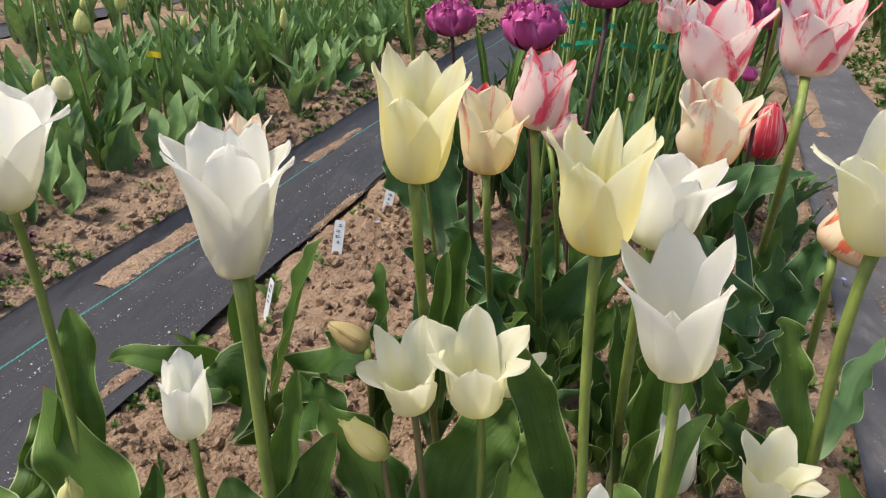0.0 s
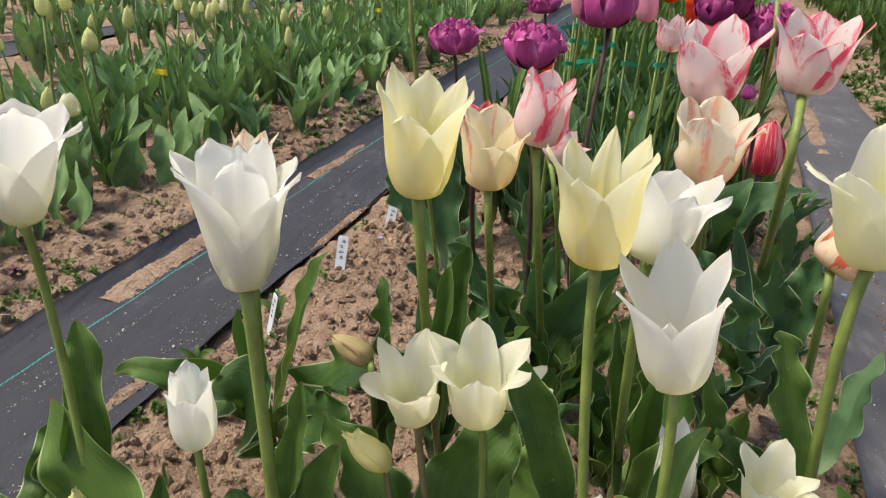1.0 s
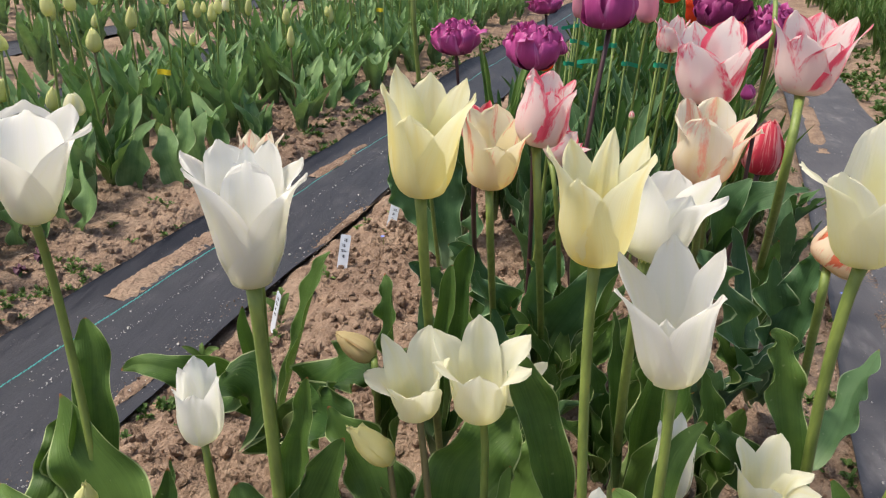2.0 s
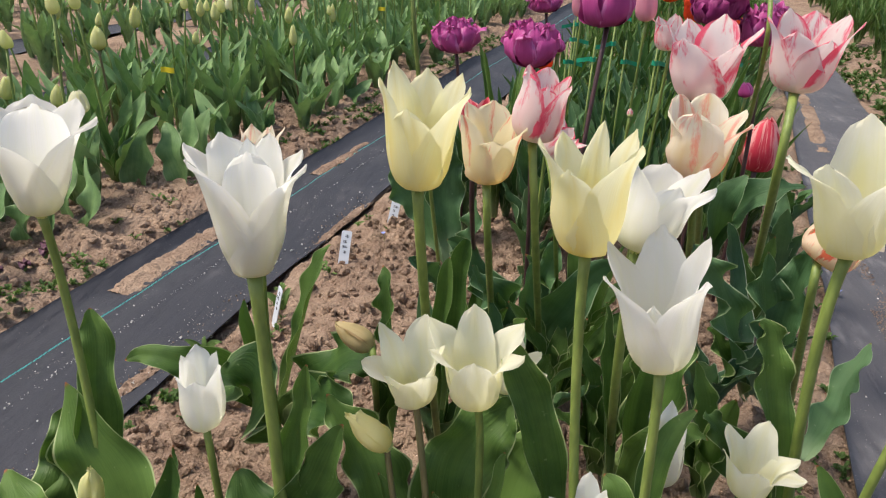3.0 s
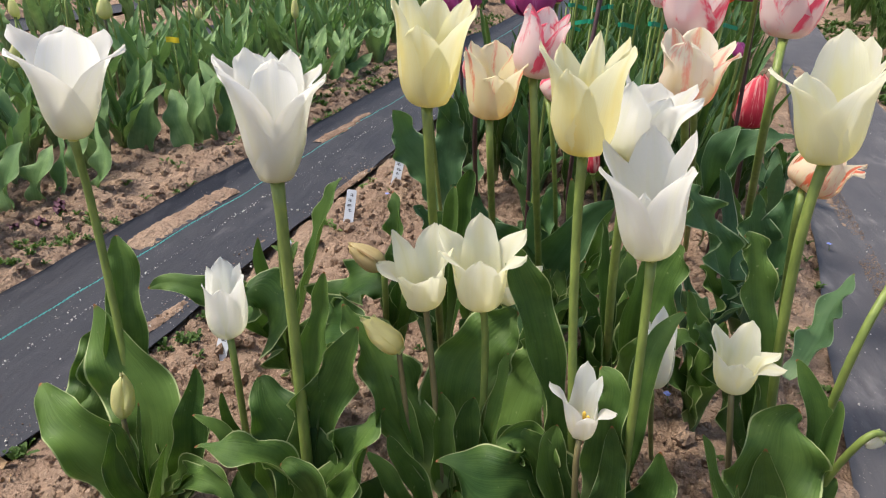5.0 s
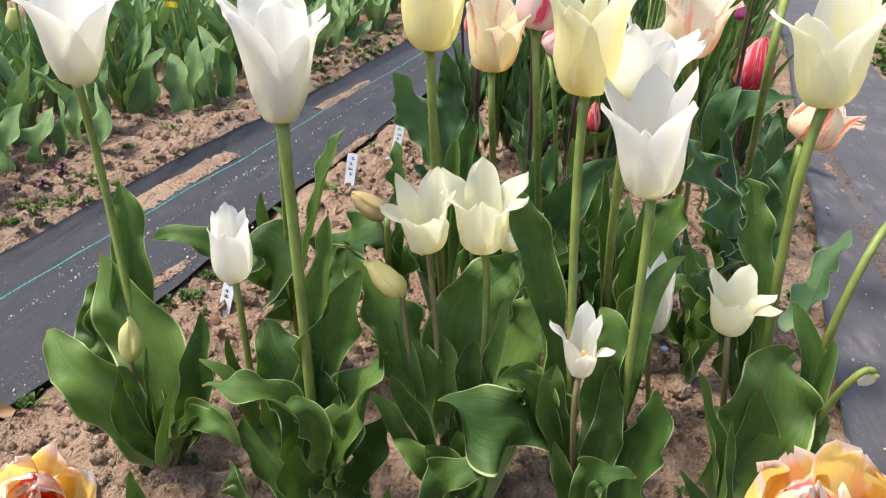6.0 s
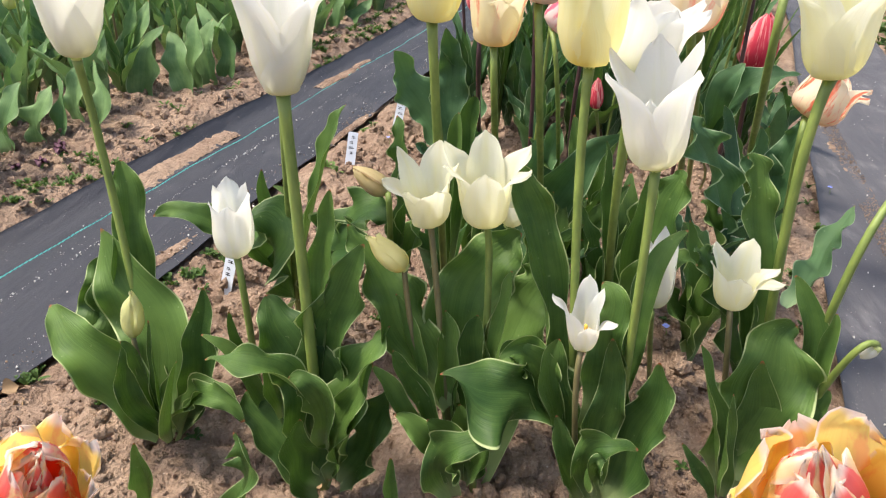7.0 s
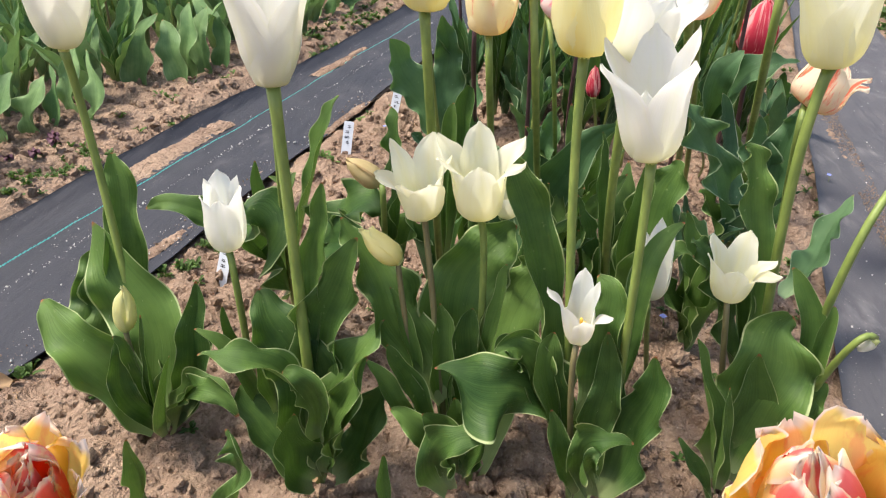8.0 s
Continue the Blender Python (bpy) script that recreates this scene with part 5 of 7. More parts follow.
p = thing("tulip", (-0.011, 1.489, 0.000), "purple double tulip with ruffled petals on a dark stem", "tulip", "purple double tulips")
stem(p, (-0.011, 1.489, -0.004), (-0.015, 1.479, 0.188), (-0.031, 1.469, 0.376), r0=0.0034, r1=0.003, mat=STEM_DARK)
flower(p, (-0.031, 1.469, 0.376), (-0.052, 0.000, 0.999), 0.0375, 0.0581, style='ruffled', mat=PURPLE, seed=71, layers=((7, 1.0, 0.82, 0.0), (7, 0.88, 0.95, 0.45), (6, 0.68, 1.02, 0.2), (5, 0.45, 1.05, 0.6), (3, 0.22, 1.02, 0.1)), wide=1.25, point=2.2, ruffle=0.3, spread=0.6, fine=False)

p = thing("tulip", (0.136, 1.100, 0.000), "purple double tulip with ruffled petals on a dark stem", "tulip", "purple double tulips")
stem(p, (0.136, 1.100, -0.004), (0.132, 1.090, 0.216), (0.116, 1.080, 0.432), r0=0.0034, r1=0.003, mat=STEM_DARK)
flower(p, (0.116, 1.080, 0.432), (-0.038, 0.000, 0.999), 0.0293, 0.0530, style='ruffled', mat=PURPLE, seed=72, layers=((7, 1.0, 0.82, 0.0), (7, 0.88, 0.95, 0.45), (6, 0.68, 1.02, 0.2), (5, 0.45, 1.05, 0.6), (3, 0.22, 1.02, 0.1)), wide=1.25, point=2.2, ruffle=0.3, spread=0.6, fine=False)

p = thing("tulip", (0.396, 1.320, 0.000), "purple double tulip with ruffled petals on a dark stem", "tulip", "purple double tulips")
stem(p, (0.396, 1.320, -0.004), (0.392, 1.310, 0.234), (0.376, 1.300, 0.468), r0=0.0034, r1=0.003, mat=STEM_DARK)
flower(p, (0.376, 1.300, 0.468), (-0.122, 0.000, 0.993), 0.0337, 0.0494, style='ruffled', mat=PURPLE_DARK, seed=73, layers=((7, 1.0, 0.82, 0.0), (7, 0.88, 0.95, 0.45), (6, 0.68, 1.02, 0.2), (5, 0.45, 1.05, 0.6), (3, 0.22, 1.02, 0.1)), wide=1.25, point=2.2, ruffle=0.3, spread=0.6, fine=False)

p = thing("tulip", (0.469, 1.320, 0.000), "purple double tulip with ruffled petals on a dark stem", "tulip", "purple double tulips")
stem(p, (0.469, 1.320, -0.004), (0.465, 1.310, 0.221), (0.449, 1.300, 0.441), r0=0.0034, r1=0.003, mat=STEM_DARK)
flower(p, (0.449, 1.300, 0.441), (-0.210, 0.000, 0.978), 0.0299, 0.0573, style='ruffled', mat=PURPLE, seed=74, layers=((7, 1.0, 0.82, 0.0), (7, 0.88, 0.95, 0.45), (6, 0.68, 1.02, 0.2), (5, 0.45, 1.05, 0.6), (3, 0.22, 1.02, 0.1)), wide=1.25, point=2.2, ruffle=0.3, spread=0.6, fine=False)

p = thing("tulip", (0.142, 1.870, 0.000), "purple double tulip with ruffled petals on a dark stem", "tulip", "purple double tulips")
stem(p, (0.142, 1.870, -0.004), (0.138, 1.860, 0.205), (0.122, 1.850, 0.411), r0=0.0034, r1=0.003, mat=STEM_DARK)
flower(p, (0.122, 1.850, 0.411), (-0.093, 0.000, 0.996), 0.0325, 0.0432, style='ruffled', mat=PURPLE, seed=75, layers=((7, 1.0, 0.82, 0.0), (7, 0.88, 0.95, 0.45), (6, 0.68, 1.02, 0.2), (5, 0.45, 1.05, 0.6), (3, 0.22, 1.02, 0.1)), wide=1.25, point=2.2, ruffle=0.3, spread=0.6, fine=False)

p = thing("tulip", (0.138, 1.110, 0.000), "small purple tulip bud beside a double flower", "tulip", "mixed tulips in the bed")
stem(p, (0.138, 1.110, -0.004), (0.143, 1.105, 0.224), (0.148, 1.100, 0.448), r0=0.0028, r1=0.0025)
flower(p, (0.148, 1.100, 0.448), (-0.055, 0.000, 0.998), 0.0093, 0.0180, style='bud', mat=PURPLE, seed=80, fine=False)

p = thing("tulip", (0.486, 1.510, 0.000), "small purple tulip bud on a stem", "tulip", "mixed tulips in the bed")
stem(p, (0.486, 1.510, -0.004), (0.491, 1.505, 0.161), (0.496, 1.500, 0.322), r0=0.0028, r1=0.0025)
flower(p, (0.496, 1.500, 0.322), (-0.189, 0.000, 0.982), 0.0129, 0.0265, style='bud', mat=PURPLE, seed=81, fine=False)

p = thing("tulip", (0.304, 1.610, 0.000), "pink tulip on a thin green stem", "tulip", "mixed tulips in the bed")
stem(p, (0.304, 1.610, -0.004), (0.309, 1.605, 0.216), (0.314, 1.600, 0.432), r0=0.0028, r1=0.0025)
flower(p, (0.314, 1.600, 0.432), (-0.134, 0.000, 0.991), 0.0200, 0.0625, style='goblet', mat=ROSE, seed=82, fine=False)

p = thing("tulip", (0.186, 1.710, 0.000), "pink tulip on a thin green stem", "tulip", "mixed tulips in the bed")
stem(p, (0.186, 1.710, -0.004), (0.191, 1.705, 0.211), (0.196, 1.700, 0.423), r0=0.0028, r1=0.0025)
flower(p, (0.196, 1.700, 0.423), (-0.161, 0.000, 0.987), 0.0177, 0.0585, style='goblet', mat=ROSE, seed=83, fine=False)

p = thing("tulip", (0.372, 1.510, 0.000), "scarlet tulip among purple ones", "tulip", "mixed tulips in the bed")
stem(p, (0.372, 1.510, -0.004), (0.377, 1.505, 0.224), (0.382, 1.500, 0.447), r0=0.0028, r1=0.0025)
flower(p, (0.382, 1.500, 0.447), (-0.214, 0.000, 0.977), 0.0163, 0.0441, style='goblet', mat=SCARLET, seed=84, fine=False)

p = thing("tulip", (0.443, 1.510, 0.000), "scarlet tulip among purple ones", "tulip", "mixed tulips in the bed")
stem(p, (0.443, 1.510, -0.004), (0.448, 1.505, 0.207), (0.453, 1.500, 0.414), r0=0.0028, r1=0.0025)
flower(p, (0.453, 1.500, 0.414), (-0.214, 0.000, 0.977), 0.0170, 0.0441, style='goblet', mat=SCARLET, seed=85, fine=False)

p = thing("tulip", (0.315, 1.360, 0.000), "pink and white tulip behind another", "tulip", "mixed tulips in the bed")
stem(p, (0.315, 1.360, -0.004), (0.320, 1.355, 0.210), (0.325, 1.350, 0.420), r0=0.0028, r1=0.0025)
flower(p, (0.325, 1.350, 0.420), (-0.168, 0.000, 0.986), 0.0233, 0.0501, style='goblet', mat=PINK, seed=86, fine=False)

p = thing("tulip", (0.120, 1.510, 0.000), "small orange-red tulip among green stems", "tulip", "mixed tulips in the bed")
stem(p, (0.120, 1.510, -0.004), (0.125, 1.505, 0.175), (0.130, 1.500, 0.351), r0=0.0028, r1=0.0025)
flower(p, (0.130, 1.500, 0.351), (-0.067, 0.000, 0.998), 0.0170, 0.0316, style='goblet', mat=SCARLET, seed=87, fine=False)

p = thing("tulip", (0.360, 1.710, 0.000), "scarlet tulip among purple ones", "tulip", "mixed tulips in the bed")
stem(p, (0.360, 1.710, -0.004), (0.365, 1.705, 0.230), (0.370, 1.700, 0.460), r0=0.0028, r1=0.0025)
flower(p, (0.370, 1.700, 0.460), (-0.164, 0.000, 0.986), 0.0189, 0.0383, style='goblet', mat=SCARLET, seed=88, fine=False)

p = thing("tulip", (0.276, 1.410, 0.000), "tiny pink tulip bud in the leaves", "tulip", "mixed tulips in the bed")
stem(p, (0.276, 1.410, -0.004), (0.281, 1.405, 0.149), (0.286, 1.400, 0.299), r0=0.0028, r1=0.0025)
flower(p, (0.286, 1.400, 0.299), (-0.152, 0.000, 0.988), 0.0055, 0.0132, style='bud', mat=PINK, seed=89, fine=False)

p = thing("tulip", (-0.141, 0.816, 0.000), "pink and cream tulip hidden behind a white flower", "tulip", "mixed tulips in the bed")
stem(p, (-0.141, 0.816, -0.004), (-0.101, 0.720, 0.237), (-0.093, 0.720, 0.391), r0=0.004, r1=0.0036)
flower(p, (-0.093, 0.720, 0.391), (0.087, 0.000, 0.996), 0.0166, 0.0485, style='goblet', mat=PEACHPINK, turn=0.3, seed=95, fine=False)

p = thing("tulip", (-0.012, 1.255, 0.000), "tall tulip stem rising above the others", "tulip", "mixed tulips in the bed")
stem(p, (-0.012, 1.255, -0.004), (-0.039, 1.150, 0.388), (-0.048, 1.150, 0.513), r0=0.0035, r1=0.003)
flower(p, (-0.048, 1.150, 0.513), (-0.034, 0.000, 0.999), 0.0250, 0.0609, style='goblet', mat=PURPLE, seed=96, fine=False)

p = thing("tulip", (0.587, 1.825, 0.000), "tall dark tulip stem rising above the others", "tulip", "mixed tulips in the bed")
stem(p, (0.587, 1.825, -0.004), (0.424, 1.200, 0.384), (0.409, 1.200, 0.528), r0=0.0035, r1=0.003)
flower(p, (0.409, 1.200, 0.528), (-0.210, 0.000, 0.978), 0.0233, 0.0601, style='goblet', mat=PURPLE_DARK, seed=97, fine=False)
# ---- buds that stand out in the neighbouring bed ----

p = thing("tulip", (-0.964, 1.760, 0.000), "closed yellow-green tulip bud on a tall stem", "tulip", "budding tulips in the neighbouring beds")
stem(p, (-0.964, 1.760, -0.004), (-0.952, 1.755, 0.142), (-0.952, 1.750, 0.284), r0=0.0034, r1=0.0028, mat=STEM_BROWN)
flower(p, (-0.952, 1.750, 0.284), (0.161, 0.000, 0.987), 0.0184, 0.0557, style='bud', mat=GREENISH, seed=130, fine=False, spread=0.3)

p = thing("tulip", (-1.070, 2.110, 0.000), "closed yellow-green tulip bud on a tall stem", "tulip", "budding tulips in the neighbouring beds")
stem(p, (-1.070, 2.110, -0.004), (-1.076, 2.105, 0.142), (-1.070, 2.100, 0.284), r0=0.0034, r1=0.0028)
flower(p, (-1.070, 2.100, 0.284), (0.187, 0.000, 0.982), 0.0158, 0.0641, style='bud', mat=GREENISH, seed=131, fine=False, spread=0.3)

p = thing("tulip", (-1.312, 2.310, 0.000), "closed yellow-green tulip bud on a tall stem", "tulip", "budding tulips in the neighbouring beds")
stem(p, (-1.312, 2.310, -0.004), (-1.312, 2.305, 0.124), (-1.324, 2.300, 0.249), r0=0.0034, r1=0.0028)
flower(p, (-1.324, 2.300, 0.249), (0.183, 0.000, 0.983), 0.0130, 0.0437, style='bud', mat=GREENISH, seed=132, fine=False, spread=0.3)

p = thing("tulip", (-0.859, 1.510, 0.000), "opening cream tulip bud on a tall stem", "tulip", "budding tulips in the neighbouring beds")
stem(p, (-0.859, 1.510, -0.004), (-0.859, 1.505, 0.099), (-0.847, 1.500, 0.198), r0=0.0034, r1=0.0028)
flower(p, (-0.847, 1.500, 0.198), (0.141, 0.000, 0.990), 0.0212, 0.0495, style='bud', mat=CREAM, seed=133, fine=False, spread=0.3)

p = thing("tulip", (-0.858, 1.460, 0.000), "closed yellow-green tulip bud on a tall stem", "tulip", "budding tulips in the neighbouring beds")
stem(p, (-0.858, 1.460, -0.004), (-0.852, 1.455, 0.112), (-0.858, 1.450, 0.223), r0=0.0034, r1=0.0028)
flower(p, (-0.858, 1.450, 0.223), (0.304, 0.000, 0.953), 0.0131, 0.0493, style='bud', mat=GREENISH, seed=134, fine=False, spread=0.3)

p = thing("tulip", (-0.651, 2.310, 0.000), "closed yellow-green tulip bud on a tall stem", "tulip", "budding tulips in the neighbouring beds")
stem(p, (-0.651, 2.310, -0.004), (-0.663, 2.305, 0.112), (-0.663, 2.300, 0.224), r0=0.0034, r1=0.0028, mat=STEM_BROWN)
flower(p, (-0.663, 2.300, 0.224), (0.033, 0.000, 0.999), 0.0125, 0.0610, style='bud', mat=GREENISH, seed=135, fine=False, spread=0.3)

p = thing("tulip", (-0.704, 2.810, 0.000), "closed yellow-green tulip bud on a tall stem", "tulip", "budding tulips in the neighbouring beds")
stem(p, (-0.704, 2.810, -0.004), (-0.692, 2.805, 0.116), (-0.692, 2.800, 0.232), r0=0.0034, r1=0.0028)
flower(p, (-0.692, 2.800, 0.232), (0.046, 0.000, 0.999), 0.0130, 0.0651, style='bud', mat=GREENISH, seed=136, fine=False, spread=0.3)

p = thing("tulip", (-1.063, 2.910, 0.000), "closed yellow-green tulip bud on a tall stem", "tulip", "budding tulips in the neighbouring beds")
stem(p, (-1.063, 2.910, -0.004), (-1.069, 2.905, 0.116), (-1.063, 2.900, 0.231), r0=0.0034, r1=0.0028)
flower(p, (-1.063, 2.900, 0.231), (0.117, 0.000, 0.993), 0.0140, 0.0685, style='bud', mat=GREENISH, seed=137, fine=False, spread=0.3)

p = thing("tulip", (-1.109, 2.710, 0.000), "closed yellow-green tulip bud on a tall stem", "tulip", "budding tulips in the neighbouring beds")
stem(p, (-1.109, 2.710, -0.004), (-1.109, 2.705, 0.114), (-1.121, 2.700, 0.227), r0=0.0034, r1=0.0028)
flower(p, (-1.121, 2.700, 0.227), (0.141, 0.000, 0.990), 0.0175, 0.0707, style='bud', mat=GREENISH, seed=138, fine=False, spread=0.3)

p = thing("tulip", (-1.295, 2.910, 0.000), "closed yellow-green tulip bud on a tall stem", "tulip", "budding tulips in the neighbouring beds")
stem(p, (-1.295, 2.910, -0.004), (-1.295, 2.905, 0.106), (-1.283, 2.900, 0.212), r0=0.0034, r1=0.0028)
flower(p, (-1.283, 2.900, 0.212), (0.098, 0.000, 0.995), 0.0163, 0.0613, style='bud', mat=GREENISH, seed=139, fine=False, spread=0.3)

p = thing("tulip", (-1.155, 2.910, 0.000), "opening cream tulip bud on a tall stem", "tulip", "budding tulips in the neighbouring beds")
stem(p, (-1.155, 2.910, -0.004), (-1.149, 2.905, 0.120), (-1.155, 2.900, 0.240), r0=0.0034, r1=0.0028)
flower(p, (-1.155, 2.900, 0.240), (0.124, 0.000, 0.992), 0.0180, 0.0645, style='bud', mat=CREAM, seed=140, fine=False, spread=0.3)

p = thing("tulip", (-1.036, 2.410, 0.000), "closed yellow-green tulip bud on a tall stem", "tulip", "budding tulips in the neighbouring beds")
stem(p, (-1.036, 2.410, -0.004), (-1.048, 2.405, 0.096), (-1.048, 2.400, 0.191), r0=0.0034, r1=0.0028)
flower(p, (-1.048, 2.400, 0.191), (0.135, 0.000, 0.991), 0.0120, 0.0444, style='bud', mat=GREENISH, seed=141, fine=False, spread=0.3)

p = thing("tulip", (-1.569, 2.410, 0.000), "closed yellow-green tulip bud on a tall stem", "tulip", "budding tulips in the neighbouring beds")
stem(p, (-1.569, 2.410, -0.004), (-1.557, 2.405, 0.123), (-1.557, 2.400, 0.246), r0=0.0034, r1=0.0028)
flower(p, (-1.557, 2.400, 0.246), (0.249, 0.000, 0.968), 0.0170, 0.0723, style='bud', mat=GREENISH, seed=142, fine=False, spread=0.3)

p = thing("tulip", (-0.907, 2.910, 0.000), "closed yellow-green tulip bud on a tall stem", "tulip", "budding tulips in the neighbouring beds")
stem(p, (-0.907, 2.910, -0.004), (-0.913, 2.905, 0.102), (-0.907, 2.900, 0.204), r0=0.0034, r1=0.0028)
flower(p, (-0.907, 2.900, 0.204), (0.077, 0.000, 0.997), 0.0163, 0.0652, style='bud', mat=GREENISH, seed=143, fine=False, spread=0.3)

p = thing("tulip", (-1.096, 1.610, 0.000), "closed yellow-green tulip bud on a tall stem", "tulip", "budding tulips in the neighbouring beds")
stem(p, (-1.096, 1.610, -0.004), (-1.096, 1.605, 0.094), (-1.108, 1.600, 0.188), r0=0.0034, r1=0.0028)
flower(p, (-1.108, 1.600, 0.188), (0.368, 0.000, 0.930), 0.0170, 0.0570, style='bud', mat=GREENISH, seed=144, fine=False, spread=0.3)

p = thing("tulip", (0.463, 1.048, 0.000), "dark wavy tulip leaves without a flower", "tulip", "mixed tulips in the bed")
leaf(p, (0.445, 1.000, 0.031), (0.366, 0.950, 0.192), (0.322, 0.950, 0.269), 0.059, wave=0.2, mat=LEAF_BLUE, face=(0.51, -0.45, 0.50))
leaf(p, (0.447, 1.000, 0.031), (0.439, 1.000, 0.140), (0.422, 1.000, 0.245), 0.066, wave=0.15, mat=LEAF_BLUE, face=(0.19, -0.55, 0.50))
leaf(p, (0.458, 1.050, 0.008), (0.426, 1.100, 0.157), (0.398, 1.100, 0.238), 0.032, mat=LEAF_EDGED, face=(0.32, -0.70, 0.50))
leaf(p, (0.452, 1.000, 0.032), (0.467, 1.000, 0.185), (0.467, 1.000, 0.257), 0.051, wave=0.2, mat=LEAF_BLUE, face=(-0.36, -0.55, 0.50))
leaf(p, (0.430, 0.980, 0.043), (0.388, 0.960, 0.122), (0.361, 0.960, 0.153), 0.055, wave=0.15, face=(0.54, -0.47, 0.50))

p = thing("tulip", (0.476, 1.467, 0.000), "long dark tulip leaves arching over the soil", "tulip", "mixed tulips in the bed")
leaf(p, (0.419, 1.250, 0.096), (0.448, 1.200, 0.228), (0.523, 1.200, 0.263), 0.053, wave=0.08, mat=LEAF_BLUE, face=(-0.30, -0.39, 0.50))
leaf(p, (0.424, 1.250, 0.096), (0.415, 1.200, 0.216), (0.440, 1.200, 0.274), 0.048, mat=LEAF_BLUE, face=(0.11, -0.37, 0.50))
leaf(p, (0.419, 1.250, 0.096), (0.371, 1.200, 0.212), (0.355, 1.200, 0.256), 0.044, face=(0.42, -0.42, 0.50))

p = thing("tulip", (-0.019, 1.375, 0.000), "dark blue-green curled tulip leaves beside the label", "tulip", "mixed tulips in the bed")
leaf(p, (-0.017, 1.361, -0.004), (-0.100, 1.420, 0.113), (-0.142, 1.400, 0.204), 0.097, wave=0.06, mat=LEAF_BLUE, face=(0.49, -0.65, 0.50))
leaf(p, (-0.017, 1.361, -0.004), (-0.031, 1.420, 0.141), (-0.043, 1.400, 0.253), 0.070, wave=0.1, mat=LEAF_BLUE, face=(0.14, -0.73, 0.50))
leaf(p, (0.016, 1.150, 0.056), (0.049, 1.100, 0.172), (0.054, 1.100, 0.241), 0.048, wave=0.1, mat=LEAF_BLUE, face=(-0.33, -0.40, 0.50))
leaf(p, (0.016, 1.120, 0.065), (-0.007, 1.080, 0.124), (-0.035, 1.060, 0.157), 0.037, wave=0.1, mat=LEAF_EDGED, face=(0.30, -0.39, 0.50))

p = thing("tulip", (0.145, 1.026, 0.000), "dark wavy tulip leaves around the stems of the peach flowers", "tulip", "mixed tulips in the bed")
leaf(p, (0.129, 1.029, -0.004), (0.094, 0.990, 0.125), (0.066, 0.980, 0.197), 0.072, wave=0.16, waves=2.6, mat=LEAF_BLUE, fold=0.5, face=(0.40, -0.42, 0.50))
leaf(p, (0.148, 1.030, 0.012), (0.137, 1.000, 0.132), (0.148, 1.000, 0.208), 0.033, wave=0.08, mat=LEAF_BLUE, fold=0.8, face=(0.21, -0.38, 0.50))
leaf(p, (0.161, 1.030, 0.004), (0.179, 1.000, 0.129), (0.253, 0.990, 0.224), 0.062, wave=0.12, waves=2.2, mat=LEAF_BLUE, fold=0.4, face=(0, -0.7, 0.7))
leaf(p, (0.124, 1.042, -0.004), (0.076, 1.030, 0.151), (0.026, 1.020, 0.211), 0.052, wave=0.18, waves=3, mat=LEAF_BLUE, fold=0.5, face=(0.58, -0.51, 0.50))
leaf(p, (0.152, 1.047, -0.004), (0.161, 1.040, 0.155), (0.170, 1.040, 0.214), 0.038, wave=0.1, mat=LEAF_BLUE, fold=0.7, face=(-0.22, -0.50, 0.50))
leaf(p, (0.145, 1.020, 0.009), (0.121, 1.000, 0.068), (0.145, 1.000, 0.107), 0.042, wave=0.12, mat=LEAF_EDGED, fold=0.7, face=(0.46, -0.43, 0.50))

p = thing("tulip", (-0.773, 1.563, 0.000), "broad upright green tulip leaves beside the black fabric", "tulip", "leafy tulips in the beds")
leaf(p, (-0.773, 1.563, -0.004), (-0.776, 1.568, 0.085), (-0.732, 1.613, 0.171), 0.08, LEAF_BED, wave=0.03, waves=2.2, fold=0.4, face=(-0.15, -0.8, 0.6), twist=0.3, seed=268)
leaf(p, (-0.822, 1.600, -0.004), (-0.812, 1.605, 0.113), (-0.781, 1.650, 0.216), 0.075, LEAF_BED, wave=0.04, waves=2.2, fold=0.4, face=(-0.15, -0.8, 0.6), twist=-0.2, seed=251)
leaf(p, (-0.839, 1.579, -0.004), (-0.843, 1.584, 0.058), (-0.906, 1.629, 0.107), 0.05, LEAF_BED, wave=0.06, waves=2.2, fold=0.4, face=(-0.15, -0.8, 0.6), twist=0.3, seed=232)

p = thing("tulip", (-0.688, 1.584, 0.000), "broad oval green tulip leaves at the edge of the bed", "tulip", "leafy tulips in the beds")
leaf(p, (-0.688, 1.584, -0.004), (-0.694, 1.589, 0.085), (-0.735, 1.634, 0.152), 0.075, LEAF_BED, wave=0.03, waves=2.2, fold=0.4, face=(-0.15, -0.8, 0.6), twist=-0.3, seed=335)
leaf(p, (-0.693, 1.642, -0.004), (-0.693, 1.647, 0.089), (-0.693, 1.692, 0.183), 0.07, LEAF_BED, wave=0.04, waves=2.2, fold=0.4, face=(-0.15, -0.8, 0.6), twist=0.3, seed=353)
leaf(p, (-0.670, 1.674, -0.004), (-0.679, 1.679, 0.086), (-0.667, 1.724, 0.166), 0.072, LEAF_BED, wave=0.04, waves=2.2, fold=0.4, face=(-0.15, -0.8, 0.6), twist=0.4, seed=380)
leaf(p, (-0.663, 1.731, -0.004), (-0.645, 1.736, 0.075), (-0.677, 1.781, 0.150), 0.05, LEAF_BED, wave=0.05, waves=2.2, fold=0.4, face=(-0.15, -0.8, 0.6), twist=0.3, seed=403)

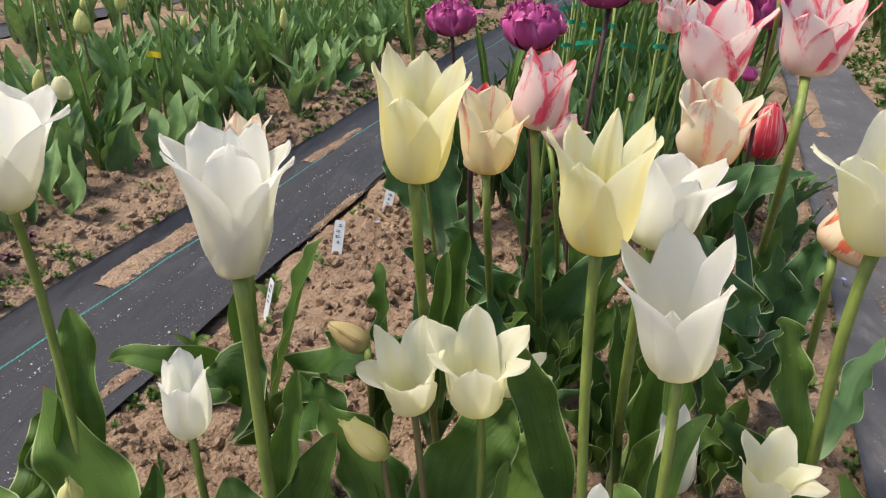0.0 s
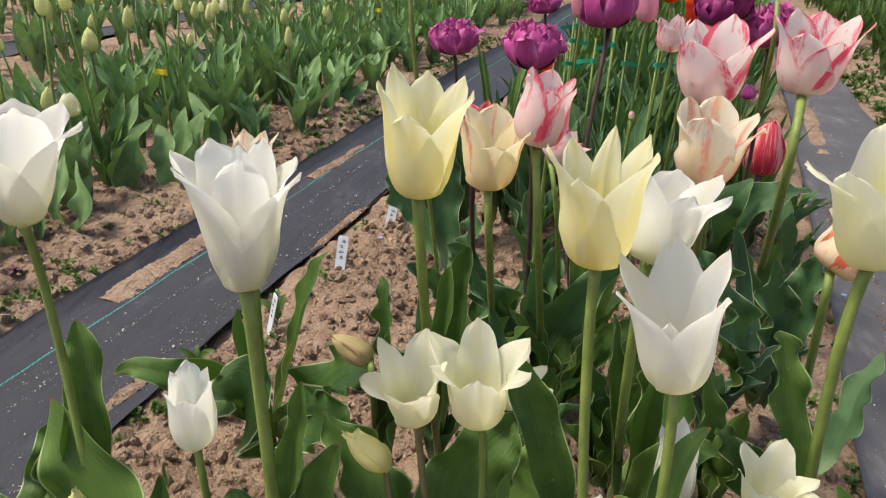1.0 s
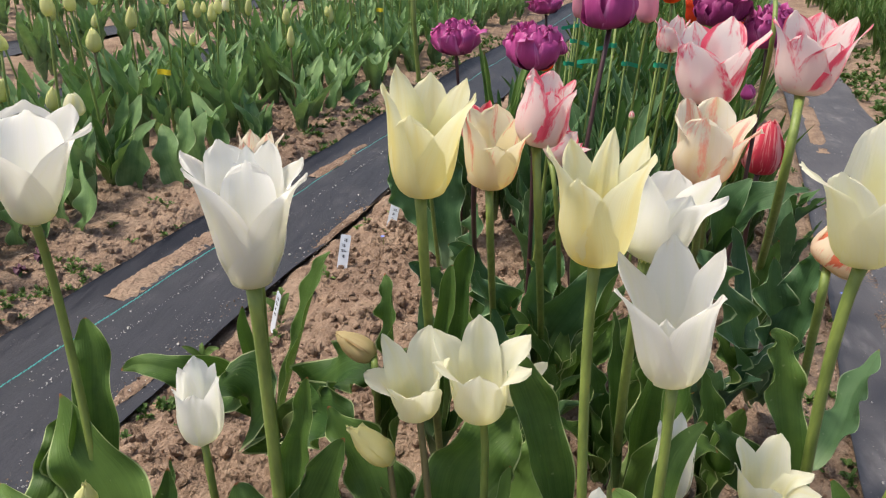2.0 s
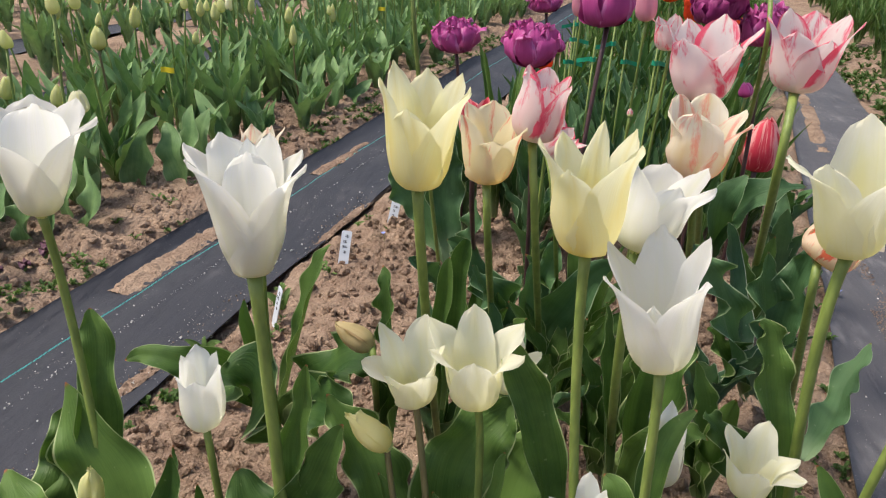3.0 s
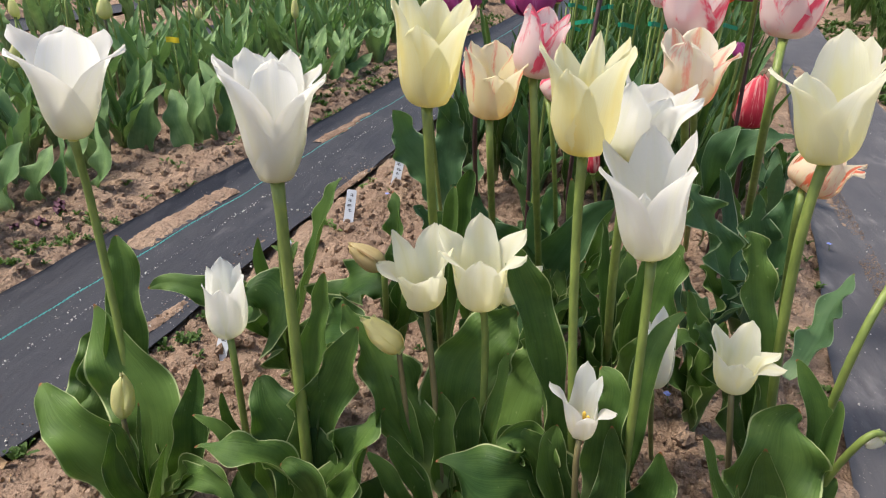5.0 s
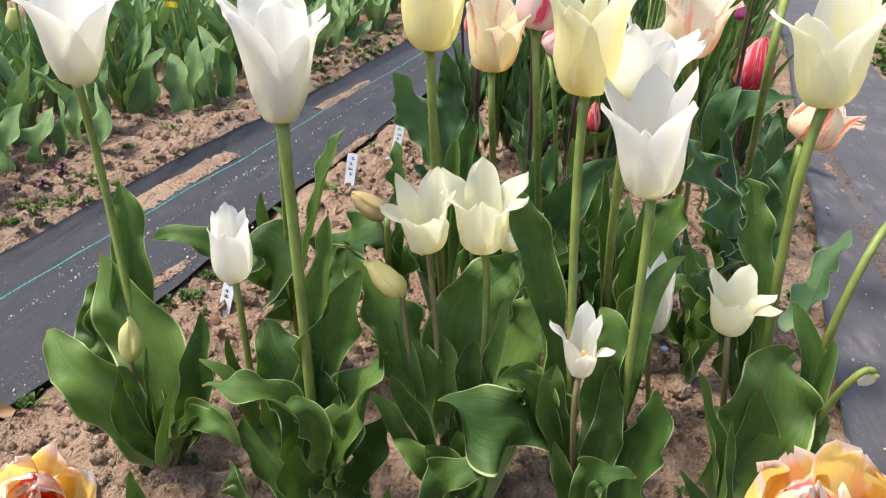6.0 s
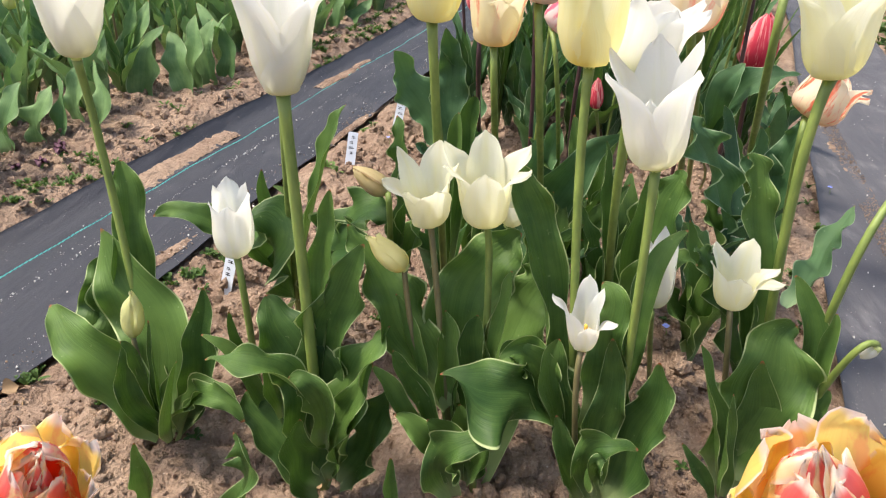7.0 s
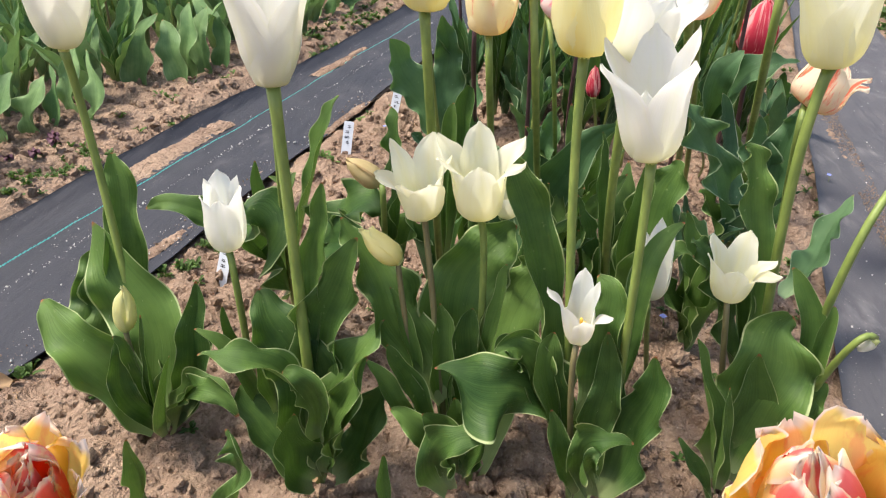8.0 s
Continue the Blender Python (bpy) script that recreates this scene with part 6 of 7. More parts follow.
p = thing("tulip", (-0.817, 1.240, 0.000), "blue-green tulip leaves with wavy pale margins on bare soil", "tulip", "leafy tulips in the beds")
leaf(p, (-0.817, 1.240, -0.004), (-0.810, 1.245, 0.065), (-0.799, 1.290, 0.120), 0.062, LEAF_BED, wave=0.09, waves=2.2, fold=0.4, face=(-0.15, -0.8, 0.6), twist=0.3, seed=75)
leaf(p, (-0.838, 1.195, -0.004), (-0.839, 1.200, 0.080), (-0.826, 1.245, 0.138), 0.06, LEAF_BED, wave=0.07, waves=2.2, fold=0.4, face=(-0.15, -0.8, 0.6), twist=-0.3, seed=29)
leaf(p, (-0.819, 1.260, -0.004), (-0.773, 1.265, 0.066), (-0.798, 1.310, 0.137), 0.04, LEAF_BED, wave=0.09, waves=2.2, fold=0.4, face=(-0.15, -0.8, 0.6), twist=0.3, seed=87)

p = thing("tulip", (-0.756, 1.312, 0.000), "wavy green tulip leaves crowded at the edge of the bed", "tulip", "leafy tulips in the beds")
leaf(p, (-0.756, 1.312, -0.004), (-0.720, 1.317, 0.082), (-0.750, 1.362, 0.154), 0.045, LEAF_BED, wave=0.1, waves=2.2, fold=0.4, face=(-0.15, -0.8, 0.6), twist=0.3, seed=165)
leaf(p, (-0.790, 1.335, -0.004), (-0.791, 1.340, 0.079), (-0.790, 1.385, 0.156), 0.05, LEAF_BED, wave=0.08, waves=2.2, fold=0.4, face=(-0.15, -0.8, 0.6), twist=-0.4, seed=151)

p = thing("tulip", (-0.596, 2.297, 0.000), "folded upright green tulip leaves near the black fabric", "tulip", "leafy tulips in the beds")
leaf(p, (-0.596, 2.297, -0.004), (-0.587, 2.302, 0.093), (-0.581, 2.347, 0.198), 0.06, LEAF_BED, wave=0.03, waves=2.2, fold=0.4, face=(-0.15, -0.8, 0.6), twist=0.3, seed=567)
leaf(p, (-0.609, 2.294, -0.004), (-0.626, 2.299, 0.073), (-0.646, 2.344, 0.164), 0.045, LEAF_BED, wave=0.05, waves=2.2, fold=0.4, face=(-0.15, -0.8, 0.6), twist=0.3, seed=561)
leaf(p, (-0.575, 2.343, -0.004), (-0.545, 2.348, 0.068), (-0.532, 2.393, 0.153), 0.045, LEAF_BED, wave=0.05, waves=2.2, fold=0.4, face=(-0.15, -0.8, 0.6), twist=0.3, seed=587)

p = thing("tulip", (-0.553, 2.433, 0.000), "green tulip plant with one leaf lying towards the fabric", "tulip", "leafy tulips in the beds")
leaf(p, (-0.553, 2.433, -0.004), (-0.502, 2.438, 0.048), (-0.458, 2.483, 0.096), 0.055, LEAF_BED, wave=0.05, waves=2.2, fold=0.4, face=(-0.15, -0.8, 0.6), twist=0.3, seed=610)
leaf(p, (-0.562, 2.430, -0.004), (-0.570, 2.435, 0.087), (-0.591, 2.480, 0.164), 0.05, LEAF_BED, wave=0.05, waves=2.2, fold=0.4, face=(-0.15, -0.8, 0.6), twist=0.3, seed=606)
leaf(p, (-0.556, 2.458, -0.004), (-0.538, 2.463, 0.093), (-0.518, 2.508, 0.183), 0.05, LEAF_BED, wave=0.05, waves=2.2, fold=0.4, face=(-0.15, -0.8, 0.6), twist=0.3, seed=614)


# ---- the neighbouring beds: rows of leafy plants with buds ----
def bed_plant(name, seed, height, leaves, mat, wide=0.05, waviest=0.18, n=14, m=7):
    """One tulip plant round its own origin, to be copied."""
    rng = np.random.RandomState(seed)
    p = thing(name, (0, 0, 0), "", "tulip")
    for k in range(leaves):
        a = rng.uniform(0, 6.28)
        d = np.array([math.cos(a), math.sin(a), 0])
        h, reach = height * rng.uniform(0.6, 1.05), rng.uniform(0.02, 0.075)
        w = wide * rng.uniform(0.65, 1.15)
        g = leaf_grid(d * 0.006, d * reach * 0.6 + (0, 0, h * 0.55), d * reach * rng.uniform(1.0, 1.9) + (0, 0, h), w, face=-d + np.array([0, 0, 0.25]), wave=rng.uniform(0.3, 1.0) * waviest,
                      fold=rng.uniform(0.4, 0.9), seed=seed * 31 + k, n=n, m=m)
        v, f, uv = sheet_data(g)
        child("leaf", mesh_of("leaf", v, f, mat, uv), p)
    return p


def small_bud(p, top, seed, mat=None, R=0.0105, H=0.042):
    """A closed bud: one body with the ridges of its folded petals."""
    rng = np.random.RandomState(seed)
    line = smooth_line(PROFILES["bud"], 12)
    a = np.linspace(0, math.tau, 19)
    A, V = np.meshgrid(a, np.linspace(0, 1, 12))
    rad = line[:, :1] * R * (1 + 0.09 * np.abs(np.sin(1.5 * A + 2.0 * V + seed)) + 0.05 * np.sin(3 * A)) + 0.0004
    g = np.stack([rad * np.cos(A) + 0.15 * R * V ** 2 * rng.uniform(-1, 1), rad * np.sin(A), line[:, 1:] * H + 0 * A], -1)
    v, f, uv = sheet_data(g)
    child("bud", mesh_of("bud", v + top, f, mat or GREENISH, np.stack([uv[:, 0] * 3 % 1.0, uv[:, 1]], 1)), p)


def kit(seed, height, leaves, mat, wide, bud=0.0, bud_mat=None, **shape):
    p = bed_plant("tulip", seed, height, leaves, mat, wide, **shape)
    if bud:
        rng = np.random.RandomState(seed + 500)
        top = np.array([rng.uniform(-0.03, 0.03), rng.uniform(-0.03, 0.03), bud])
        stem(p, (0, 0, -0.004), top * (0.3, 0.3, 0.5), top, 0.0032, 0.0026, STEM, 6, 7)
        small_bud(p, top, seed, bud_mat)
        tagged(p, "green tulip plant with a closed yellow-green bud", "tulip", "budding tulips in the neighbouring beds")
    else:
        tagged(p, "leafy green tulip plant without a flower", "tulip", "leafy tulips in the beds")
    return p


def plant_out(kits, spots, rng):
    """Sets copies of the kits at the spots; the first of each kit is the kit itself."""
    used = set()
    for x, y in spots:
        k = kits[rng.randint(len(kits))]
        m = pose(x, y, -0.004, 0, 0, rng.uniform(0, 360))
        if k not in used:
            used.add(k)
            k.matrix_basis = m
            continue
        c = copy_thing(k, m)
        c.scale = [rng.uniform(0.82, 1.15)] * 3
    for k in kits:
        if k not in used:
            for o in (*k.children_recursive, k):
                bpy.data.objects.remove(o)


def spots_in(lo, hi, y0, y1, inset0, inset1, step, jitter, rng, keep=1.0):
    out = []
    y = y0
    while y < y1:
        a, b = line_at(lo, y) + inset0, line_at(hi, y) - inset1
        x = a + rng.uniform(0, step)
        while x < b:
            if rng.uniform() < keep:
                out.append((x + rng.uniform(-jitter, jitter), y + rng.uniform(-jitter, jitter)))
            x += step
        y += step
    return out


def thicket(kits, spots, rng, name, label):
    """Copies of the kits past those that can be told apart, joined into one mesh."""
    data = []
    slots = []
    for k in kits:
        vs, fs, us, ms, off = [], [], [], [], 0
        for o in k.children:
            me = o.data
            v = np.empty(len(me.vertices) * 3)
            me.vertices.foreach_get("co", v)
            vs.append(v.reshape(-1, 3))
            if me.materials[0] not in slots:
                slots.append(me.materials[0])
            uvl = np.zeros((len(me.vertices), 2))
            if me.uv_layers:
                for lp, d in zip(me.loops, me.uv_layers[0].data):
                    uvl[lp.vertex_index] = d.uv
            us.append(uvl)
            for poly in me.polygons:
                fs.append([off + q for q in poly.vertices])
                ms.append(slots.index(me.materials[0]))
            off += len(me.vertices)
        data.append((np.vstack(vs), fs, np.vstack(us), ms))
    V, F, U, S, off = [], [], [], [], 0
    for x, y in spots:
        v, f, u, s = data[rng.randint(len(data))]
        a, sc = rng.uniform(0, 6.28), rng.uniform(0.82, 1.18)
        turn = np.array([[math.cos(a), math.sin(a), 0], [-math.sin(a), math.cos(a), 0], [0, 0, 1]])
        V.append(v @ turn * sc + (x, y, -0.004))
        F += [[q + off for q in poly] for poly in f]
        U.append(u)
        S += s
        off += len(v)
    me = mesh_of(name, np.vstack(V), F, slots, np.vstack(U))
    me.polygons.foreach_set("material_index", S)
    for k in kits:
        for o in (*k.children_recursive, k):
            bpy.data.objects.remove(o)
    return tagged(new(name, me), label, "tulips", kind="stuff")


rng = np.random.RandomState(4)
left_bed = (MAT_EDGES["second"][1], MAT_EDGES["left"][0])
third_bed = (MAT_EDGES["third"][1], MAT_EDGES["second"][0])
main_bed = (MAT_EDGES["left"][1], MAT_EDGES["right"][0])
# the row of broad leaves along the strip
edge = [kit(100 + i, 0.2, 6, LEAF_BED, 0.066, waviest=0.03, n=22, m=9) for i in range(6)]
plant_out(edge, [(line_at(left_bed[1], y) - rng.uniform(0.15, 0.26), y) for y in (0.95, 1.06, 1.42, 1.72, 1.83, 1.92, 2.02, 2.12, 2.24, 2.46, 2.58, 2.7, 2.82, 2.94, 3.06, 3.18, 3.3)], rng)
leafy = [kit(110 + i, 0.23, 9, LEAF_BED, 0.042, waviest=0.1, n=16, m=9) for i in range(7)]
budded = [kit(120 + i, 0.23, 8, (LEAF_BED, LEAF_PALE)[i % 2], 0.04, 0.31 + 0.025 * i, waviest=0.08, n=16, m=9) for i in range(6)]
plant_out(leafy + leafy + budded, [q for q in spots_in(*left_bed, 1.2, 3.3, 0.09, 0.27, 0.115, 0.045, rng) if math.dist(q, (-0.80, 1.78)) > 0.11], rng)
far_leafy = [kit(140 + i, 0.24, 8, LEAF_BED, 0.05) for i in range(4)] + [kit(150 + i, 0.22, 6, (LEAF_BED, LEAF_PALE)[i % 2], 0.045, 0.31 + 0.03 * i) for i in range(5)]
spots = spots_in(*left_bed, 3.35, 9.0, 0.05, 0.16, 0.12, 0.03, rng) + spots_in(*third_bed, 2.1, 9.0, 0.1, 0.22, 0.15, 0.06, rng, 0.7)
spots += spots_in((-4.2, 0.135), MAT_EDGES["third"][0], 3.3, 9.0, 0.1, 0.25, 0.17, 0.05, rng, 0.85)
thicket(far_leafy, spots, rng, "far_tulips", "distant green tulip plants with closed yellow-green buds")
# the far part of the flowering bed
thick = [kit(170 + i, 0.28, 12, LEAF_BLUE, 0.04, waviest=0.1) for i in range(4)] + [kit(180 + i, 0.33, 9, LEAF, 0.024, waviest=0.08) for i in range(2)]
plant_out(thick, spots_in(*main_bed, 1.5, 2.9, 0.24, 0.16, 0.108, 0.03, rng), rng)
back = [kit(210 + i, 0.28, 9, LEAF, 0.03) for i in range(3)]
spots = spots_in(*main_bed, 2.95, 7.5, 0.2, 0.14, 0.12, 0.03, rng) + spots_in(MAT_EDGES["right"][1], (1.9, 0.3), 3.0, 9, 0.22, 0.0, 0.15, 0.06, rng)
thicket(back, spots, rng, "far_leaves", "distant dense green tulip leaves along the beds")
# low leaves round the pink and peach flowers
low = [kit(190 + i, 0.19, 6, (LEAF_BLUE, LEAF, LEAF_EDGED)[(0, 1, 0, 2, 0, 1)[i]], 0.046, waviest=0.1, n=22, m=9) for i in range(6)]
BARE = (((0.401, 1.076), 0.09), ((0.029, 1.31), 0.07))
plant_out(low, [q for q in spots_in((-0.05, 0.07), (0.30, 0.23), 0.84, 1.7, 0.0, 0.0, 0.115, 0.03, rng, 0.75) if all(math.dist(q, c) > r for c, r in BARE)], rng)


# ---- plant labels ----
def plant_label(at, lean, turn, tall, wide):
    p = thing("plant_label", at, "white plastic plant label with handwriting, stuck in the soil", "plant label", "white plant labels")
    p.rotation_euler = (radians(lean), radians(7), radians(turn))
    t = 0.0012
    bm = bmesh.new()
    outline = [(-wide / 2, 0.0), (-wide / 6, -0.03), (wide / 6, -0.03), (wide / 2, 0.0), (wide / 2, tall - 0.002), (wide / 2 - 0.002, tall), (-wide / 2 + 0.002, tall), (-wide / 2, tall - 0.002)]
    face = bm.faces.new([bm.verts.new((x, 0, z)) for x, z in outline])
    got = bmesh.ops.extrude_face_region(bm, geom=[face])
    bmesh.ops.translate(bm, vec=(0, t, 0), verts=[q for q in got["geom"] if isinstance(q, bmesh.types.BMVert)])
    bmesh.ops.recalc_face_normals(bm, faces=bm.faces)
    me = bpy.data.meshes.new("tag")
    bm.to_mesh(me)
    bm.free()
    me.materials.append(TAG_WHITE)
    child("tag", me, p)
    rng = np.random.RandomState(int(abs(at[0]) * 999))
    z = tall - 0.012
    while z > 0.018:
        h, w = rng.uniform(0.004, 0.007), wide * rng.uniform(0.3, 0.55)
        x = rng.uniform(-0.002, 0.002)
        vs, fs = [], []
        for bx, bz, bw, bh in ((x - w / 2, z, w, 0.0011), (x - w / 2, z + h * 0.5, w * 0.8, 0.0010), (x + rng.uniform(-0.3, 0.2) * w, z - h * 0.2, 0.0011, h * 0.9)):
            o = len(vs)
            vs += [(bx, -0.0004, bz), (bx + bw, -0.0004, bz), (bx + bw, -0.0004, bz + bh), (bx, -0.0004, bz + bh)]
            vs += [(q[0], 0.0004, q[2]) for q in vs[o:o + 4]]
            fs += [(o, o + 1, o + 2, o + 3), (o, o + 4, o + 5, o + 1), (o + 3, o + 2, o + 6, o + 7), (o, o + 3, o + 7, o + 4), (o + 1, o + 5, o + 6, o + 2)]
        child("ink_mark", mesh_of("ink_mark", vs, fs, INK, smooth=False), p)
        z -= h + rng.uniform(0.003, 0.005)
    return p


plant_label((-0.21, 1.30, 0), -26, 10, 0.068, 0.019)
plant_label((-0.163, 1.502, 0), -16, -10, 0.074, 0.02)
plant_label((-0.262, 1.09, 0), -12, -52, 0.066, 0.018)
plant_label((-0.263, 0.858, 0), -20, -12, 0.05, 0.018)


# ---- small things: tags, ties, stone, weeds ----
def yellow_tag(at, wide, high):
    p = thing("row_tag", (at[0], at[1], 0), "small yellow plastic tag on a thin stake among leaves", "plant label", "yellow row tags")
    v, f = tube_data([(0, 0, -0.01), (0.002, 0, at[2] * 0.5), (0, 0, at[2])], [0.002, 0.002, 0.0015], 6)
    child("stake", mesh_of("stake", v, f, STEM), p)
    n = 8
    g = np.array([[(wide * (j / (n - 1) - 0.5), 0.003 * math.sin(j * 0.8) - 0.004, at[2] + high * (i / 2 - 0.5)) for j in range(n)] for i in range(3)])
    v, f, uv = sheet_data(g)
    b = len(v)
    v2 = v + np.array([0, 0.0012, 0])
    m = mesh_of("plate", np.vstack([v, v2]), [tuple(q) for q in f] + [tuple(q[::-1] + b) for q in f], TAG_YELLOW)
    child("plate", m, p)


yellow_tag((-0.83, 1.842, 0.226), 0.038, 0.014)
yellow_tag((-0.62, 3.3, 0.23), 0.03, 0.016)


def tie(at, turn):
    """A short strip of green tape knotted round a stem."""
    p = thing("plant_tie", at, "strip of green plastic tape tied round a tulip stem", "plant tie", "green plant ties")
    p.rotation_euler = (0, 0, radians(turn))
    a = np.linspace(0, math.tau, 13)
    ring = np.array([[(0.006 * math.cos(q), 0.006 * math.sin(q), z) for q in a] for z in (-0.004, 0.004)])
    tail = np.array([[(0.006 + x, 0.003 * math.sin(x * 120), z - x * 0.25) for x in np.linspace(0, 0.03, 7)] for z in (-0.004, 0.004)])
    for name, g in (("loop", ring), ("tail", tail)):
        v, f, uv = sheet_data(g)
        child(name, mesh_of(name, v, f, TIE_GREEN), p)
    v, f = tube_data([(0.0, 0, -at[2]), (0.002, 0.001, -at[2] * 0.5), (0, 0, 0.04)], [0.0023, 0.002, 0.0017], 6)
    child("stem", mesh_of("stem", v, f, STEM), p)


tie((0.184, 1.750, 0.370), 10)
tie((0.258, 1.600, 0.388), 200)
tie((0.221, 1.550, 0.365), 150)
tie((0.328, 1.500, 0.373), 30)
tie((0.283, 1.600, 0.355), 20)
tie((0.501, 1.700, 0.350), 20)
tie((0.196, 1.900, 0.383), 190)
tie((0.283, 1.900, 0.406), 0)
tie((0.174, 1.700, 0.331), 15)


def stone(at, size, seed):
    bm = bmesh.new()
    bmesh.ops.create_icosphere(bm, subdivisions=2, radius=size)
    for q in bm.verts:
        k = 1 + 0.28 * noise.noise(q.co / size * 0.9 + Vector((seed, 0, 0))) + 0.08 * noise.noise(q.co / size * 3)
        q.co = Vector((q.co.x * 1.25, q.co.y * 0.95, q.co.z * 0.6)) * k
    me = bpy.data.meshes.new("stone")
    bm.to_mesh(me)
    bm.free()
    me.materials.append(STONE)
    ob = tagged(new("stone", me), "small pale brown stone lying on dry soil", "stone", "stones on the soil")
    ob.location, ob.rotation_euler = at, (0.1, 0.15, seed)


stone((-0.77, 1.512, 0.004), 0.016, 1)
stone((-0.80, 1.60, 0.0), 0.010, 2)
stone((-0.12, 0.66, 0.0), 0.009, 3)


def weeds(name, count, place, seed, size, label):
    """Low weeds: rosettes of small leaves on short stalks."""
    rng = np.random.RandomState(seed)
    V, F, U, off = [], [], [], 0
    for _ in range(count):
        x, y = place(rng)
        z = float(soil_height(np.array(x), np.array(y)))
        for k in range(rng.randint(5, 11)):
            a, h, r = rng.uniform(0, 6.28), size * rng.uniform(0.15, 1.0), size * rng.uniform(0.3, 1.0)
            d = np.array([math.cos(a), math.sin(a), 0])
            o = np.array([x, y, z]) + d * 0.002
            g = leaf_grid(o, o + d * r * 0.5 + (0, 0, h * 0.7), o + d * r + (0, 0, h * 0.8), size * rng.uniform(0.22, 0.42), face=(0, 0.1, 1), wave=0.15, waves=2, seed=rng.randint(9999), n=6, m=4)
            v, f, uv = sheet_data(g)
            V.append(v)
            F.append(f + off)
            U.append(uv)
            off += len(v)
    return tagged(new(name, mesh_of(name, np.vstack(V), np.vstack(F), GRASS, np.vstack(U))), label, "weeds", kind="stuff")


def beside(edge, gap0, gap1, y0, y1):
    def pick(rng):
        y = rng.uniform(y0, y1)
        return line_at(edge, y) + rng.uniform(gap0, gap1), y
    return pick


weeds("weeds", 70, beside(MAT_EDGES["left"][0], -0.12, -0.015, 0.8, 1.2), 3, 0.011, "low green weeds along the edge of the fabric")
weeds("weeds", 16, beside(MAT_EDGES["left"][0], -0.14, -0.02, 1.12, 1.8), 4, 0.015, "sparse low weeds on the soil")
weeds("weeds", 170, beside(MAT_EDGES["left"][0], -0.13, -0.005, 1.9, 4.2), 5, 0.02, "grassy weeds along the edge of the fabric")
weeds("weeds", 26, beside(MAT_EDGES["left"][1], 0.0, 0.05, 0.55, 1.0), 6, 0.014, "low green weeds beside the black fabric")
weeds("weeds", 14, beside(MAT_EDGES["left"][1], 0.02, 0.1, 1.0, 1.6), 7, 0.014, "sparse low weeds on the soil")
weeds("weeds", 45, beside(MAT_EDGES["right"][0], -0.08, 0.01, 0.7, 2.2), 8, 0.014, "low green weeds beside the black fabric")
weeds("weeds", 30, lambda r: (r.uniform(-0.3, 0.45), r.uniform(0.5, 1.2)), 9, 0.011, "tiny weeds between the tulips")
weeds("weeds", 200, beside(MAT_EDGES["right"][1], 0.0, 0.25, 1.9, 4.5), 10, 0.03, "grassy weeds beyond the black fabric")


def speedwell(at):
    p = thing("speedwell", (at[0], at[1], 0), "tiny blue speedwell flower on a thin stalk", "wild flower", "tiny blue flowers")
    h = at[2]
    v, f = tube_data([(0, 0, -0.004), (0.003, 0, h * 0.5), (0, 0, h)], [0.0007, 0.0006, 0.0005], 5)
    child("stalk", mesh_of("stalk", v, f, STEM), p)
    for k in range(4):
        a = k * math.tau / 4
        d = np.array([math.cos(a), math.sin(a), 0])
        g = leaf_grid(np.array([0, 0, h]), np.array([0, 0, h + 0.001]) + d * 0.0025, np.array([0, 0, h + 0.0015]) + d * 0.005, 0.0055, face=(0, 0.1, 1), fold=0.1, n=5, m=4, seed=k)
        v, f, uv = sheet_data(g)
        child("petal", mesh_of("petal", v, f, BLUE, uv), p)


for x, y in ((0.69, 1.362), (-0.80, 1.27), (-0.78, 1.31), (0.33, 0.86), (-0.16, 1.42)):
    speedwell((x, y, 0.02))


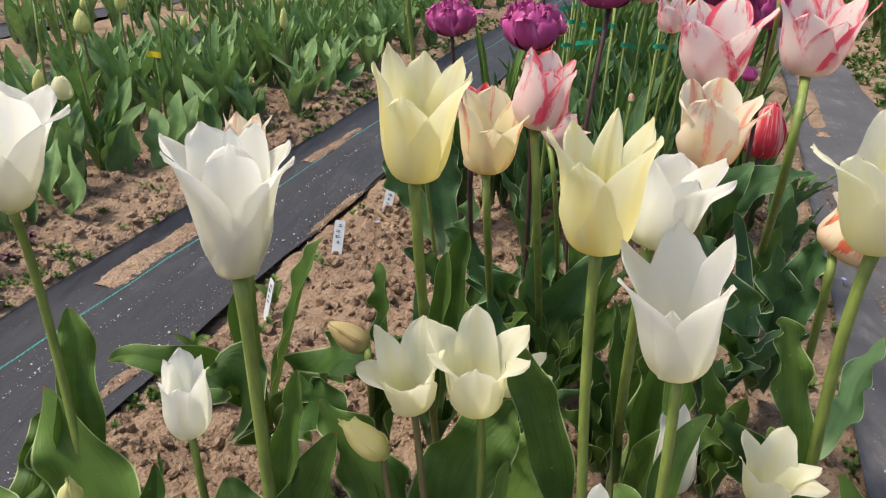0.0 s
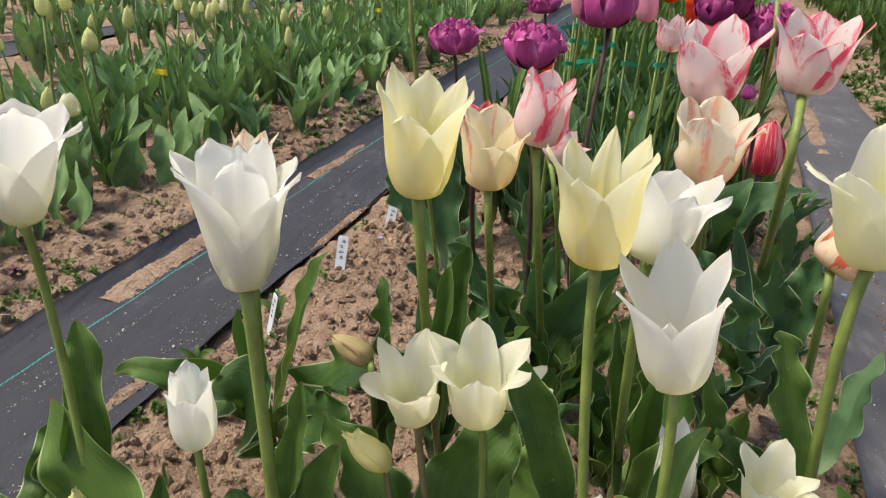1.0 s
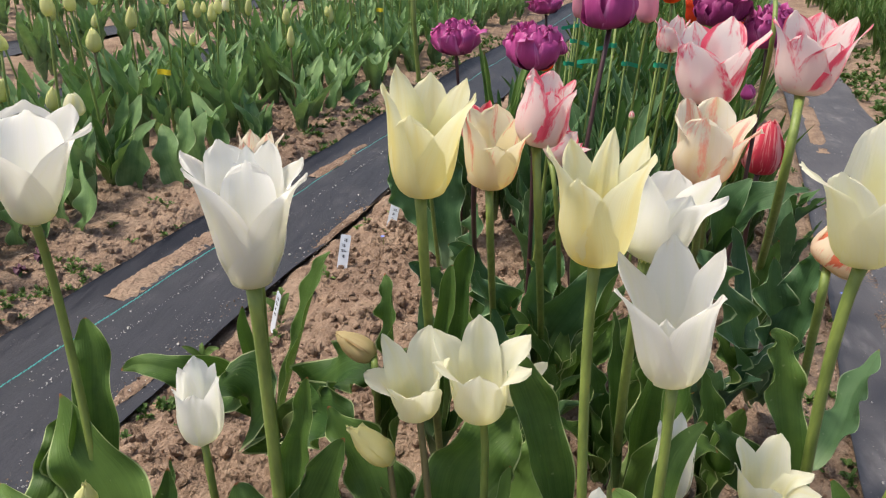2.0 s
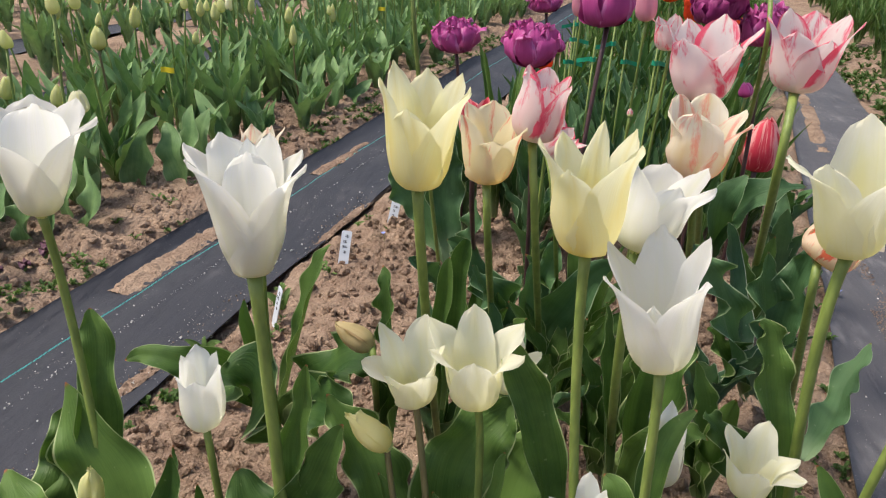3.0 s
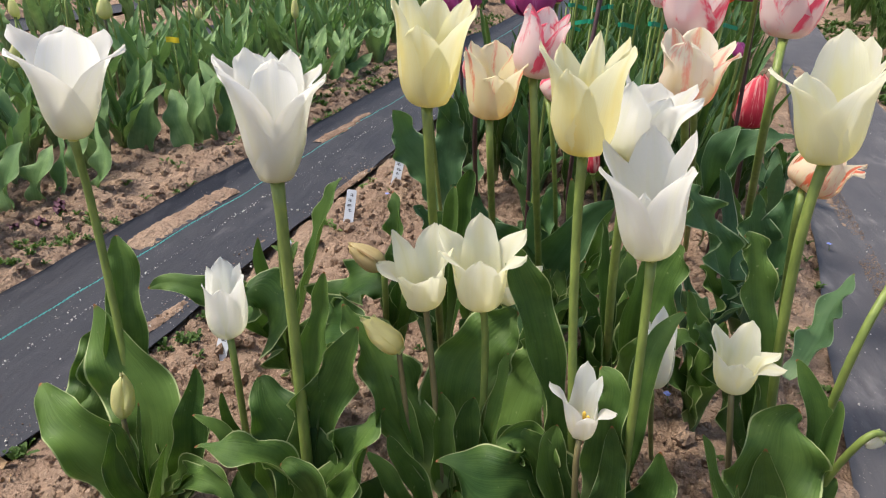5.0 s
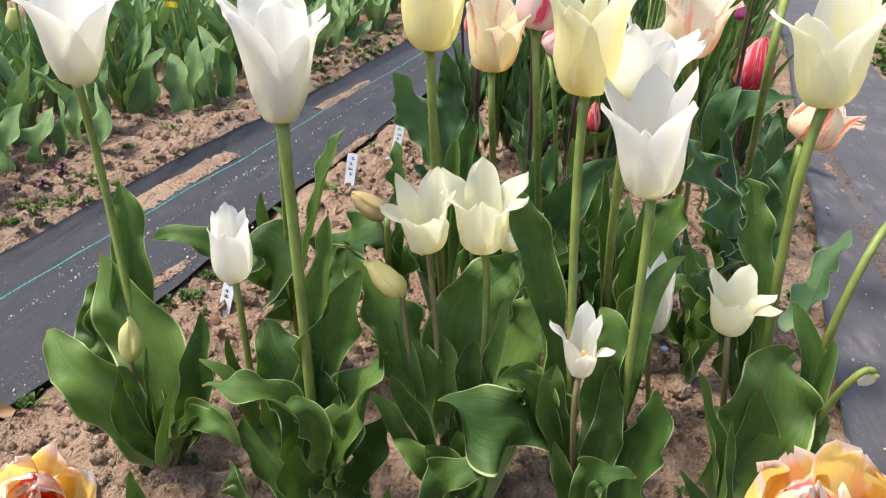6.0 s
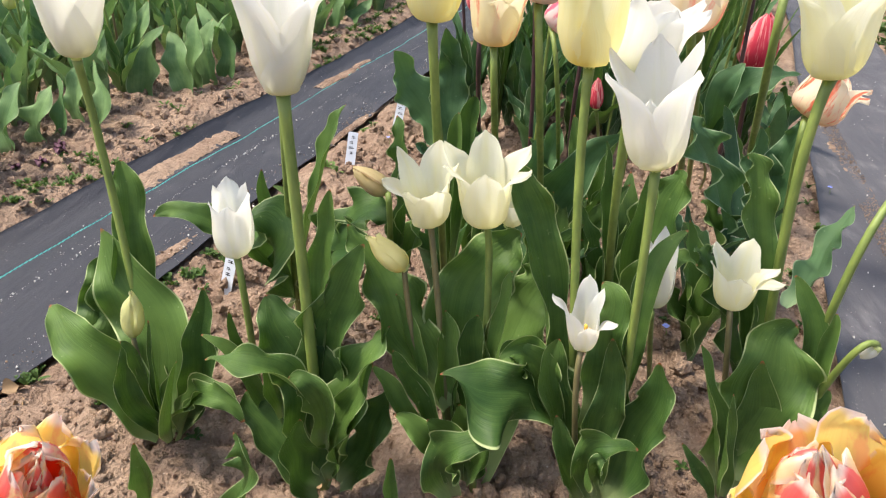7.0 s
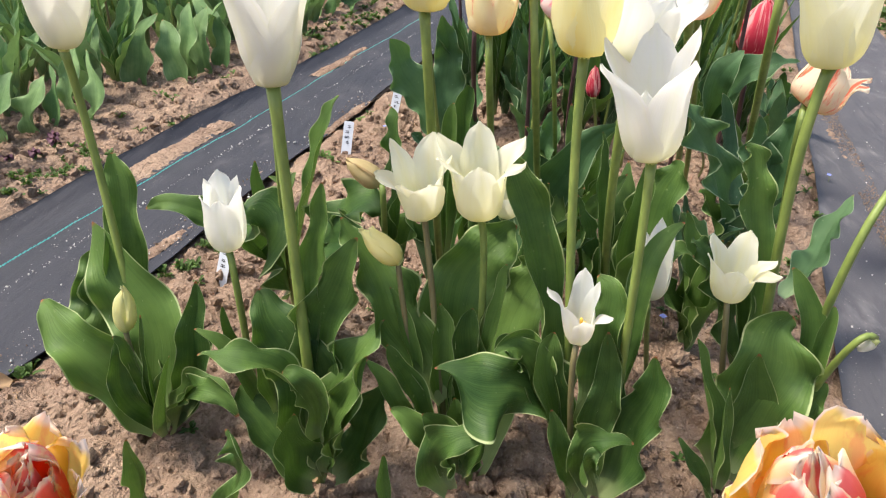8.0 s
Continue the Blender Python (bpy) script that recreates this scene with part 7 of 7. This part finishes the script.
def deadnettle(at, tall, seed):
    p = thing("deadnettle", (*at, 0), "small dark purple-tinged deadnettle weed on bare soil", "weed", "purple deadnettles")
    rng = np.random.RandomState(seed)
    v, f = tube_data([(0, 0, -0.004), (0.002, 0, tall * 0.5), (0, 0, tall)], [0.0012, 0.001, 0.0008], 5)
    child("stalk", mesh_of("stalk", v, f, STEM_BROWN), p)
    for k in range(14):
        a, z = k * 1.57 + 0.3 * (k // 4), tall * (1 - 0.05 * (k // 2))
        d = np.array([math.cos(a), math.sin(a), 0])
        o = np.array([0, 0, z])
        g = leaf_grid(o, o + d * 0.006 + (0, 0, 0.001), o + d * 0.012 - (0, 0, 0.004), 0.011, face=(0, 0.1, 1), wave=0.1, n=5, m=4, seed=k)
        v, f, uv = sheet_data(g)
        child("leaf", mesh_of("leaf", v, f, MAUVE if k < 10 else GRASS, uv), p)


for x, y, h in ((-0.72, 1.17, 0.045), (-0.74, 1.14, 0.03), (-0.75, 1.21, 0.035), (-0.78, 1.12, 0.025)):
    deadnettle((x, y), h, int(-x * 100))


def dry_leaf(at, size, turn, seed):
    """A withered, curled leaf lying on the ground."""
    ca, sa = math.cos(radians(turn)), math.sin(radians(turn))
    g = leaf_grid((-size * 0.5 * ca, -size * 0.5 * sa, 0.004), (0, 0, size * 0.22), (size * 0.5 * ca, size * 0.5 * sa, 0.006), size * 0.5, face=(0, 0.1, 1), wave=0.25, fold=0.9, seed=seed, n=14, m=8)
    v, f, uv = sheet_data(g)
    ob = tagged(new("dry_leaf", mesh_of("dry_leaf", v, f, DRY, uv)), "withered brown leaf curled on the ground", "dead leaf", "dead leaves")
    ob.location = at


DRY = plain("withered_leaf", (0.24, 0.155, 0.08), 0.8, 0.4, 120.0)
dry_leaf((-0.403, 0.618, -0.002), 0.03, 40, 1)
dry_leaf((-0.383, 0.603, -0.004), 0.02, 110, 2)
dry_leaf((-0.03, 0.545, 0.002), 0.02, 70, 3)


def sprout(at, tall, seed):
    p = thing("sprout", at, "young green weed sprout at the edge of the fabric", "weed", "weed sprouts")
    rng = np.random.RandomState(seed)
    for k in range(4):
        a = rng.uniform(0, 6.28)
        d = np.array([math.cos(a), math.sin(a) * 0.5, 0])
        leaf(p, at, np.array(at) + d * tall * 0.4 + (0, 0, tall * 0.55), np.array(at) + d * tall * 1.0 + (0, 0, tall * rng.uniform(0.5, 1.0)), tall * 0.32, GRASS, seed=seed + k, n=10, m=6)


sprout((-0.326, 0.985, 0.0), 0.03, 3)
sprout((-0.262, 1.13, 0.0), 0.035, 5)
weeds("weeds", 120, beside(MAT_EDGES["right"][1], 0.02, 0.6, 2.2, 5.0), 12, 0.035, "grassy weeds on the far bed")
